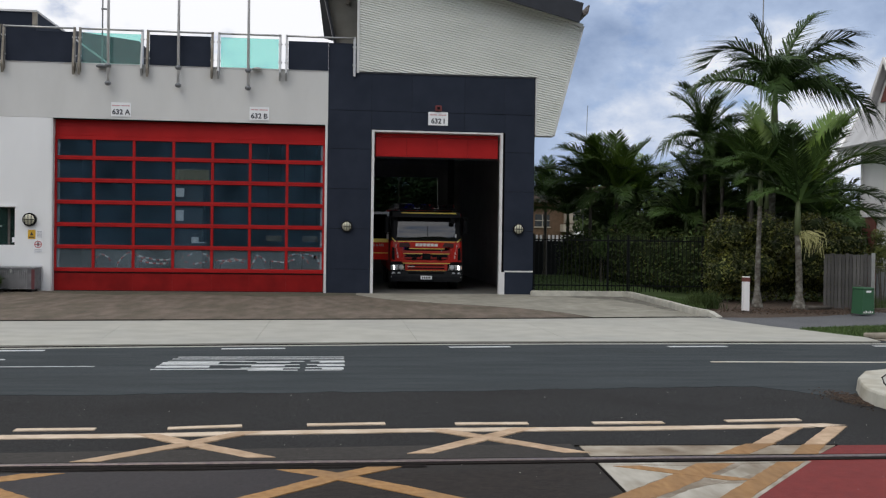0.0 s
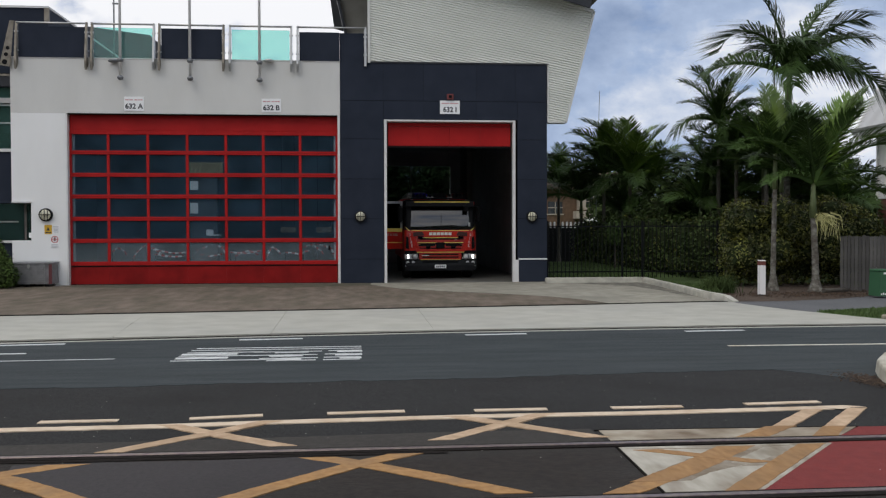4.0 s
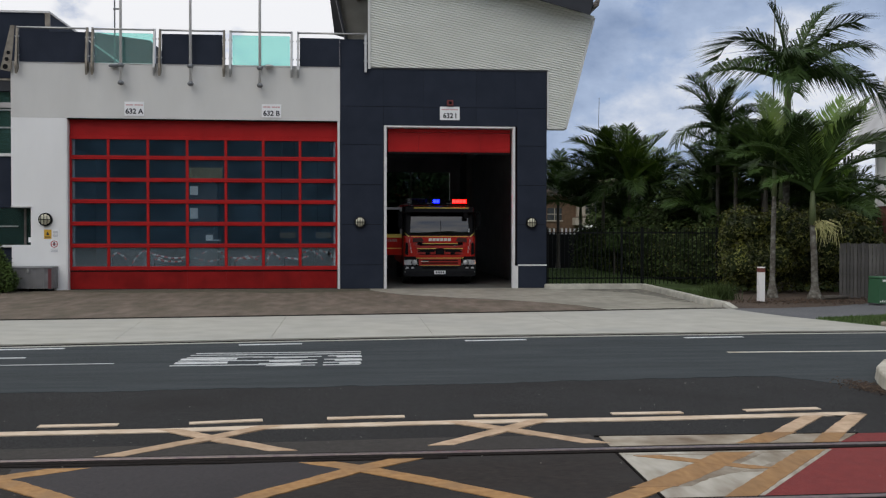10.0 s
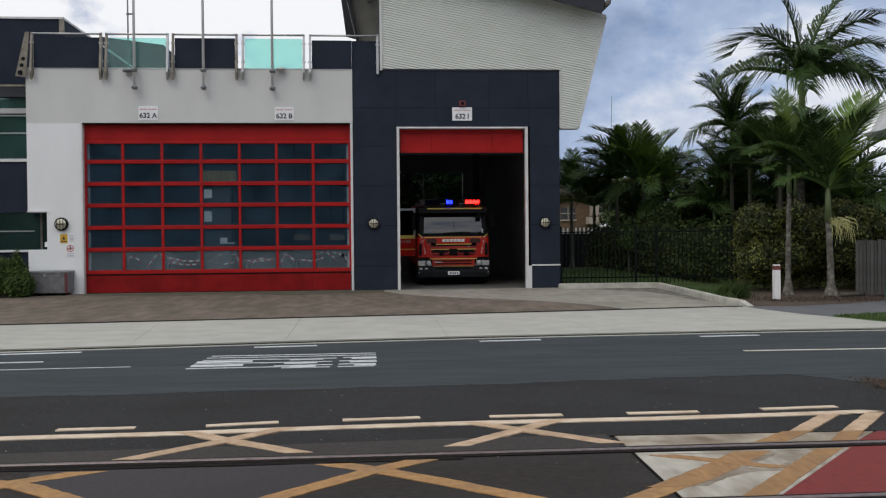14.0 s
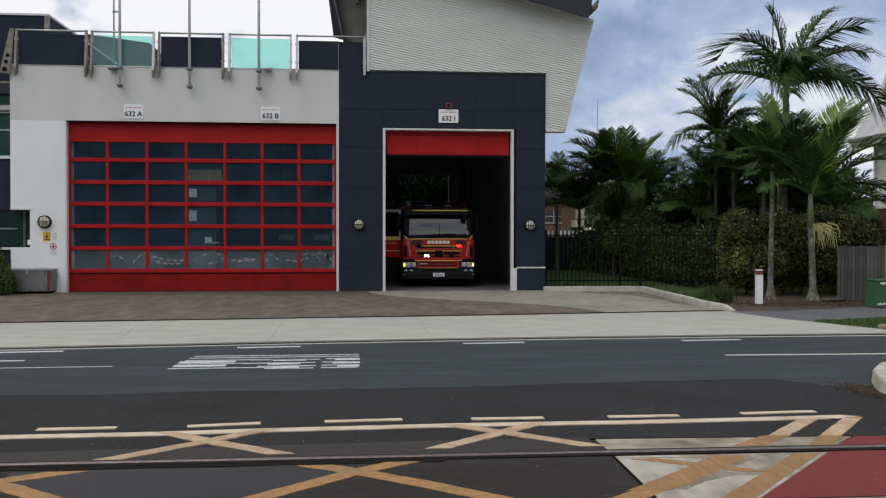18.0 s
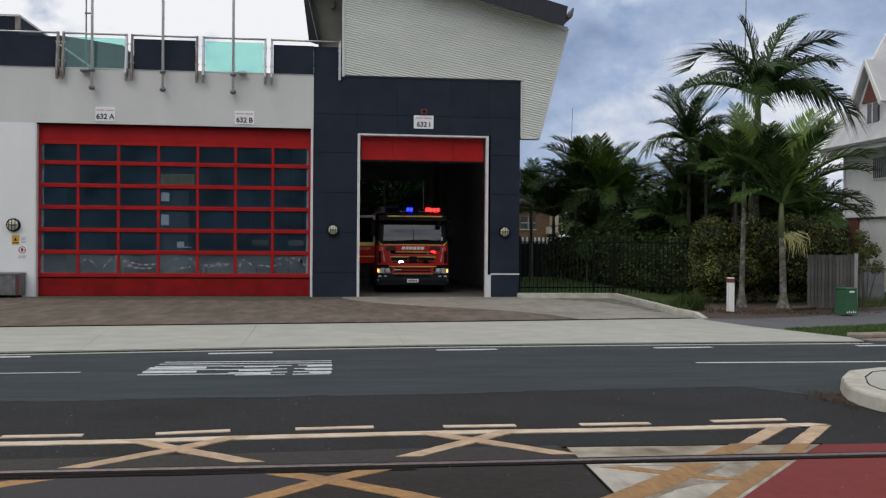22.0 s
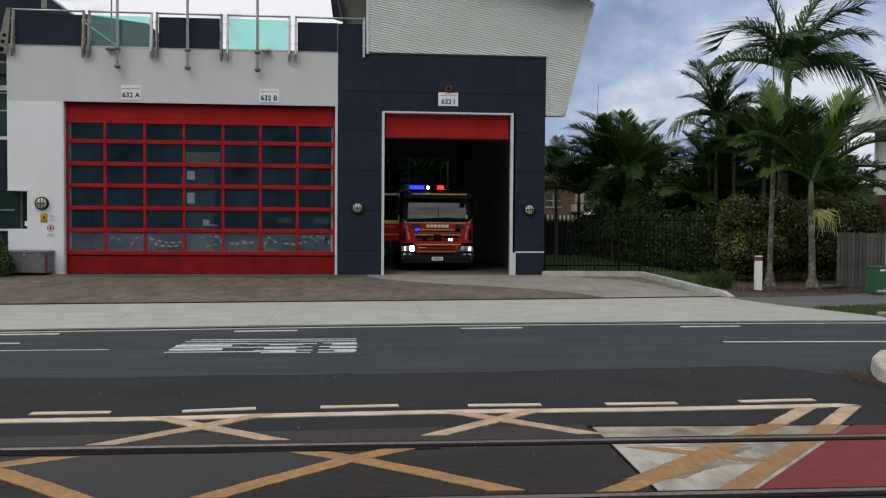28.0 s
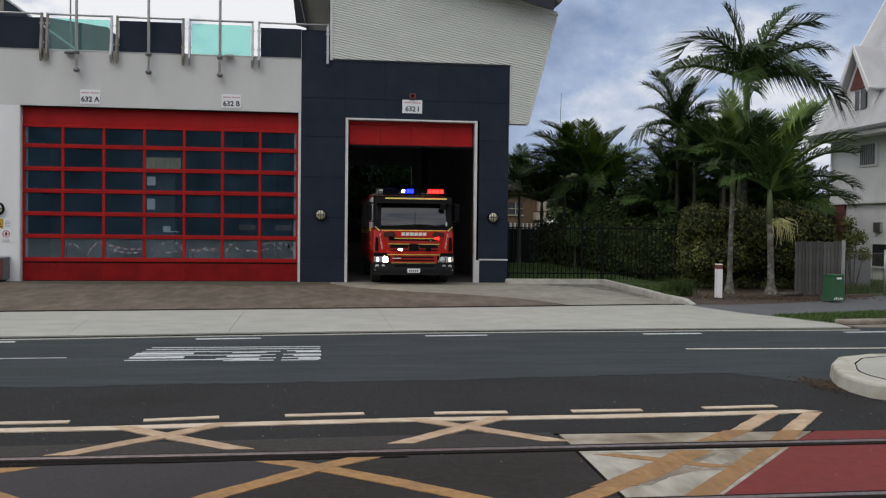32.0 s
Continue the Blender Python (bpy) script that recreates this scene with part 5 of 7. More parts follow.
# maker's name drawn as plain silver blocks
for k in range(6):
    x = -0.315 + k * 0.126
    part("badge_block", prism([(x - 0.058, 1.445), (x + 0.048, 1.445), (x + 0.058, 1.54), (x - 0.048, 1.54)], "y", -0.026, -0.010), LETTER_SILVER, engine)
part("badge_block", box(-0.62, -0.38, -0.038, -0.03, 0.765, 0.79), LETTER_SILVER, engine)
part("winch_cover", box(-0.14, 0.14, -0.075, -0.03, 1.0, 1.21, 0.02), BLACK, engine)
part("lock", tube((0.50, -0.035, 1.30), (0.50, -0.02, 1.30), 0.028, n=10), CHROME, engine)
# bumper, plate, headlights, fog lamps
part("bumper", cab_shell([(-0.02, 0.28), (-0.06, 0.45), (-0.05, 0.635), (0.5, 0.635), (0.6, 0.28)], 1.215, 0.10), BUMPER, engine)
part("step", box(-0.6, 0.6, -0.075, -0.05, 0.54, 0.60, 0.01), BLACK, engine)
plate = part("number_plate", box(-0.19, 0.19, -0.080, -0.062, 0.355, 0.475, 0.005), SIGN_WHITE, engine, "white number plate with dark bars")
for k in range(5):
    part("plate_bar", box(-0.14 + k * 0.06, -0.105 + k * 0.06, -0.0825, -0.080, 0.385, 0.445), INK, plate)
for s in (-1, 1):
    part("headlight_surround", box(min(s * 0.70, s * 1.19), max(s * 0.70, s * 1.19), -0.02, 0.03, 0.61, 0.94, 0.01), BLACK, engine)
    hl = part("headlight", prism([(s * 0.72, 0.66), (s * 1.16, 0.66), (s * 1.18, 0.82), (s * 0.76, 0.84)], "y", -0.045, 0.04, 0.01), LENS, engine, "clear headlight cluster")
    part("headlight_rim", boxes([(min(s * 0.70, s * 1.19), max(s * 0.70, s * 1.19), -0.05, 0.03, 0.635, 0.66), (min(s * 0.72, s * 1.19), max(s * 0.72, s * 1.19), -0.045, 0.03, 0.842, 0.865)]), BLACK, hl)
    part("reflector", tube((s * 0.86, -0.05, 0.745), (s * 0.86, -0.03, 0.745), 0.065, n=14), CHROME, hl)
    for x in (0.90, 1.08):
        part("fog_lamp", tube((s * x, -0.055, 0.545), (s * x, -0.02, 0.545), 0.055, n=14), LENS, engine)
    part("marker", box(s * 1.13 - 0.03, s * 1.13 + 0.03, -0.05, 0.0, 0.42, 0.46), LENS, engine)
    # mirrors
    part("mirror_arm", box(min(s * 1.17, s * 1.33), max(s * 1.17, s * 1.33), 0.2, 0.24, 1.84, 1.87), BLACK, engine)
    mi = part("mirror_arm", box(min(s * 1.17, s * 1.36), max(s * 1.17, s * 1.36), 0.20, 0.24, 2.38, 2.42), BLACK, engine)
    part("mirror", box(s * 1.31 - 0.075, s * 1.31 + 0.075, 0.14, 0.30, 1.88, 2.38, 0.03), BLACK, mi)
    part("mirror_glass", box(s * 1.31 - 0.06, s * 1.31 + 0.06, 0.302, 0.305, 1.9, 2.36), CHROME, mi)
part("kerb_mirror", box(0.78, 0.95, -0.05, 0.08, 2.22, 2.40, 0.03), BLACK, engine)
# roof gear: rail, light bar
part("roof_rail", boxes([(-0.95, 0.95, 0.38, 0.42, 2.70, 2.725)] + [(x - 0.015, x + 0.015, 0.38, 0.42, 2.62, 2.70) for x in (-0.9, -0.3, 0.3, 0.9)]), STEEL, engine)
part("spotlight", ball((-0.88, 0.50, 2.78), 0.16, 0.1, 0.06), STEEL, engine)
part("aerial", tube((-1.0, 0.5, 2.6), (-1.06, 0.5, 2.88), 0.01, n=6), BLACK, engine)
# body behind the cab
part("body_shell", boxes([(-1.20, 1.20, 2.75, 7.9, 0.65, 2.72)]), TRUCK_RED, engine)
part("body_stripe", boxes([(-1.206, 1.206, 2.80, 7.88, 1.48, 1.62)]), REFLECT_YELLOW, engine)
for s in (-1, 1):
    for k in range(3):
        part("roller_shutter", box(min(s * 1.198, s * 1.21), max(s * 1.198, s * 1.21), 3.0 + k * 1.6, 4.45 + k * 1.6, 1.66, 2.6), STEEL, engine)
part("roof_deck", box(-1.1, 1.1, 2.9, 7.8, 2.72, 2.78), STEEL_WORN, engine)
part("roof_box", box(-0.95, -0.25, 3.2, 6.5, 2.78, 2.98, 0.03), STEEL, engine)
part("chassis_rail", box(-0.45, -0.30, 0.5, 7.8, 0.55, 0.70), BLACK, engine)
part("chassis_rail", box(0.30, 0.45, 0.5, 7.8, 0.55, 0.70), BLACK, engine)
part("cab_step", box(-1.19, -0.9, 0.95, 1.55, 0.35, 0.62), BLACK, engine)
part("cab_step", box(0.9, 1.19, 0.95, 1.55, 0.35, 0.62), BLACK, engine)
part("side_sill", box(-1.2, -1.1, 2.0, 2.6, 0.5, 0.65), BLACK, engine)
part("side_sill", box(1.1, 1.2, 2.0, 2.6, 0.5, 0.65), BLACK, engine)
WHEELS = []
for y in (1.38, 5.6):
    for s in (-1, 1):
        wh = thing("wheel", s * 1.04, y, 0.50)
        wh.parent = engine
        bm = bmesh.new()
        prof = [(0.30, 0.13), (0.46, 0.15), (0.50, 0.12), (0.50, -0.12), (0.46, -0.15), (0.30, -0.13)]
        n = 28
        ringv = [[bm.verts.new((w, r * math.cos(2 * math.pi * i / n), r * math.sin(2 * math.pi * i / n))) for r, w in prof] for i in range(n)]
        for i in range(n):
            a, b = ringv[i], ringv[(i + 1) % n]
            for j in range(len(prof) - 1):
                bm.faces.new((a[j], a[j + 1], b[j + 1], b[j]))
        bmesh.ops.recalc_face_normals(bm, faces=list(bm.faces))
        part("tyre", bm, TYRE, wh)
        part("rim", tube((-0.12, 0, 0), (0.12, 0, 0), 0.30, n=20), STEEL_WORN, wh)
        WHEELS.append((wh, s * 1.04, y))

# hinged driver's door, outer skin turned to the front while open
DOOR_HINGE = (-1.205, 0.52, 0.0)
cab_door = thing("cab_door", *DOOR_HINGE)
cab_door.parent = engine
part("door_skin", boxes([(-0.03, 0.03, 0.02, 0.98, 0.98, 1.66)], 0.008), TRUCK_RED, cab_door)
part("door_stripe", box(-0.034, -0.03, 0.03, 0.97, 1.56, 1.68), REFLECT_YELLOW, cab_door)
part("door_stripe", box(-0.034, -0.03, 0.03, 0.97, 1.19, 1.215), REFLECT_YELLOW, cab_door)
part("window_frame", boxes([(-0.03, 0.03, 0.02, 0.98, 2.50, 2.58), (-0.03, 0.03, 0.02, 0.09, 1.66, 2.50), (-0.03, 0.03, 0.92, 0.98, 1.66, 2.50)], 0.006), LENS, cab_door)
part("window_pane", box(-0.006, 0.006, 0.09, 0.92, 1.66, 2.50), CAB_GLASS, cab_door)
text_part("lettering", "FIRE & RES", 0.105, LETTER_DIM, cab_door, pose(-0.032, 0.42, 1.46, 90, 0, -90))
part("door_handle", box(-0.05, -0.03, 0.78, 0.92, 1.28, 1.32), BLACK, cab_door)

# flashing lamps: each has a turning drum, one half of which glows, in an open-fronted housing
def beacon(name, x, y, z, half, r, shell, squash=1.0):
    """A hooded lamp on the engine. Its drum turns about its own upright axis."""
    hood = part(name, boxes([(x - half - 0.012, x + half + 0.012, y - 0.0, y + 2 * r + 0.05, z + r * squash + 0.004, z + r * squash + 0.016),
                             (x - half - 0.012, x + half + 0.012, y - 0.0, y + 2 * r + 0.05, z - r * squash - 0.016, z - r * squash - 0.004),
                             (x - half - 0.012, x - half - 0.002, y, y + 2 * r + 0.05, z - r * squash - 0.004, z + r * squash + 0.004),
                             (x + half + 0.002, x + half + 0.012, y, y + 2 * r + 0.05, z - r * squash - 0.004, z + r * squash + 0.004),
                             (x - half - 0.012, x + half + 0.012, y + 2 * r + 0.05, y + 2 * r + 0.06, z - r * squash - 0.016, z + r * squash + 0.016)]), shell, engine)
    return hood


DRUMS = {}
def round_lamp(key, name, x, y, z, r, glow):
    """A round lamp: a ball in a short sleeve, glowing on one half, that turns about its upright axis."""
    sleeve = bmesh.new()
    n = 20
    for i in range(n):
        a0, a1 = 2 * math.pi * i / n, 2 * math.pi * (i + 1) / n
        for rr, ya, yb in ((r * 1.004, y + r * 0.75, y + 2.1 * r), (r * 1.14, y + r * 0.75, y + 2.1 * r)):
            sleeve.faces.new([sleeve.verts.new((x + rr * math.cos(a), yy, z + rr * math.sin(a))) for a, yy in ((a0, ya), (a1, ya), (a1, yb), (a0, yb))])
        sleeve.faces.new([sleeve.verts.new((x + q * math.cos(a), y + r * 0.75, z + q * math.sin(a))) for a, q in ((a0, r * 1.004), (a1, r * 1.004), (a1, r * 1.14), (a0, r * 1.14))])
        sleeve.faces.new([sleeve.verts.new(v) for v in ((x, y + 2.1 * r, z), (x + r * 1.14 * math.cos(a0), y + 2.1 * r, z + r * 1.14 * math.sin(a0)), (x + r * 1.14 * math.cos(a1), y + 2.1 * r, z + r * 1.14 * math.sin(a1)))])
    part(name, sleeve, HOUSING, engine)
    bm = bmesh.new()
    bmesh.ops.create_uvsphere(bm, u_segments=20, v_segments=12, radius=r)
    for f in bm.faces:
        f.smooth = True
        f.material_index = 0 if f.calc_center_median().y < -0.2 * r else 1
    me = bpy.data.meshes.new("lamp_drum")
    bm.to_mesh(me)
    bm.free()
    me.materials.append(glow)
    me.materials.append(LENS if glow is GLOW_HEAD else LAMP_OFF)
    d = part("lamp_drum", me, glow, engine)
    place = (x, y + r, z)
    d.matrix_basis = pose(*place)
    DRUMS.setdefault(key, []).append((d, place))


def lamp(key, name, x, y, z, half, r, glow, off=None):
    """Adds a lamp made of drums no wider than they are deep, so that they can turn inside the hood."""
    beacon(name, x, y, z, half, r, off or HOUSING)
    count = max(1, round(half / r))
    for k in range(count):
        cx = x - half + (2 * k + 1) * half / count
        rr = half / count * 0.96
        bm = bmesh.new()
        front, back = [], []
        n = 12
        for zz in (z - r, z + r):
            ringf = [bm.verts.new((rr * math.cos(math.pi + math.pi * i / n), rr * 0.9 * math.sin(math.pi + math.pi * i / n), zz - z)) for i in range(n + 1)]
            ringb = [bm.verts.new((rr * math.cos(math.pi * i / n), rr * 0.9 * math.sin(math.pi * i / n), zz - z)) for i in range(n + 1)]
            front.append(ringf)
            back.append(ringb)
        for i in range(n):
            f = bm.faces.new((front[0][i], front[0][i + 1], front[1][i + 1], front[1][i]))
            f.material_index = 0 if 1 <= i < n - 1 else 1
            f = bm.faces.new((back[0][i], back[0][i + 1], back[1][i + 1], back[1][i]))
            f.material_index = 1
        for ring_f, ring_b in zip(front, back):
            f = bm.faces.new(ring_f + ring_b[1:-1])
            f.material_index = 1
        if k:
            part("lamp_divider", box(cx - half / count - 0.0012, cx - half / count + 0.0012, y + 0.02, y + 2 * rr, z - r, z + r), HOUSING, engine)
        me = bpy.data.meshes.new("lamp_drum")
        bm.to_mesh(me)
        bm.free()
        me.materials.append(glow)
        me.materials.append(off or LAMP_OFF)
        place = (cx, y + rr + 0.012, z)
        d = part("lamp_drum", me, glow, engine)
        d.matrix_basis = pose(*place)
        DRUMS.setdefault(key, []).append((d, place))


BAR_Y = 0.30
lamp("OB", "blue_lamp", -0.66, BAR_Y, 2.772, 0.235, 0.056, GLOW_BLUE)
lamp("IB", "blue_lamp", -0.09, BAR_Y, 2.772, 0.105, 0.056, GLOW_BLUE)
lamp("IR", "red_lamp", 0.13, BAR_Y, 2.772, 0.105, 0.056, GLOW_RED)
lamp("OR", "red_lamp", 0.68, BAR_Y, 2.772, 0.235, 0.056, GLOW_RED)
round_lamp("WL", "white_lamp", -0.30, BAR_Y, 2.765, 0.048, GLOW_WHITE)
round_lamp("WR", "white_lamp", 0.34, BAR_Y, 2.765, 0.048, GLOW_WHITE)
part("light_bar_base", box(-0.95, 0.97, 0.28, 0.50, 2.655, 2.695, 0.01), HOUSING, engine)
lamp("GB", "blue_lamp", -0.66, -0.075, 1.37, 0.07, 0.034, GLOW_BLUE)
lamp("GW", "white_lamp", 0.43, -0.085, 1.04, 0.064, 0.030, GLOW_WHITE)
lamp("GR", "red_lamp", 0.68, -0.075, 1.37, 0.07, 0.034, GLOW_RED)
lamp("GV", "white_lamp", -0.40, -0.085, 1.04, 0.064, 0.030, GLOW_WHITE)
for s in (-1, 1):
    round_lamp("HL" if s < 0 else "HR", "main_beam", s * 0.84, -0.20, 0.745, 0.092, GLOW_HEAD)
    lamp("IN", "indicator", s * 1.135, -0.10, 0.745, 0.03, 0.05, GLOW_AMBER, LENS)
    lamp("DR", "running_light", s * 1.07, -0.10, 0.745, 0.028, 0.062, GLOW_DRL, LENS)

# ---------------------------------------------------------------- garden, street furniture and neighbours
GRASS = material("grass", (0.045, 0.080, 0.018), 0.9, color2=(0.080, 0.130, 0.034), scale=6, vary=0.25, island=True)
LAWN = material("lawn_soil", (0.050, 0.088, 0.021), 0.95, color2=(0.075, 0.118, 0.032), scale=3, bump=0.5, bump_scale=60)
MULCH = material("mulch", (0.065, 0.043, 0.030), 0.95, color2=(0.120, 0.086, 0.062), scale=9, bump=0.7, bump_scale=45, stain=0.5, stain_scale=2.0, stain_color=(0.045, 0.032, 0.024))
CHIP = material("bark_chip", (0.070, 0.046, 0.031), 0.95, vary=0.7, island=True)
FOOTPATH = material("footpath_asphalt", (0.115, 0.118, 0.125), 0.9, color2=(0.145, 0.148, 0.155), scale=12, bump=0.3, bump_scale=90, stain=0.3, stain_scale=0.8)
FROND = material("palm_frond", (0.028, 0.055, 0.016), 0.5, color2=(0.064, 0.110, 0.028), scale=2.5, vary=0.45, spec=0.13)
FROND_LIGHT = material("palm_frond_light", (0.060, 0.115, 0.018), 0.4, color2=(0.16, 0.25, 0.042), scale=2.5, vary=0.35, spec=0.3)
SHAFT = material("crownshaft", (0.10, 0.135, 0.055), 0.5, color2=(0.14, 0.17, 0.075), scale=4)
BARK = material("palm_bark", (0.066, 0.057, 0.046), 0.9, color2=(0.15, 0.137, 0.115), scale=9, detail=9, bump=0.5, bump_scale=30, stain=0.9, stain_scale=7.0, stain_color=(0.30, 0.30, 0.265), stretch=(1, 1, 1.4))
BARK_DARK = material("bark_dark", (0.07, 0.06, 0.05), 0.9, color2=(0.11, 0.1, 0.085), scale=9, bump=0.4)
FLOWER = material("palm_flower", (0.44, 0.43, 0.17), 0.8, color2=(0.56, 0.54, 0.26), scale=12)
# wide tone range paints sunlit highlights and dark gaps into the yellow-green leaves
LEAF_HEDGE = material("hedge_leaf", (0.013, 0.023, 0.006), 0.40, color2=(0.165, 0.170, 0.034), scale=2.6, vary=0.75, island=True, spec=0.3)
LEAF_DARK = material("shrub_leaf", (0.035, 0.058, 0.019), 0.6, color2=(0.074, 0.108, 0.034), scale=1.0, vary=0.45, island=True, spec=0.12)
LEAF_BRIGHT = material("bright_leaf", (0.055, 0.11, 0.022), 0.55, color2=(0.09, 0.15, 0.03), scale=2.0, vary=0.35, island=True)
LEAF_BUSH = material("bush_leaf", (0.036, 0.062, 0.015), 0.55, color2=(0.075, 0.12, 0.028), scale=3.0, vary=0.6, island=True, spec=0.15)
# dark colour of the solid cores: shade deep in the foliage, put in as colour
LEAF_CORE = material("foliage_shade_core", (0.024, 0.034, 0.015), 0.95, color2=(0.038, 0.050, 0.022), scale=3, spec=0.05)
FENCE_BLACK = material("fence_black", (0.008, 0.009, 0.010), 0.5, spec=0.1)
PALING = material("paling", (0.050, 0.048, 0.046), 0.9, color2=(0.100, 0.097, 0.093), scale=5, bump=0.3, vary=0.35, stretch=(3, 3, 0.5))
BOX_GREEN = material("box_green", (0.035, 0.115, 0.055), 0.5, color2=(0.045, 0.14, 0.068), scale=3, stain=0.3, stain_scale=3.0)
HOUSE_WHITE = material("house_white", (0.88, 0.87, 0.86), 0.8, color2=(0.91, 0.90, 0.89), scale=1.5, stain=0.3, stain_scale=0.8, stain_color=(0.48, 0.46, 0.46))
HOUSE_ROOF = material("house_roof", (0.52, 0.52, 0.53), 0.6, color2=(0.60, 0.60, 0.61), scale=2, stain=0.45, stain_scale=0.9, stain_color=(0.34, 0.33, 0.33), stretch=(1, 1, 0.3))
HOUSE_RED = material("house_red", (0.16, 0.05, 0.04), 0.8, color2=(0.2, 0.07, 0.055), scale=5)
WINDOW_DARK = material("window_dark", (0.03, 0.035, 0.04), 0.2, color2=(0.06, 0.065, 0.07), scale=3)
# apartment brick and cream are darkened to include the shade of the trees
APT_BRICK = material("apartment_brick", (0.10, 0.060, 0.035), 0.9, color2=(0.15, 0.092, 0.056), scale=4)
APT_CREAM = material("apartment_cream", (0.33, 0.285, 0.225), 0.85, color2=(0.40, 0.35, 0.285), scale=2)
APT_ROOF = material("apartment_roof", (0.11, 0.075, 0.06), 0.85, color2=(0.15, 0.10, 0.085), scale=4)

rng = random.Random(7)

# beds and verges: thin sheets over the ground
sheet("lawn", [(6.42, -0.48), (9.36, -0.5), (9.3, -5.6), (30, -3.8), (60, 2), (60, 60), (6.6, 60)], lambda y: -0.03 if y > -1 else zg(y) - 0.01, LAWN, "shaded lawn behind the black fence")
sheet("garden_bed", [(9.36, -3.6), (9.2, -5.9), (9.4, -7.3), (10.4, -7.35), (12.05, -6.92), (13.1, -6.3), (15.4, -5.1), (17, -3.2), (15.5, -1.5), (11.5, -1.3)], lambda y: zg(y) + 0.002, MULCH,
      "bark-mulched garden bed under the palms", thick=0.0)
sheet("footpath", [(9.36, -7.0), (10.4, -7.0), (12.0, -6.6), (13.1, -6.0), (15.9, -4.7), (40, 4), (40, 0.6), (13.36, -8.76), (10.44, -9.45), (10.0, -9.9), (8.8, -9.9), (8.8, -7.6)], lambda y: zg(y) - 0.003, FOOTPATH, "grey asphalt footpath beside the verge")
sheet("verge", [(9.2, -9.9), (9.98, -9.9), (10.44, -9.45), (13.36, -8.76), (40, 0.5), (40, -6.9), (12.9, -10.9), (10.7, -11.35), (9.8, -11.8)], lambda y: zg(y) + 0.0, LAWN, "green grass verge by the kerb")


def blades(name, spots, n, h0, h1, spread, mat, label, seed):
    r = random.Random(seed)
    vs, fs = [], []
    for _ in range(n):
        x, y, z = spots(r)
        a, h = r.uniform(0, 6.28), r.uniform(h0, h1)
        dx, dy = math.cos(a) * 0.012, math.sin(a) * 0.012
        lx, ly = r.uniform(-spread, spread) * h, r.uniform(-spread, spread) * h
        b = len(vs)
        vs += [(x - dx, y - dy, z), (x + dx, y + dy, z), (x + lx, y + ly, z + h)]
        fs.append((b, b + 1, b + 2))
    me = bpy.data.meshes.new(name)
    me.from_pydata(vs, [], fs)
    me.materials.append(mat)
    return tagged(new(name, me), label=label, kind="stuff")


def in_quad(q):
    def pick(r):
        u, v = r.random(), r.random()
        a = [q[0][i] + (q[1][i] - q[0][i]) * u for i in (0, 1)]
        b = [q[3][i] + (q[2][i] - q[3][i]) * u for i in (0, 1)]
        y = a[1] + (b[1] - a[1]) * v
        return a[0] + (b[0] - a[0]) * v, y, q[4](y) if callable(q[4]) else q[4]
    return pick
blades("verge_grass", in_quad(((10.05, -9.75), (17, -7.6), (17, -9.4), (10.7, -11.3), -0.10)), 9000, 0.03, 0.08, 0.6, GRASS, "short green grass on the verge", 11)
blades("lawn_grass", in_quad(((6.5, 0.2), (9.8, 0.2), (12.5, 6.6), (6.7, 6.6), lambda y: max(-0.03, -0.02 + 0.068 * (y - 1.4)))), 9000, 0.03, 0.09, 0.6, GRASS, "short green grass behind the fence", 12)
blades("bed_grass", in_quad(((9.4, -5.6), (10.4, -4.6), (10.4, -3.2), (9.45, -0.4), -0.02)), 3000, 0.05, 0.16, 0.8, GRASS, "tufted strappy grass by the kerb", 13)
blades("yard_grass", in_quad(((14.5, -5.0), (19, -2.5), (19, 1), (14.5, -2), -0.03)), 3500, 0.08, 0.3, 0.5, GRASS, "rough grass behind the mesh fence", 14)

sheet("lawn_bank", [(6.62, 1.75), (12.6, 1.25), (12.6, 7.0), (6.62, 7.0)], lambda y: -0.02 + 0.068 * (y - 1.4), LAWN, "green lawn rising gently behind the black fence")
blades("strap_clump", lambda r: (9.95 + r.gauss(0, 0.2), -4.9 + r.gauss(0, 0.14), -0.03), 620, 0.28, 0.52, 0.75, LEAF_DARK, "dark strappy plant clump by the kerb end", 15)
# bark chips
def chips(name, n, cx, cy, sx, sy, z, label, seed, size=1.0):
    r = random.Random(seed)
    bm = bmesh.new()
    for _ in range(n):
        x, y = cx + r.gauss(0, sx), cy + r.gauss(0, sy)
        s = r.uniform(0.008, 0.028) * size
        add_box(bm, -s, s, -s * 0.4, s * 0.4, 0, s * 0.5, pose(x, y, z, r.uniform(-25, 25), r.uniform(-25, 25), r.uniform(0, 180)))
    return tagged(new(name, mesh_of(name, bm, CHIP)), label=label, kind="stuff")
chips("bark_litter", 1100, 12.0, -5.9, 1.1, 0.4, -0.02, "scattered bark chips in the garden bed", 21)

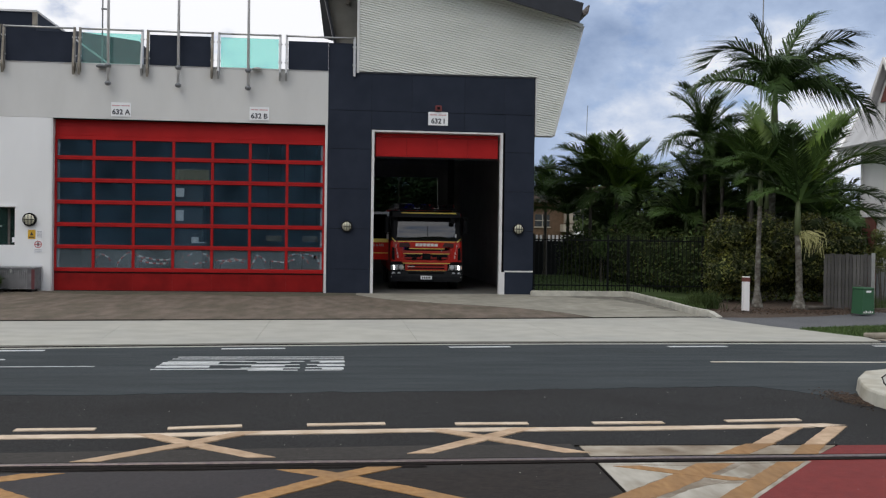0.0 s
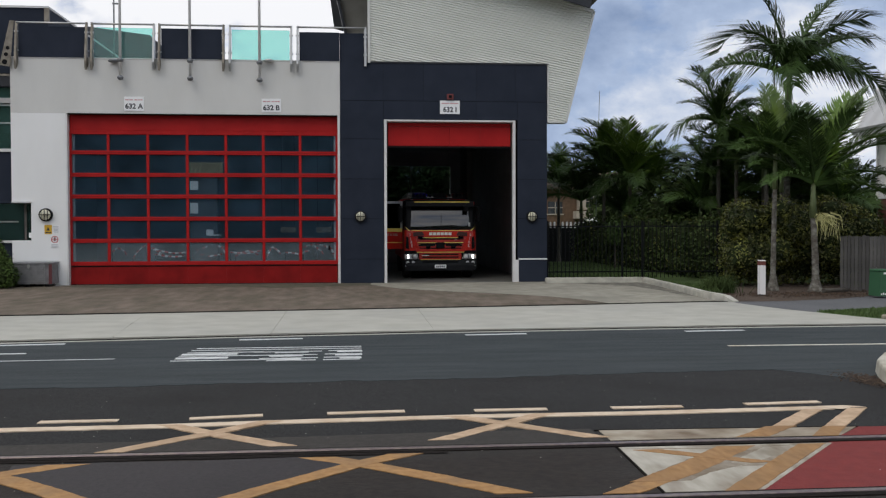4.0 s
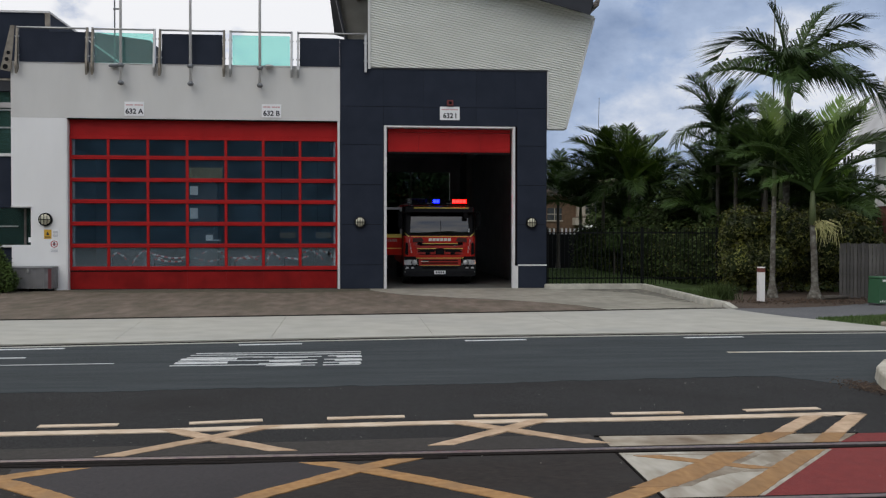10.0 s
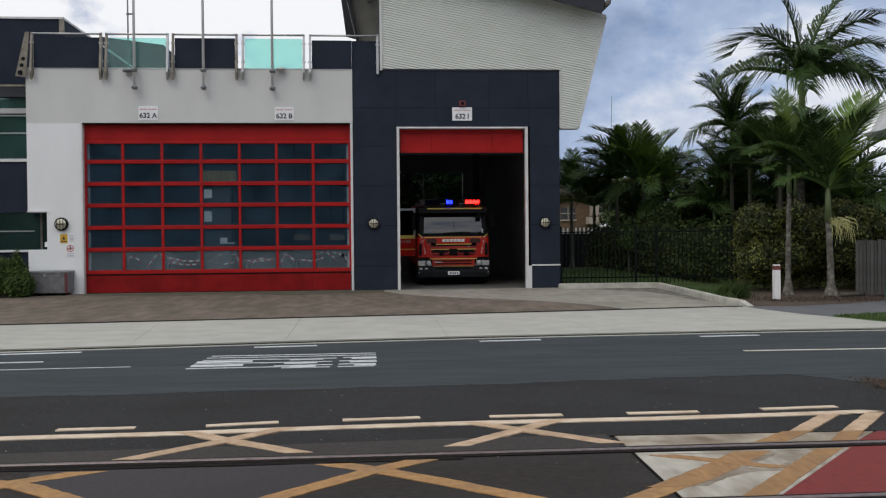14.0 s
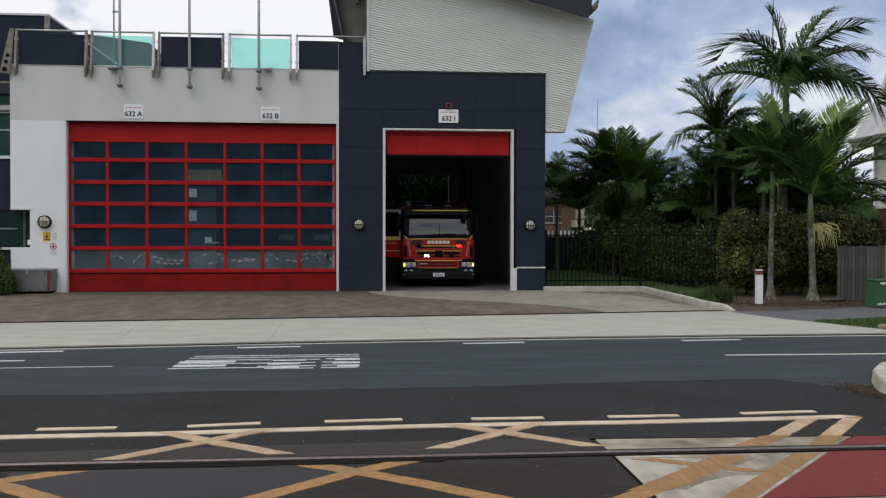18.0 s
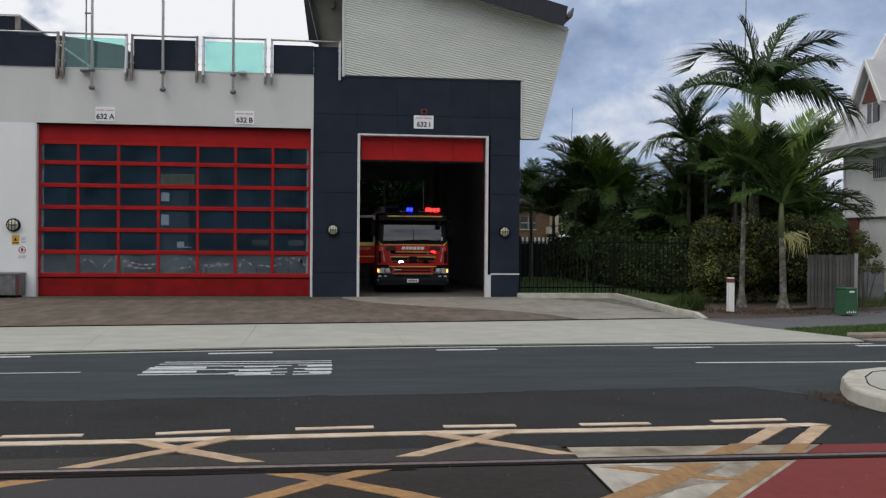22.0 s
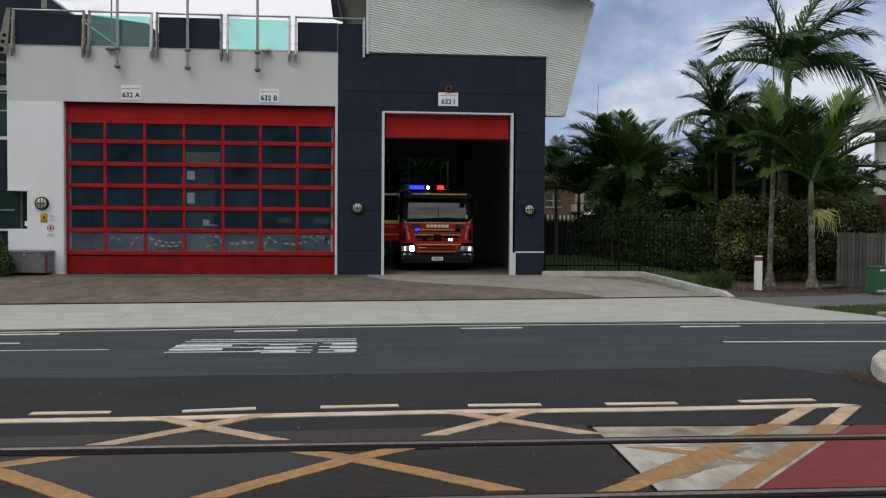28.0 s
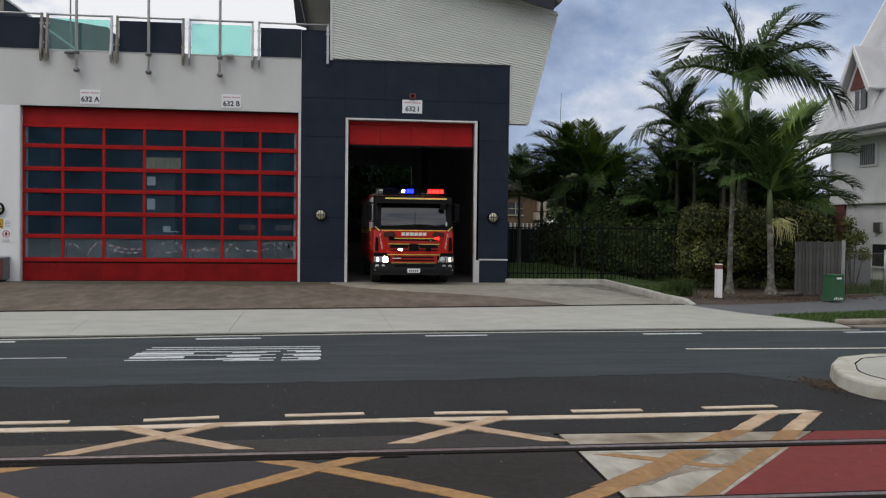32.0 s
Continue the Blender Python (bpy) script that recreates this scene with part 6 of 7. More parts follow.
# right-hand road kerb
KERB_OLD = material("kerb_old", (0.20, 0.17, 0.13), 0.9, color2=(0.33, 0.29, 0.23), scale=5, bump=0.3, stain=0.5, stain_scale=1.5)
rk = thing("street_kerb", 11, -10.8, ROAD_Z, label="concrete street kerb beside the grass verge", category="kerb")
for k in range(6):
    a, b = Vector((10.66 + k * 2.4, -11.42 + k * 0.32, 0)), Vector((10.66 + (k + 1) * 2.4 - 0.01, -11.42 + (k + 1) * 0.32, 0))
    ang = math.degrees(math.atan2(0.32, 2.4))
    part("kerb_length", box(0, 2.41, -0.1, 0.22, 0.0, 0.10, 0.025), KERB_OLD, rk, m=pose(a.x - 11, a.y + 10.8, 0, 0, 0, ang))
    part("gutter", box(0, 2.41, -0.5, -0.1, 0.0, 0.012), KERB_OLD, rk, m=pose(a.x - 11, a.y + 10.8, 0, 0, 0, ang))

# median island nose
isl = thing("median_island", 7.66, -17.85, ROAD_Z, label="rounded concrete median island with a pale kerb", category="traffic island")
NOSE = [(-0.95, 0.12), (-1.06, -0.15), (-1.12, -0.5), (-1.10, -0.85), (-0.92, -1.15), (-0.5, -1.35), (6.0, -1.1), (20, -0.6), (20, 2.6), (6.0, 1.7), (0.3, 1.42), (-0.3, 1.15), (-0.7, 0.62)]
bm = bmesh.new()
def loop(scale, z):
    cx, cy = 2.0, 0.1
    return [bm.verts.new((x + (cx - x) * scale * 0.5 if x < 3 else x, cy + (y - cy) * (1 - scale), z)) for x, y in NOSE]
rings = [loop(0.0, 0.0), loop(0.012, 0.135), loop(0.022, 0.158), loop(0.04, 0.165), loop(0.20, 0.165)]
for ra, rb in zip(rings, rings[1:]):
    for i in range(len(NOSE)):
        bm.faces.new((ra[i], rb[i], rb[(i + 1) % len(NOSE)], ra[(i + 1) % len(NOSE)]))
bmesh.ops.recalc_face_normals(bm, faces=list(bm.faces))
part("kerb", bm, material("island_kerb", (0.46, 0.44, 0.37), 0.9, color2=(0.56, 0.54, 0.46), scale=6, bump=0.2, stain=0.6, stain_scale=2.5, stain_color=(0.30, 0.25, 0.16)), isl, "pale cream concrete kerb")
bm = bmesh.new()
cx, cy = 2.0, 0.1
bm.faces.new([bm.verts.new((x + (cx - x) * 0.105 if x < 3 else x, cy + (y - cy) * 0.79, 0.167)) for x, y in NOSE])
bmesh.ops.recalc_face_normals(bm, faces=list(bm.faces))
bmesh.ops.triangulate(bm, faces=list(bm.faces))
part("infill", bm, CONCRETE, isl)
bm = bmesh.new()
ia = [(x + (cx - x) * 0.10 if x < 3 else x, cy + (y - cy) * 0.80) for x, y in NOSE]
for (xa, ya), (xb, yb) in zip(ia, ia[1:]):
    add_tube(bm, (xa, ya, 0.166), (xb, yb, 0.166), 0.007, n=5)
part("joint", bm, JOINT, isl)
chips("leaf_litter", 1500, 6.56, -17.86, 0.12, 0.26, ROAD_Z, "brown leaf litter swept against the island", 22, 0.45)

# ---- plants
def frond_mesh(name, length, droop, leaf, pairs, mat, seed, hang=0.5, fold=0.35):
    """One pinnate frond along +x from the origin: a bent midrib with paired leaflets."""
    r = random.Random(seed)
    vs, fs = [], []
    pts = []
    x = z = 0.0
    ang = 0.0
    steps = 12
    for i in range(steps + 1):
        pts.append(Vector((x, 0, z)))
        ang -= droop / steps * (0.35 + 1.5 * i / steps)
        x += math.cos(ang) * length / steps
        z += math.sin(ang) * length / steps
    def at(s):
        k = min(int(s * steps), steps - 1)
        u = s * steps - k
        return pts[k].lerp(pts[k + 1], u), (pts[k + 1] - pts[k]).normalized()
    for i in range(steps):
        w0, w1 = 0.030 * (1 - i / steps) + 0.006, 0.030 * (1 - (i + 1) / steps) + 0.006
        b = len(vs)
        p, q = pts[i], pts[i + 1]
        vs += [(p.x, -w0, p.z), (p.x, w0, p.z), (p.x, 0, p.z - w0 * 1.5), (q.x, -w1, q.z), (q.x, w1, q.z), (q.x, 0, q.z - w1 * 1.5)]
        fs += [(b, b + 3, b + 4, b + 1), (b + 1, b + 4, b + 5, b + 2), (b + 2, b + 5, b + 3, b)]
    for k in range(pairs):
        s = 0.13 + 0.86 * (k + r.uniform(-0.3, 0.3)) / pairs
        s = min(max(s, 0.1), 0.99)
        p, d = at(s)
        ln = leaf * (0.55 + 0.75 * math.sin(math.pi * min(0.06 + s * 0.95, 1.0)) ** 0.8) * r.uniform(0.82, 1.12)
        up = Vector((-d.z, 0, d.x))
        for side in (-1, 1):
            if r.random() < 0.05:
                continue
            fwd = 0.55 + 0.5 * s + r.uniform(-0.12, 0.12)
            out = (Vector((0, side, 0)) + d * fwd + up * r.uniform(0.05, fold)).normalized()
            mid = p + out * ln * 0.55
            tip = p + out * ln * 0.94 + Vector((0, 0, -1)) * ln * hang * r.uniform(0.5, 1.3)
            w = 0.0068 + 0.004 * r.random()
            ww = d.cross(out).cross(out).normalized() * w
            b = len(vs)
            vs += [tuple(p - ww * 0.5), tuple(p + ww * 0.5), tuple(mid - ww), tuple(mid + ww), tuple(tip)]
            fs += [(b, b + 1, b + 3, b + 2), (b + 2, b + 3, b + 4)]
    me = bpy.data.meshes.new(name)
    me.from_pydata(vs, [], fs)
    me.materials.append(mat)
    return me


FR = [frond_mesh("frond", 1.0, dr, 0.30, 66, FROND, 40 + i, hang, fold) for i, (dr, hang, fold) in enumerate(((0.95, 0.65, 0.45), (1.25, 0.85, 0.35), (0.65, 0.5, 0.5), (1.5, 0.95, 0.3)))]
FR_L = [frond_mesh("frond", 1.0, dr, 0.27, 62, FROND_LIGHT, 60 + i, hang, 0.5) for i, (dr, hang) in enumerate(((0.55, 0.12), (0.95, 0.3)))]
FR_HOOK = [frond_mesh("frond", 1.0, 2.3, 0.30, 66, FROND, 71, 0.8, 0.35)]
FR_STIFF = [frond_mesh("frond", 1.0, dr, 0.25, 60, FROND, 80 + i, hang, 0.55) for i, (dr, hang) in enumerate(((0.5, 0.18), (1.0, 0.32)))]
SWAY = []


def palm(x, y, base, height, crown_r, seed, trunk_r=0.11, fronds=15, light=0.25, lean=(0, 0), shaft=0.7, label="", flower=0, sway=0.0, bark=None, spear=True, low=18, high=86, crown_plan=None):
    """A palm: ringed tapering trunk, green crownshaft, arching fronds and sometimes a flower stalk. height is to the crown."""
    r = random.Random(seed)
    p = thing("palm_tree", x, y, base, label=label or "slender palm with a grey ringed trunk and arching dark fronds", category="palm", group="palms in the garden")
    top = Vector((lean[0], lean[1], height - shaft))
    bm = bmesh.new()
    n, segs = 12, 18
    prev = None
    for i in range(segs + 1):
        s = i / segs
        c = Vector((lean[0] * s * s, lean[1] * s * s, (height - shaft) * s))
        rad = trunk_r * (1.80 - 1.0 * min(s * 6, 1) ** 0.8) if s < 0.17 else trunk_r * (0.82 - 0.22 * s)
        rad *= 1.0 + (0.05 if i % 2 else -0.02)
        ring = [bm.verts.new((c.x + rad * math.cos(2 * math.pi * k / n), c.y + rad * math.sin(2 * math.pi * k / n), c.z)) for k in range(n)]
        if prev:
            for k in range(n):
                f = bm.faces.new((prev[k], prev[(k + 1) % n], ring[(k + 1) % n], ring[k]))
                f.smooth = True
        prev = ring
    part("trunk", bm, bark or BARK, p)
    crown = Vector((lean[0], lean[1], height))
    part("crownshaft", tube(top, crown, trunk_r * 0.85, trunk_r * 0.42, 12), SHAFT, p)
    plan = []
    for k in range(0 if crown_plan else fronds):
        age = k / (fronds - 1)
        plan.append((k * 137.5 + r.uniform(-14, 14), high + (low - high) * age ** 0.9 + r.uniform(-8, 8), crown_r * r.uniform(0.88, 1.1) * (0.85 if age < light else 1.0),
                     r.choice(FR_L if age < light else FR_STIFF)))
    for az, el, sc, kind in crown_plan or ():
        plan.append((az + r.uniform(-4, 4), el + r.uniform(-3, 3), sc * r.uniform(0.96, 1.04), (FR + FR_L + FR_HOOK + FR_STIFF)[kind]))
    for az, el, sc, me in plan:
        m = pose(*crown, 0, 0, az) @ pose(0, 0, 0, 0, -el, 0) @ pose(0, 0, 0, r.uniform(-25, 25), 0, 0)
        ob = part("frond", me, None, p)
        ob.matrix_basis = m @ Matrix.Diagonal((sc, sc, sc, 1))
        if sway:
            SWAY.append((ob, m, sc, sway, r.uniform(0, 6.28), r.uniform(2.6, 4.2)))
    if spear:
        part("spear", tube(crown, crown + Vector((0.03, 0.02, crown_r * 0.62)), 0.03, 0.006, 6), FROND_LIGHT, p)
    if flower:
        for q in range(flower):
            bm = bmesh.new()
            a = -0.35 + 2.6 * q
            o = top + Vector((0, 0, -0.05))
            for k in range(44):
                az = a + r.gauss(0, 0.55)
                l1, l2 = r.uniform(0.08, 0.55), r.uniform(0.2, 0.62)
                hor = Vector((math.cos(az), math.sin(az), 0))
                m1 = o + hor * (0.10 + l1 * 0.6) + Vector((0, 0, r.uniform(-0.05, 0.22)))
                m2 = m1 + hor * l1 * 0.5 + Vector((0, 0, -l2 * 0.35))
                m3 = m2 + hor * r.uniform(-0.06, 0.08) + Vector((r.uniform(-0.05, 0.05), 0, -l2 * 0.65))
                add_tube(bm, m1, m2, 0.008, 0.007, 4, False)
                add_tube(bm, m2, m3, 0.007, 0.004, 4, False)
                if k % 4 == 0:
                    add_tube(bm, o, m1, 0.013, 0.008, 4, False)
            part("flower_stalk", bm, FLOWER, p, "drooping pale yellow flower strands")
    return p


# crowns of the palms that stand out: heading, rise, length and kind of every frond
TALL = [(8, 62, 3.0, 0), (352, 46, 3.0, 0), (350, 18, 3.3, 1), (178, 76, 2.9, 6), (184, 22, 3.1, 0), (180, 87, 2.5, 7), (340, 76, 2.7, 2), (60, 55, 2.4, 0), (110, 60, 2.2, 0), (250, 52, 2.1, 3),
        (290, 44, 2.2, 3), (230, 30, 1.9, 6), (150, 62, 2.0, 3), (15, 30, 2.8, 0), (320, 30, 2.2, 3)]
SECOND = [(176, 84, 2.0, 8), (170, 80, 1.9, 7), (20, 76, 1.9, 7), (150, 74, 2.0, 8), (340, 78, 1.8, 4), (10, 40, 1.8, 8), (186, 14, 1.8, 1), (215, 46, 1.6, 8), (260, 60, 1.6, 7), (300, 40, 1.7, 8), (330, 18, 1.7, 8),
          (20, 55, 1.7, 7), (80, 50, 1.7, 8), (130, 50, 1.7, 8), (200, -20, 1.4, 8), (250, -10, 1.4, 8), (300, -25, 1.4, 8), (350, -15, 1.5, 8)]
SLIM = [(100, 88, 1.9, 4), (95, 85, 1.7, 4), (185, 58, 1.6, 8), (-8, 56, 1.7, 8), (230, 60, 1.4, 7), (300, 56, 1.4, 7), (140, 64, 1.7, 7), (40, 66, 1.7, 7), (200, 34, 1.2, 8), (340, 32, 1.3, 8), (210, 10, 1.1, 8), (330, 8, 1.1, 8)]
FAN = [(8, 80, 2.7, 4), (0, 66, 2.8, 4), (354, 74, 2.7, 4), (20, 68, 2.7, 4), (5, 57, 2.7, 5), (170, 80, 2.4, 7), (352, 46, 2.5, 8), (358, 26, 2.4, 8), (348, 8, 2.2, 8), (190, 58, 2.0, 8), (230, 64, 2.0, 7), (300, 66, 2.1, 7), (160, 44, 1.9, 8), (90, 76, 2.4, 7), (60, 60, 2.2, 7), (200, 24, 1.8, 8)]
REAR = [(178, 62, 2.9, 5), (172, 44, 2.6, 8), (176, 74, 2.8, 8), (100, 84, 2.3, 4), (20, 80, 2.4, 5), (250, 82, 2.3, 4), (0, 70, 2.4, 4), (20, 62, 2.4, 5), (5, 48, 2.3, 8), (186, 28, 2.4, 8), (230, 56, 2.2, 5), (270, 62, 2.1, 4),
        (310, 46, 2.2, 5), (345, 30, 2.1, 8), (200, 74, 2.4, 5), (120, 60, 2.2, 7), (60, 64, 2.2, 7), (210, 0, 2.0, 8), (260, 10, 1.9, 8), (320, -5, 2.0, 8)]
palm(14.15, 0.0, -0.03, 6.65, 2.95, 101, 0.15, lean=(0.05, 0), shaft=1.3, label="tall palm with wide arching feathered fronds above the garden", sway=2.6, crown_plan=TALL, spear=False)
palm(12.72, 2.0, -0.03, 5.35, 2.0, 134, 0.10, shaft=0.8, label="palm with upright hooked fronds over a slim trunk", sway=2.2, crown_plan=SECOND, bark=BARK_DARK)
palm(11.66, -4.4, -0.03, 3.72, 1.65, 112, 0.092, lean=(0.04, 0.0), shaft=1.0, label="slim palm with a pale mottled trunk beside the bollard", sway=2.2, crown_plan=SLIM, spear=False)
palm(12.62, -4.85, -0.03, 2.9, 2.45, 123, 0.118, lean=(-0.08, 0.0), shaft=0.95, label="palm with a green crownshaft and hanging yellow flower strands", flower=1, sway=2.2, crown_plan=FAN)
palm(10.85, 6.0, -0.03, 3.7, 2.2, 167, 0.10, shaft=0.5, sway=2.0, crown_plan=REAR, bark=BARK_DARK, label="clumping palm with upright green canes and fronds")
palm(11.75, 6.4, -0.03, 3.1, 2.1, 189, 0.10, shaft=0.5, sway=2.0, crown_plan=[(180 - a, e, 0.85 * l, k) for a, e, l, k in REAR], bark=BARK_DARK, label="clumping palm with upright green canes and fronds")
palm(10.0, 6.6, -0.03, 3.9, 2.2, 178, 0.10, 15, 0.5, shaft=0.5, bark=BARK_DARK)
for x_, y_, h_, r_, seed_, light_ in ((12.75, 2.7, 3.6, 1.7, 323, 0.1), (13.05, 1.3, 4.2, 1.7, 334, 0.1), (12.55, 3.2, 2.6, 1.5, 345, 0.1), (13.35, -0.3, 3.7, 2.0, 301, 0.2), (13.9, 1.1, 3.9, 2.0, 312, 0.2), (13.7, -0.6, 3.4, 1.8, 145, 0.3), (9.3, 11.5, 3.6, 2.2, 201, 0.3), (14.2, 5.0, 3.3, 2.0, 212, 0.2),
                                      (15.5, -0.8, 2.5, 1.8, 156, 0.2), (15.9, 1.4, 3.0, 1.8, 367, 0.2), (9.45, 8.0, 2.9, 2.2, 378, 0.2), (16.3, 2.5, 2.4, 1.8, 223, 0.2), (13.3, 3.9, 2.2, 1.8, 256, 0.2), (15.4, 3.6, 3.2, 2.0, 267, 0.2), (14.8, 1.2, 2.8, 1.9, 278, 0.2), (11.4, 8.4, 2.3, 1.9, 290, 0.3),
                                      (12.9, 3.6, 2.0, 1.6, 234, 0.3), (13.7, 3.2, 2.5, 1.8, 245, 0.2)):
    palm(x_, y_, -0.03, h_, r_, seed_, 0.10, 16, light_, shaft=0.6, bark=BARK_DARK, sway=2.0 if y_ < 0 else 0.0)


def leaf_cloud(name, lumps, n, size, mat, seed, parent, depth=0.35, core=True, core_mat=None):
    """Leaves scattered through the outer part of overlapping lumps (x, y, z, rx, ry, rz), with a solid dark core
    standing in for the shade inside.
    """
    r = np.random.RandomState(seed)
    wts = np.array([l[3] * l[4] + l[3] * l[5] + l[4] * l[5] for l in lumps])
    pick = r.choice(len(lumps), n, p=wts / wts.sum())
    L = np.array(lumps)[pick]
    d = r.normal(size=(n, 3))
    d /= np.linalg.norm(d, axis=1)[:, None]
    rad = 1 - depth * r.random((n, 1)) ** 1.6 + 0.10 * r.normal(size=(n, 1)) * (r.random((n, 1)) < 0.35)
    c = L[:, :3] + d * L[:, 3:] * rad
    keep = c[:, 2] > 0.02
    c, d = c[keep], d[keep]
    n = len(c)
    nrm = d + 0.75 * r.normal(size=(n, 3))
    nrm[:, 2] += 0.5
    nrm /= np.linalg.norm(nrm, axis=1)[:, None]
    t = np.cross(nrm, r.normal(size=(n, 3)))
    t /= np.linalg.norm(t, axis=1)[:, None]
    u = np.cross(nrm, t)
    s = size * r.uniform(0.6, 1.3, (n, 1))
    v = np.stack([c - t * s, c - u * s * 0.45 + nrm * s * 0.12, c + t * s, c + u * s * 0.45 + nrm * s * 0.12], 1).reshape(-1, 3)
    f = np.arange(4 * n).reshape(-1, 4)
    me = bpy.data.meshes.new(name)
    me.from_pydata(v.tolist(), [], f.tolist())
    me.materials.append(mat)
    ob = part(name, me, mat, parent)
    ob["kind"] = "stuff"
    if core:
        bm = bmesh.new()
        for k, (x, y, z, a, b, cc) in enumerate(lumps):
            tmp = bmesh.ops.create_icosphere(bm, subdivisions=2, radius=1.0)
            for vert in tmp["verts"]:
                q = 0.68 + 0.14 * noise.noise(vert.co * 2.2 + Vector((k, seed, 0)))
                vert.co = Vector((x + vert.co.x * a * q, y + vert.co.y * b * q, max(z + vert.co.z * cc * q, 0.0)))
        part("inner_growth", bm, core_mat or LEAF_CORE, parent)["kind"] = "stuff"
    return ob


hedge = thing("hedge", 13.0, -2.6, -0.03, label="dense clipped hedge with yellow-green leaves", category="hedge")
def hedge_top(x):
    """Height of the hedge along its run: rounded at the street end, falling at the yard end."""
    return 2.6 - 0.9 * max(0.0, (-1.4 - x) / 0.9) ** 2 - 0.9 * max(0.0, (x - 1.5) / 0.9) ** 1.5


hr_ = random.Random(77)
hl_ = []
for k in range(46):
    hx = hr_.uniform(-1.62, 2.15)
    hz = hr_.uniform(0.36, 0.95) * (hedge_top(hx) - 0.25)
    rad = hr_.uniform(0.36, 0.62)
    hl_.append((hx, hr_.uniform(-0.45, 0.15) + 0.25 * abs(hz - 1.2), min(hz, hedge_top(hx) - rad * 0.8), rad, rad, rad * hr_.uniform(0.8, 1.0)))
for k in range(9):
    hx = -1.4 + 0.43 * k
    hl_.append((hx, 0.5, 1.1, 0.6, 0.5, 1.25))
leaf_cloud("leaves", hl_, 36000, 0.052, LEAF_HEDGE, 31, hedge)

shrubs = thing("fence_shrubs", 11.5, 7.0, -0.03, label="dark shrubs growing along the inside of the fence", category="shrub")
sl = []
for k in range(-2, 16):
    sx = -1.55 + k * 0.22
    yy = max(-0.5 - 0.54 * k, -5.7)
    sl.append((sx, yy + rng.uniform(-0.2, 0.3), rng.uniform(1.1, 1.4), 0.65, 0.7, rng.uniform(0.95, 1.2)))
    sl.append((sx, yy - 0.1, 0.5, 0.55, 0.7, 0.6))
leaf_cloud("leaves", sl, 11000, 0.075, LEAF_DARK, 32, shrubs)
# brighter second set of leaves paints the sunlit specks on the shrubs
leaf_cloud("lit_leaves", sl, 4500, 0.05, LEAF_HEDGE, 39, shrubs, core=False)
bright = thing("bright_shrub", 11.1, 4.6, -0.03, label="bright green shrub rising over the dark ones", category="shrub")
leaf_cloud("leaves", [(0.0, 0, 1.75, 0.55, 0.35, 0.35), (0.5, 0.1, 1.6, 0.4, 0.35, 0.35), (-1.2, 0.0, 1.55, 0.35, 0.3, 0.45)], 1500, 0.08, LEAF_BRIGHT, 33, bright, core=False, depth=0.8)
for x, hgt in ((0.0, 1.7), (0.48, 1.6), (-1.2, 1.5)):
    part("stem", tube((x, 0.03, 0), (x, 0.05, hgt), 0.03, 0.015, 6), BARK_DARK, bright)
thicket = thing("garden_thicket", 14.0, 5.0, -0.03, label="dense dark thicket filling the garden behind the palms", category="thicket")
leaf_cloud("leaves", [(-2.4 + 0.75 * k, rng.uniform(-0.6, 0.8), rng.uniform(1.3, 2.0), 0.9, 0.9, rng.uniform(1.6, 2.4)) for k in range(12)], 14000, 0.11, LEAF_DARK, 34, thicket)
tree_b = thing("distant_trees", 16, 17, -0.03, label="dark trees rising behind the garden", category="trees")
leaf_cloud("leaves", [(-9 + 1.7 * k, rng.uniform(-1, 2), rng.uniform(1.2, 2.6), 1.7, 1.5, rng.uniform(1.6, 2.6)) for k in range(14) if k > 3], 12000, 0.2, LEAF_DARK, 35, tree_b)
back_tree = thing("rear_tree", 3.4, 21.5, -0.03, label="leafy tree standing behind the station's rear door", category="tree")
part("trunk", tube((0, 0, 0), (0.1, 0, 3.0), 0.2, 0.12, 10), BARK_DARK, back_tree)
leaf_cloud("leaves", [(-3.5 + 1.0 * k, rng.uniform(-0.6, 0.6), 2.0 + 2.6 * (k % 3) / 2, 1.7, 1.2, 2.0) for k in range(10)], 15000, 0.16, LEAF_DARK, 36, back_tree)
bush = thing("corner_bush", -9.95, -0.95, -0.01, label="green leafy bush at the corner of the forecourt", category="bush")
leaf_cloud("leaves", [(0.35, 0, 0.35, 0.45, 0.5, 0.42), (-0.1, 0.1, 0.5, 0.5, 0.5, 0.5), (-0.5, 0, 0.4, 0.5, 0.5, 0.5), (0.1, 0.3, 0.75, 0.4, 0.4, 0.4), (-0.2, 0.1, 0.9, 0.35, 0.35, 0.3), (0.28, 0.1, 1.05, 0.12, 0.12, 0.4), (0.55, -0.05, 0.55, 0.14, 0.2, 0.3)], 8500, 0.04, LEAF_BUSH, 37, bush)
side_bush = thing("yard_bush", 16.4, -3.3, -0.03, label="pale green bush with open twigs behind the fence", category="bush")
YARD_LUMPS = [(-0.56, 0.1, 1.98, 0.24, 0.22, 0.22), (-0.30, 0.1, 1.60, 0.34, 0.3, 0.26), (-0.62, 0.1, 1.50, 0.30, 0.3, 0.26), (-0.06, 0.1, 1.08, 0.26, 0.24, 0.2), (-0.50, 0.15, 1.12, 0.26, 0.24, 0.22)]
leaf_cloud("leaves", YARD_LUMPS, 2600, 0.042, material("yard_leaf", (0.060, 0.080, 0.022), 0.45, color2=(0.170, 0.190, 0.050), scale=3.0, vary=0.5, island=True, spec=0.25), 38, side_bush, core=False, depth=0.9)
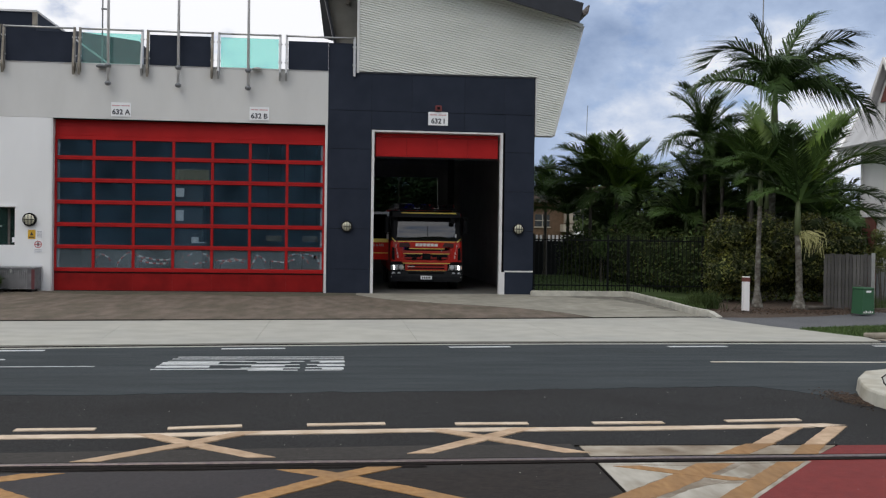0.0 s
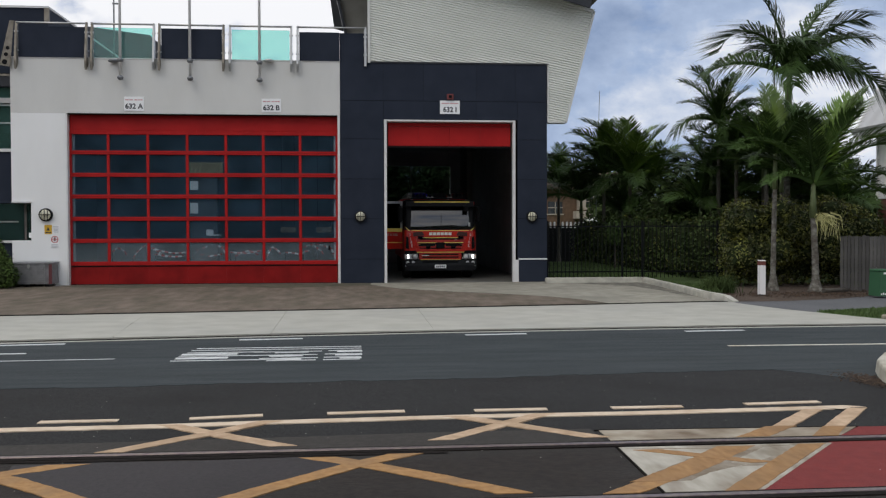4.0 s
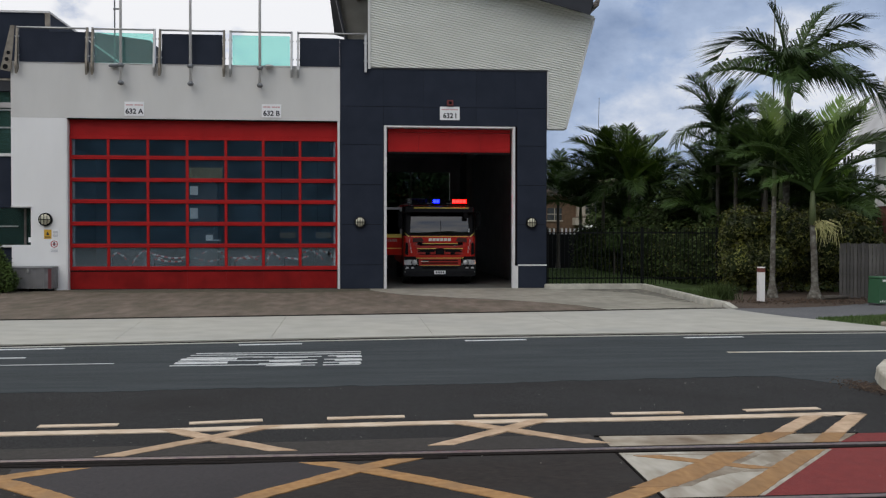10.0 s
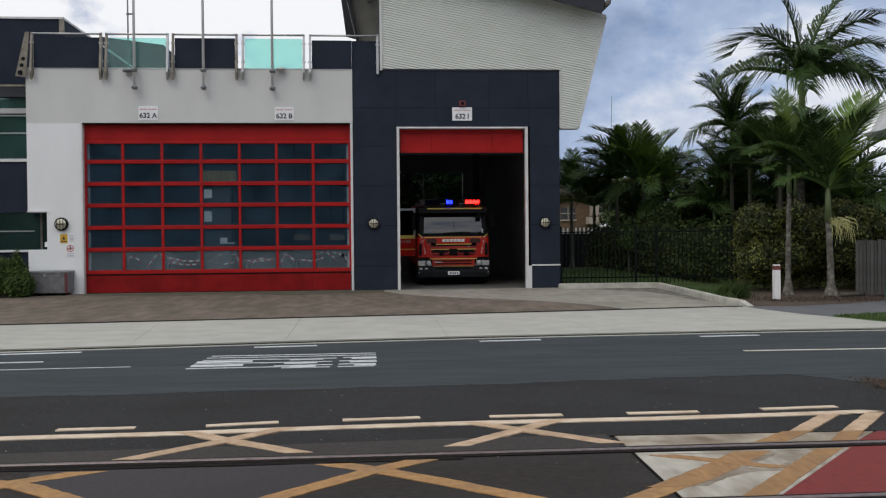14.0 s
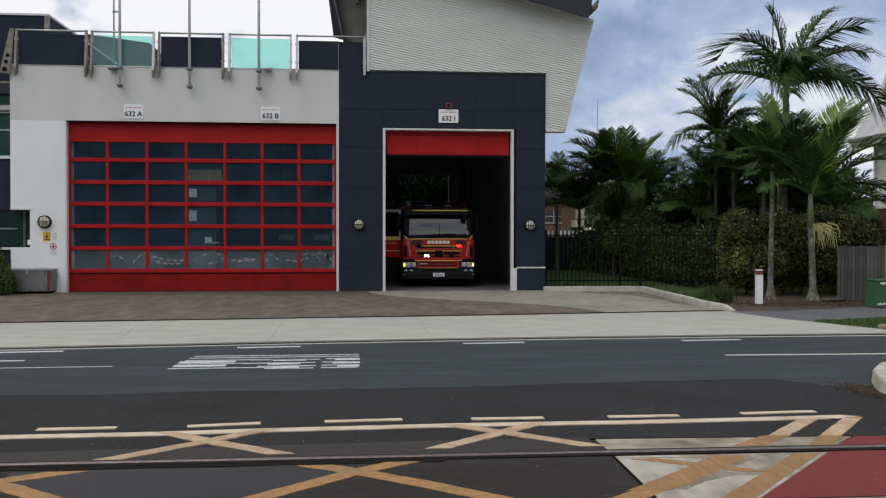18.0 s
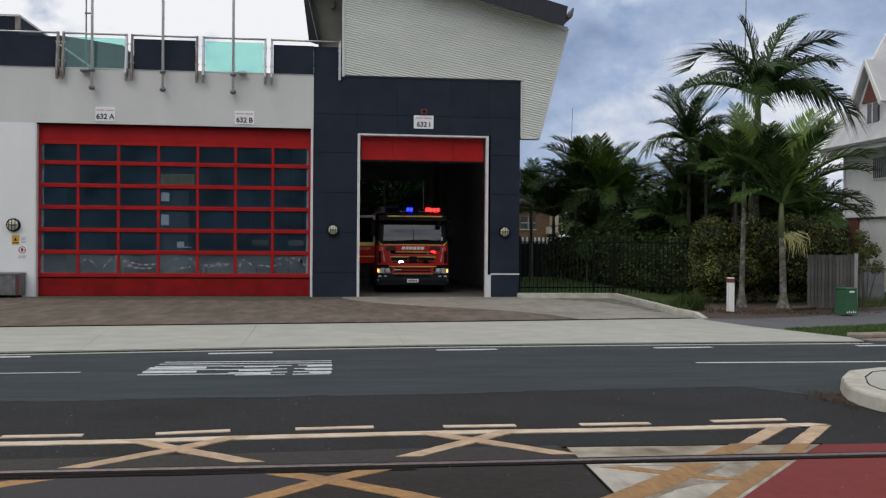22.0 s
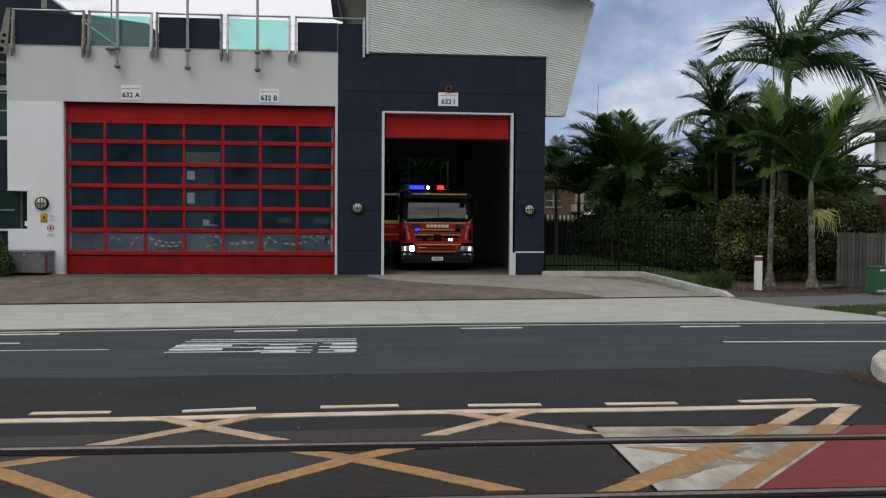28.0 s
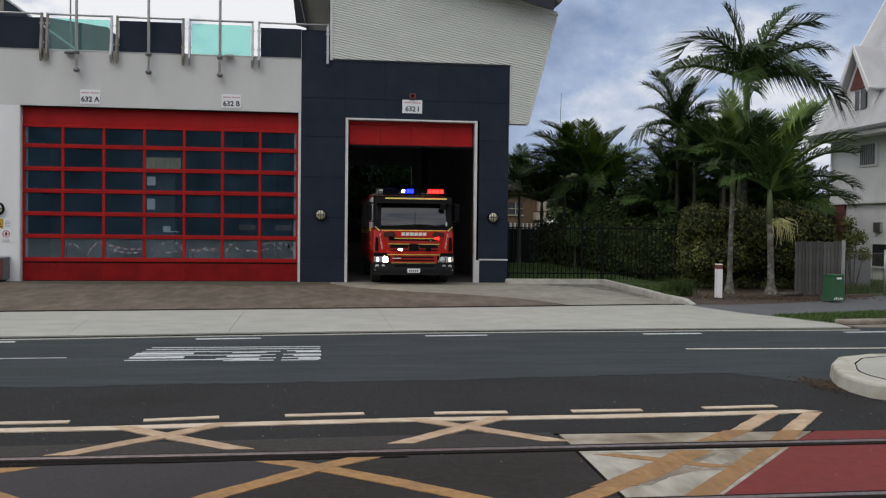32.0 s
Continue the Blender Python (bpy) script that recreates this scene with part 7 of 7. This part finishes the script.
for x, _, hgt, _, _, _ in YARD_LUMPS:
    part("stem", tube((-0.35 + 0.2 * x, 0.06, 0), (x, 0.1, hgt), 0.022, 0.008, 6), BARK_DARK, side_bush)

# ---- black picket fence
fence = thing("picket_fence", 6.45, 0.2, 0.0, label="black steel picket fence behind the driveway kerb", category="fence")
def fence_run(x0, y0, x1, y1):
    d = Vector((x1 - x0, y1 - y0))
    ang = math.degrees(math.atan2(d.y, d.x))
    run = d.length
    m = pose(x0 - 6.45, y0 - 0.2, 0, 0, 0, ang)
    for z in (0.29, 1.72):
        part("rail", box(0, run, -0.018, 0.018, z - 0.02, z + 0.02), FENCE_BLACK, fence, m=m)
    me = mesh_of("picket", box(-0.0095, 0.0095, -0.0095, 0.0095, 0.10, 1.87), FENCE_BLACK)
    k = 0.06
    while k < run:
        part("picket", me, None, fence, m=m @ pose(k, 0, 0))
        k += 0.13
    pm = mesh_of("post", box(-0.03, 0.03, -0.03, 0.03, -0.03, 1.90), FENCE_BLACK)
    k = 0.0
    while k <= run:
        part("post", pm, None, fence, m=m @ pose(k, 0, 0))
        k += 2.4
fence_run(6.45, 0.2, 9.5, 0.17)
fence_run(9.5, 0.17, 12.6, 0.0)
# dark screen and white picket tops behind
scr_ = thing("screen_fence", 9.4, 15.0, -0.03, label="dark screen fence with white picket tops", category="fence")
part("screen", box(-1.2, 2.9, 0, 0.05, 0, 1.78), FENCE_BLACK, scr_)
wp = mesh_of("picket", box(-0.06, 0.06, -0.03, -0.005, 1.72, 2.0), HOUSE_WHITE)
for k in range(17):
    part("picket", wp, None, scr_, m=pose(-1.15 + k * 0.2, 0, 0))

# ---- bollard, electrical box, paling fence, mesh fence
bol = thing("bollard", 10.68, -5.85, -0.02, label="white square timber bollard with a red-brown top band", category="bollard")
part("shaft", box(-0.075, 0.075, -0.075, 0.075, 0, 0.74, 0.006), HOUSE_WHITE, bol)
part("band", box(-0.077, 0.077, -0.077, 0.077, 0.74, 0.84), HOUSE_RED, bol)
part("cap", box(-0.075, 0.075, -0.075, 0.075, 0.84, 0.87, 0.01), HOUSE_WHITE, bol)
eb = thing("electrical_cabinet", 13.36, -6.62, -0.02, 8, label="green street electrical cabinet with a pale label", category="cabinet")
part("body", prism([(-0.18, 0), (0.18, 0), (0.15, 0.60), (-0.15, 0.60)], "y", -0.2, 0.2, 0.01), BOX_GREEN, eb)
part("lid", box(-0.162, 0.162, -0.215, 0.215, 0.60, 0.66, 0.02), BOX_GREEN, eb)
part("label_plate", box(-0.07, 0.07, -0.209, -0.2, 0.535, 0.585), SIGN_WHITE, eb)
for k in range(5):
    part("scuff", box(-0.14 + k * 0.058, -0.105 + k * 0.058, -0.203, -0.2, 0.03, 0.07 + 0.02 * (k % 2)), HOUSE_WHITE, eb)
pf = thing("paling_fence", 13.35, -4.75, -0.02, -39.6, label="weathered grey timber paling fence with a steel end post", category="fence")
pm = mesh_of("paling", box(0.003, 0.083, -0.012, 0.012, 0.03, 1.46), PALING)
for k in range(13):
    part("paling", pm, None, pf, m=pose(k * 0.09, rng.uniform(-0.006, 0.006), rng.uniform(-0.02, 0.02)))
for z in (0.3, 0.9):
    part("rail", box(0, 1.17, 0.012, 0.06, z - 0.04, z + 0.04), PALING, pf)
part("end_post", box(1.17, 1.25, -0.03, 0.05, 0, 1.50), STEEL, pf)
log = thing("edging_log", 12.95, -5.35, 0.02, 20, label="half-buried timber edging by the bed", category="timber edging")
part("log", tube((-0.5, 0, 0.02), (0.5, 0.1, 0.0), 0.06, 0.05, 8), BARK_DARK, log)
mf = thing("mesh_fence", 14.3, -5.5, -0.02, 19, label="open wire mesh fence on galvanised posts", category="fence")
for x in (1.62, 3.4):
    part("post", tube((x, 0, 0), (x, 0, 1.25), 0.028, n=8), STEEL, mf)
for z in (0.05, 1.15):
    part("rail", tube((0, 0, z), (3.4, 0, z), 0.008, n=6), STEEL_WORN, mf)
bm = bmesh.new()
for k in range(60):
    add_box(bm, k * 0.057, k * 0.057 + 0.0025, -0.002, 0.002, 0.05, 1.15)
for k in range(12):
    add_box(bm, 0, 3.4, -0.004, -0.002, 0.05 + k * 0.095, 0.0525 + k * 0.095)
ob = part("mesh_wire", bm, STEEL_WORN, mf)
ob["kind"] = "stuff"
sh = thing("grey_panel", 16.3, -2.4, -0.03, 10, label="grey sheet leaning in the yard by the house", category="panel")
part("sheet", box(0, 0.9, 0, 0.05, 0, 1.0), material("grey_sheet", (0.20, 0.21, 0.23), 0.7, color2=(0.26, 0.27, 0.29), scale=3), sh)

# ---- white house with a steep roof
house = thing("white_house", 20.6, 0, -0.03, label="white two-storey house with a steep pale roof and a dormer", category="house")
part("upper_wall", box(0.03, 7, -12, 5.85, 2.85, 5.6), HOUSE_WHITE, house)
part("lower_wall", box(0.14, 7, -12, 5.6, 0.0, 2.85), HOUSE_WHITE, house)
part("corner_pier", box(0.05, 0.13, 4.9, 5.75, 0.0, 2.85), HOUSE_RED, house)
part("floor_band", box(0.0, 7, -12, 5.88, 2.80, 2.92), HOUSE_WHITE, house)
def roof_x(z):
    return -0.75 + (z - 5.4) * 3.04 / 5.44
part("roof", prism([(roof_x(5.4), 5.4), (roof_x(13.0), 13.0), (roof_x(13.0) + 0.3, 13.0), (roof_x(5.4) + 0.3, 5.4)], "y", -12, 6.05), HOUSE_ROOF, house)
part("verge", prism([(roof_x(5.3) - 0.04, 5.3), (roof_x(13.0) - 0.04, 13.0), (roof_x(13.0) + 0.32, 13.0), (roof_x(5.3) + 0.32, 5.3)], "y", 6.05, 6.13), HOUSE_WHITE, house)
part("fascia", box(-0.80, -0.70, -12, 6.1, 5.22, 5.46), HOUSE_WHITE, house)
part("gutter", prism([(-0.93, 5.40), (-0.80, 5.36), (-0.80, 5.50), (-0.95, 5.50)], "y", -12, 6.1), STEEL, house)
part("eave", box(-0.72, 0.1, -12, 6.0, 5.24, 5.30), HOUSE_WHITE, house)
part("downpipe", tube((-0.03, 5.7, 0.0), (-0.03, 5.7, 5.25), 0.045, n=8), HOUSE_WHITE, house)
win = part("window", box(-0.01, 0.03, 2.86, 3.82, 4.22, 4.98), WINDOW_DARK, house)
part("window_frame", boxes([(-0.03, 0.03, 2.80, 2.86, 4.16, 5.03), (-0.03, 0.03, 3.82, 3.88, 4.16, 5.03), (-0.03, 0.03, 2.86, 3.82, 4.16, 4.22), (-0.03, 0.03, 2.86, 3.82, 4.98, 5.03)]), HOUSE_WHITE, win)
for k in range(7):
    part("louvre", box(-0.025, -0.01, 2.9 + k * 0.13, 2.96 + k * 0.13, 4.22, 4.98), POLE_FIT, win)
w2 = part("window", box(0.10, 0.145, 2.2, 3.1, 0.5, 1.3), WINDOW_DARK, house)
part("window_sill", box(0.07, 0.15, 2.15, 3.15, 0.44, 0.5), HOUSE_WHITE, w2)
part("meter_box", box(0.04, 0.15, 2.6, 3.0, 1.75, 2.1), STEEL, house)
# dormer
DORMER = pose(-0.30, -1.6, -0.55)
dm = part("dormer", prism([(4.35, 6.7), (6.0, 6.7), (6.0, 7.6), (5.18, 8.95), (4.35, 7.6)], "x", 0.06, 2.4), HOUSE_WHITE, house, m=DORMER)
part("dormer_gable", prism([(4.65, 7.58), (5.72, 7.58), (5.18, 8.55)], "x", 0.0, 0.058), HOUSE_RED, dm)
part("dormer_window", box(-0.01, 0.058, 4.68, 5.35, 6.80, 7.52), WINDOW_DARK, dm)
part("dormer_mullion", box(-0.025, -0.01, 4.99, 5.04, 6.80, 7.52), HOUSE_WHITE, dm)
for sgn in (-1, 1):
    a = (5.18 + sgn * 0.02, 9.05)
    b = (5.18 + sgn * 1.0, 7.42)
    part("dormer_roof", prism([a, b, (b[0] + sgn * 0.06, b[1] + 0.06), (a[0], a[1] + 0.10)], "x", -0.21, 3.4), HOUSE_ROOF, dm)
    part("barge_board", prism([(a[0], a[1] - 0.12), (b[0] - sgn * 0.06, b[1] - 0.08), (b[0] + sgn * 0.07, b[1] + 0.07), (a[0], a[1] + 0.11)], "x", -0.26, -0.21), HOUSE_WHITE, dm)

# ---- apartment block seen between the palms
apt = thing("apartment_block", 19, 46, -0.03, label="orange-brown brick apartment block with cream balconies", category="apartment building")
part("wall", box(-4.5, 6, 0, 8, 0, 4.9), APT_BRICK, apt)
part("roof", prism([(-5, 4.9), (6.5, 4.9), (4.5, 6.3), (-3.0, 6.3)], "y", -0.6, 8.5), APT_ROOF, apt)
part("gable_front", prism([(-0.6, 3.2), (1.9, 3.2), (1.9, 4.8), (0.65, 5.9), (-0.6, 4.8)], "y", -0.8, 0), APT_CREAM, apt)
part("balcony", box(-0.9, 2.2, -1.2, 0.0, 2.5, 3.1), APT_CREAM, apt)
part("balcony", box(0.0, 3.8, -1.4, 0.0, 2.1, 2.6), HOUSE_WHITE, apt)
for x, z in ((-2.4, 1.2), (-2.4, 3.4), (3.2, 3.6), (0.6, 3.9), (-0.6, 1.2)):
    front = -0.86 if x == 0.6 else -0.06
    w = part("window", box(x - 0.6, x + 0.6, front, 0.0, z - 0.5, z + 0.5), WINDOW_DARK, apt)
    part("window_sill", box(x - 0.7, x + 0.7, front - 0.08, 0.0, z - 0.6, z - 0.5), APT_CREAM, w)
    part("window_frame", boxes([(x - 0.03, x + 0.03, front - 0.03, front, z - 0.5, z + 0.5), (x - 0.6, x + 0.6, front - 0.03, front, z - 0.03, z + 0.03)]), APT_CREAM, w)
mast = thing("radio_mast", 14.6, 2.0, -0.03, label="thin tall radio mast behind the palms", category="mast")
part("mast", tube((0, 0, 0), (0.12, 0, 11.5), 0.035, 0.02, 8), POLE_FIT, mast)
m2 = thing("radio_mast", 10.0, 8.0, -0.03, label="thin whip aerial behind the palms", category="mast")
part("mast", tube((0, 0, 0), (0.2, 0, 7.2), 0.02, 0.01, 6), POLE_FIT, m2)
# far side of the street behind the camera, closing the place: an unseen belt, tall so the panes mirror dark
def skyline():
    """Closed belt with an uneven top, across the street."""
    r = random.Random(9)
    tops = [(-120 + 4 * k, r.uniform(14.0, 19.0)) for k in range(61)]
    return prism([(-120, -0.2)] + tops + [(120, -0.2)], "y", -75, -74)
part_wall = tagged(new("backdrop_wall", mesh_of("backdrop_wall", skyline(), material("backdrop_dark", (0.03, 0.045, 0.02), 0.95, color2=(0.05, 0.06, 0.035), scale=0.4))),
                   label="plain dark unseen belt added across the street to darken pane reflections", kind="structure")


# ---------------------------------------------------------------- what moves
# per tenth of a second, which lamps glow: one letter group per lamp key
FLASH = [("A", "IB OR"), ("B", "OB IR"), ("b", "GB GW"), ("r", "GR GV"), ("i", "IN"), ("L", "WL"), ("R", "WR"), ("h", "HL"), ("k", "HR"), ("d", "DR"), ("v", "GV"), ("w", "GW")]
CYCLE = ["Ari", "A", "A", "Bi", "Bbi", "bi", "i", "Ar"]
SEEN = {}
for first, row in (
    (55, "Ari A A B Bbi bi i Ari A Ar Bi Bbi Bi Bb b A Ari Bi Bri Bi Bb Ab bi i Bi Bri Bv Bi Abi Awi Ab - Br Bv Bri Ai Ai Ab A - ri Bri Ari A Ab A Bbi Bi ri Ari "
     "A Ar Ai Bbi Bi Bbi i - Ari Ai Bi B Bb Bb Ai ri Ai Bri Bb Bb Bbi Awi Awi i r Bv Bv Bbi Ab Ab Ab Ar Ar Bri Bri A A Abi Abi Abi Abi"),
    (165, "B Bb Bi Bi Ari Ai r B Bbi Bbi Bbi Ab A Ari Ai ri Bi Bb Ab A Ai Ai Bri r B Ab Awi Abi Ai Br Br Br i Ai Ab A B Br Bi Bri i Ab A Bb Bi Bi Bri Ai Ar - Bbi "
     "Bi Bbi B A Ari Ai i Bi Bb Bb Ai Ari Ai Ari B b Bb Abi Ai Ai Ar Bv B bi ARwi ARbi ALk ALrk BLrk BRrk BRrkd Lhd ALbhd ALhd ARbhd BRhd Brhkd BLrkd BLkd "
     "ARkd"),
    (275, "BLk ARrkd ARhd ALrhd ALvhd BLbhd Rbhd Rwkd Abkd ALkd ALrkd ARrkd BRrhd BRhd BLbhd Lbhd ARhd ARhd ALvkd BLrkd Bkd Bkd Bkd Rhd Lbhd ALhd Rhkd Rhkd Rhkd "
     "ALbkd ALbkd ALbkd BRhd BRhd BRhd BLhd ARhkd ARhkd ARhkd ARhkd Lbkd Lbkd Lbkd Lbkd ALrhd ALrhd"),
):
    for step, code in enumerate(row.split()):
        SEEN[first + step] = code


def lamps_at(k):
    """The glowing lamps at k tenths of a second."""
    t = k / 10
    if t < 4.4:
        code = "d"
    else:
        if k in SEEN:
            code = SEEN[k]
        else:
            code = CYCLE[k % 8]
            if t > 23.7:
                code = code.replace("i", "") + ("L" if (k // 4) % 2 else "R") + ("h" if (k // 5) % 2 else "k") + "d"
    lit = set()
    for ch, keys in FLASH:
        if ch in code:
            lit.update(keys.split())
    return lit


def motions():
    # the engine waits, then rolls out through the bay door
    roll = [(0.0, 2.0, 0.0), (24.0, 2.0, 0.0), (29.4, 2.0, 0.0), (29.7, 1.96, 0.0), (30.0, 1.84, 0.0), (30.5, 1.48, 0.005), (31.0, 0.86, 0.02), (31.5, -0.05, 0.055), (32.0, -1.12, 0.11)]
    walk(engine, [(t, pose(3.234 + dx, y, 0.0)) for t, y, dx in roll])
    for wh, x, y in WHEELS:
        rows = []
        fine = [(0.0, 2.0), (29.4, 2.0)]
        for k in range(1, 27):
            t = 29.4 + k * 0.1
            for (ta, ya, _), (tb, yb, _) in zip(roll, roll[1:]):
                if ta <= t <= tb + 1e-6:
                    fine.append((t, ya + (yb - ya) * (t - ta) / (tb - ta)))
                    break
        for t, yy in fine:
            rows.append((t, pose(x, y, 0.50, math.degrees((2.0 - yy) / 0.5), 0, 0)))
        walk(wh, rows)
    # the driver's door swings shut
    walk(cab_door, [(t, pose(*DOOR_HINGE, 0, 0, a)) for t, a in ((0.0, 80), (28.1, 80), (28.25, 62), (28.35, 30), (28.45, 2), (28.55, 0), (32.0, 0))])
    # lamp drums turn half round, in three short steps, between lit and unlit
    for key, drums in DRUMS.items():
        state, angle = None, 0.0
        rows = []
        for k in range(0, 321):
            on = key in lamps_at(k)
            t = k / 10
            if state is None:
                state, angle = on, 0.0 if on else 180.0
                rows.append((t, angle))
            elif on != state:
                rows.append((t - 0.1, angle))
                rows.append((t - 2 / 30, angle + 60))
                rows.append((t - 1 / 30, angle + 120))
                angle += 180
                rows.append((t, angle))
                state = on
        if rows[-1][0] < 32.0:
            rows.append((32.0, angle))
        tidy = {}
        for t, a in rows:
            tidy[round(t * 30)] = a
        for d, place in drums:
            walk(d, [(f / 30, pose(*place, 0, 0, a)) for f, a in sorted(tidy.items())])
    # fronds stir in the wind
    for ob, m, sc, amp, ph, period in SWAY:
        rows = []
        k = 0.0
        while k < 32.01:
            a = amp * math.sin(2 * math.pi * k / period + ph)
            b = 0.6 * amp * math.sin(2 * math.pi * k / (period * 1.37) + 2 * ph)
            rows.append((k, m @ pose(0, 0, 0, 0, a, b)))
            k += 1.0
        walk(ob, rows)


motions()
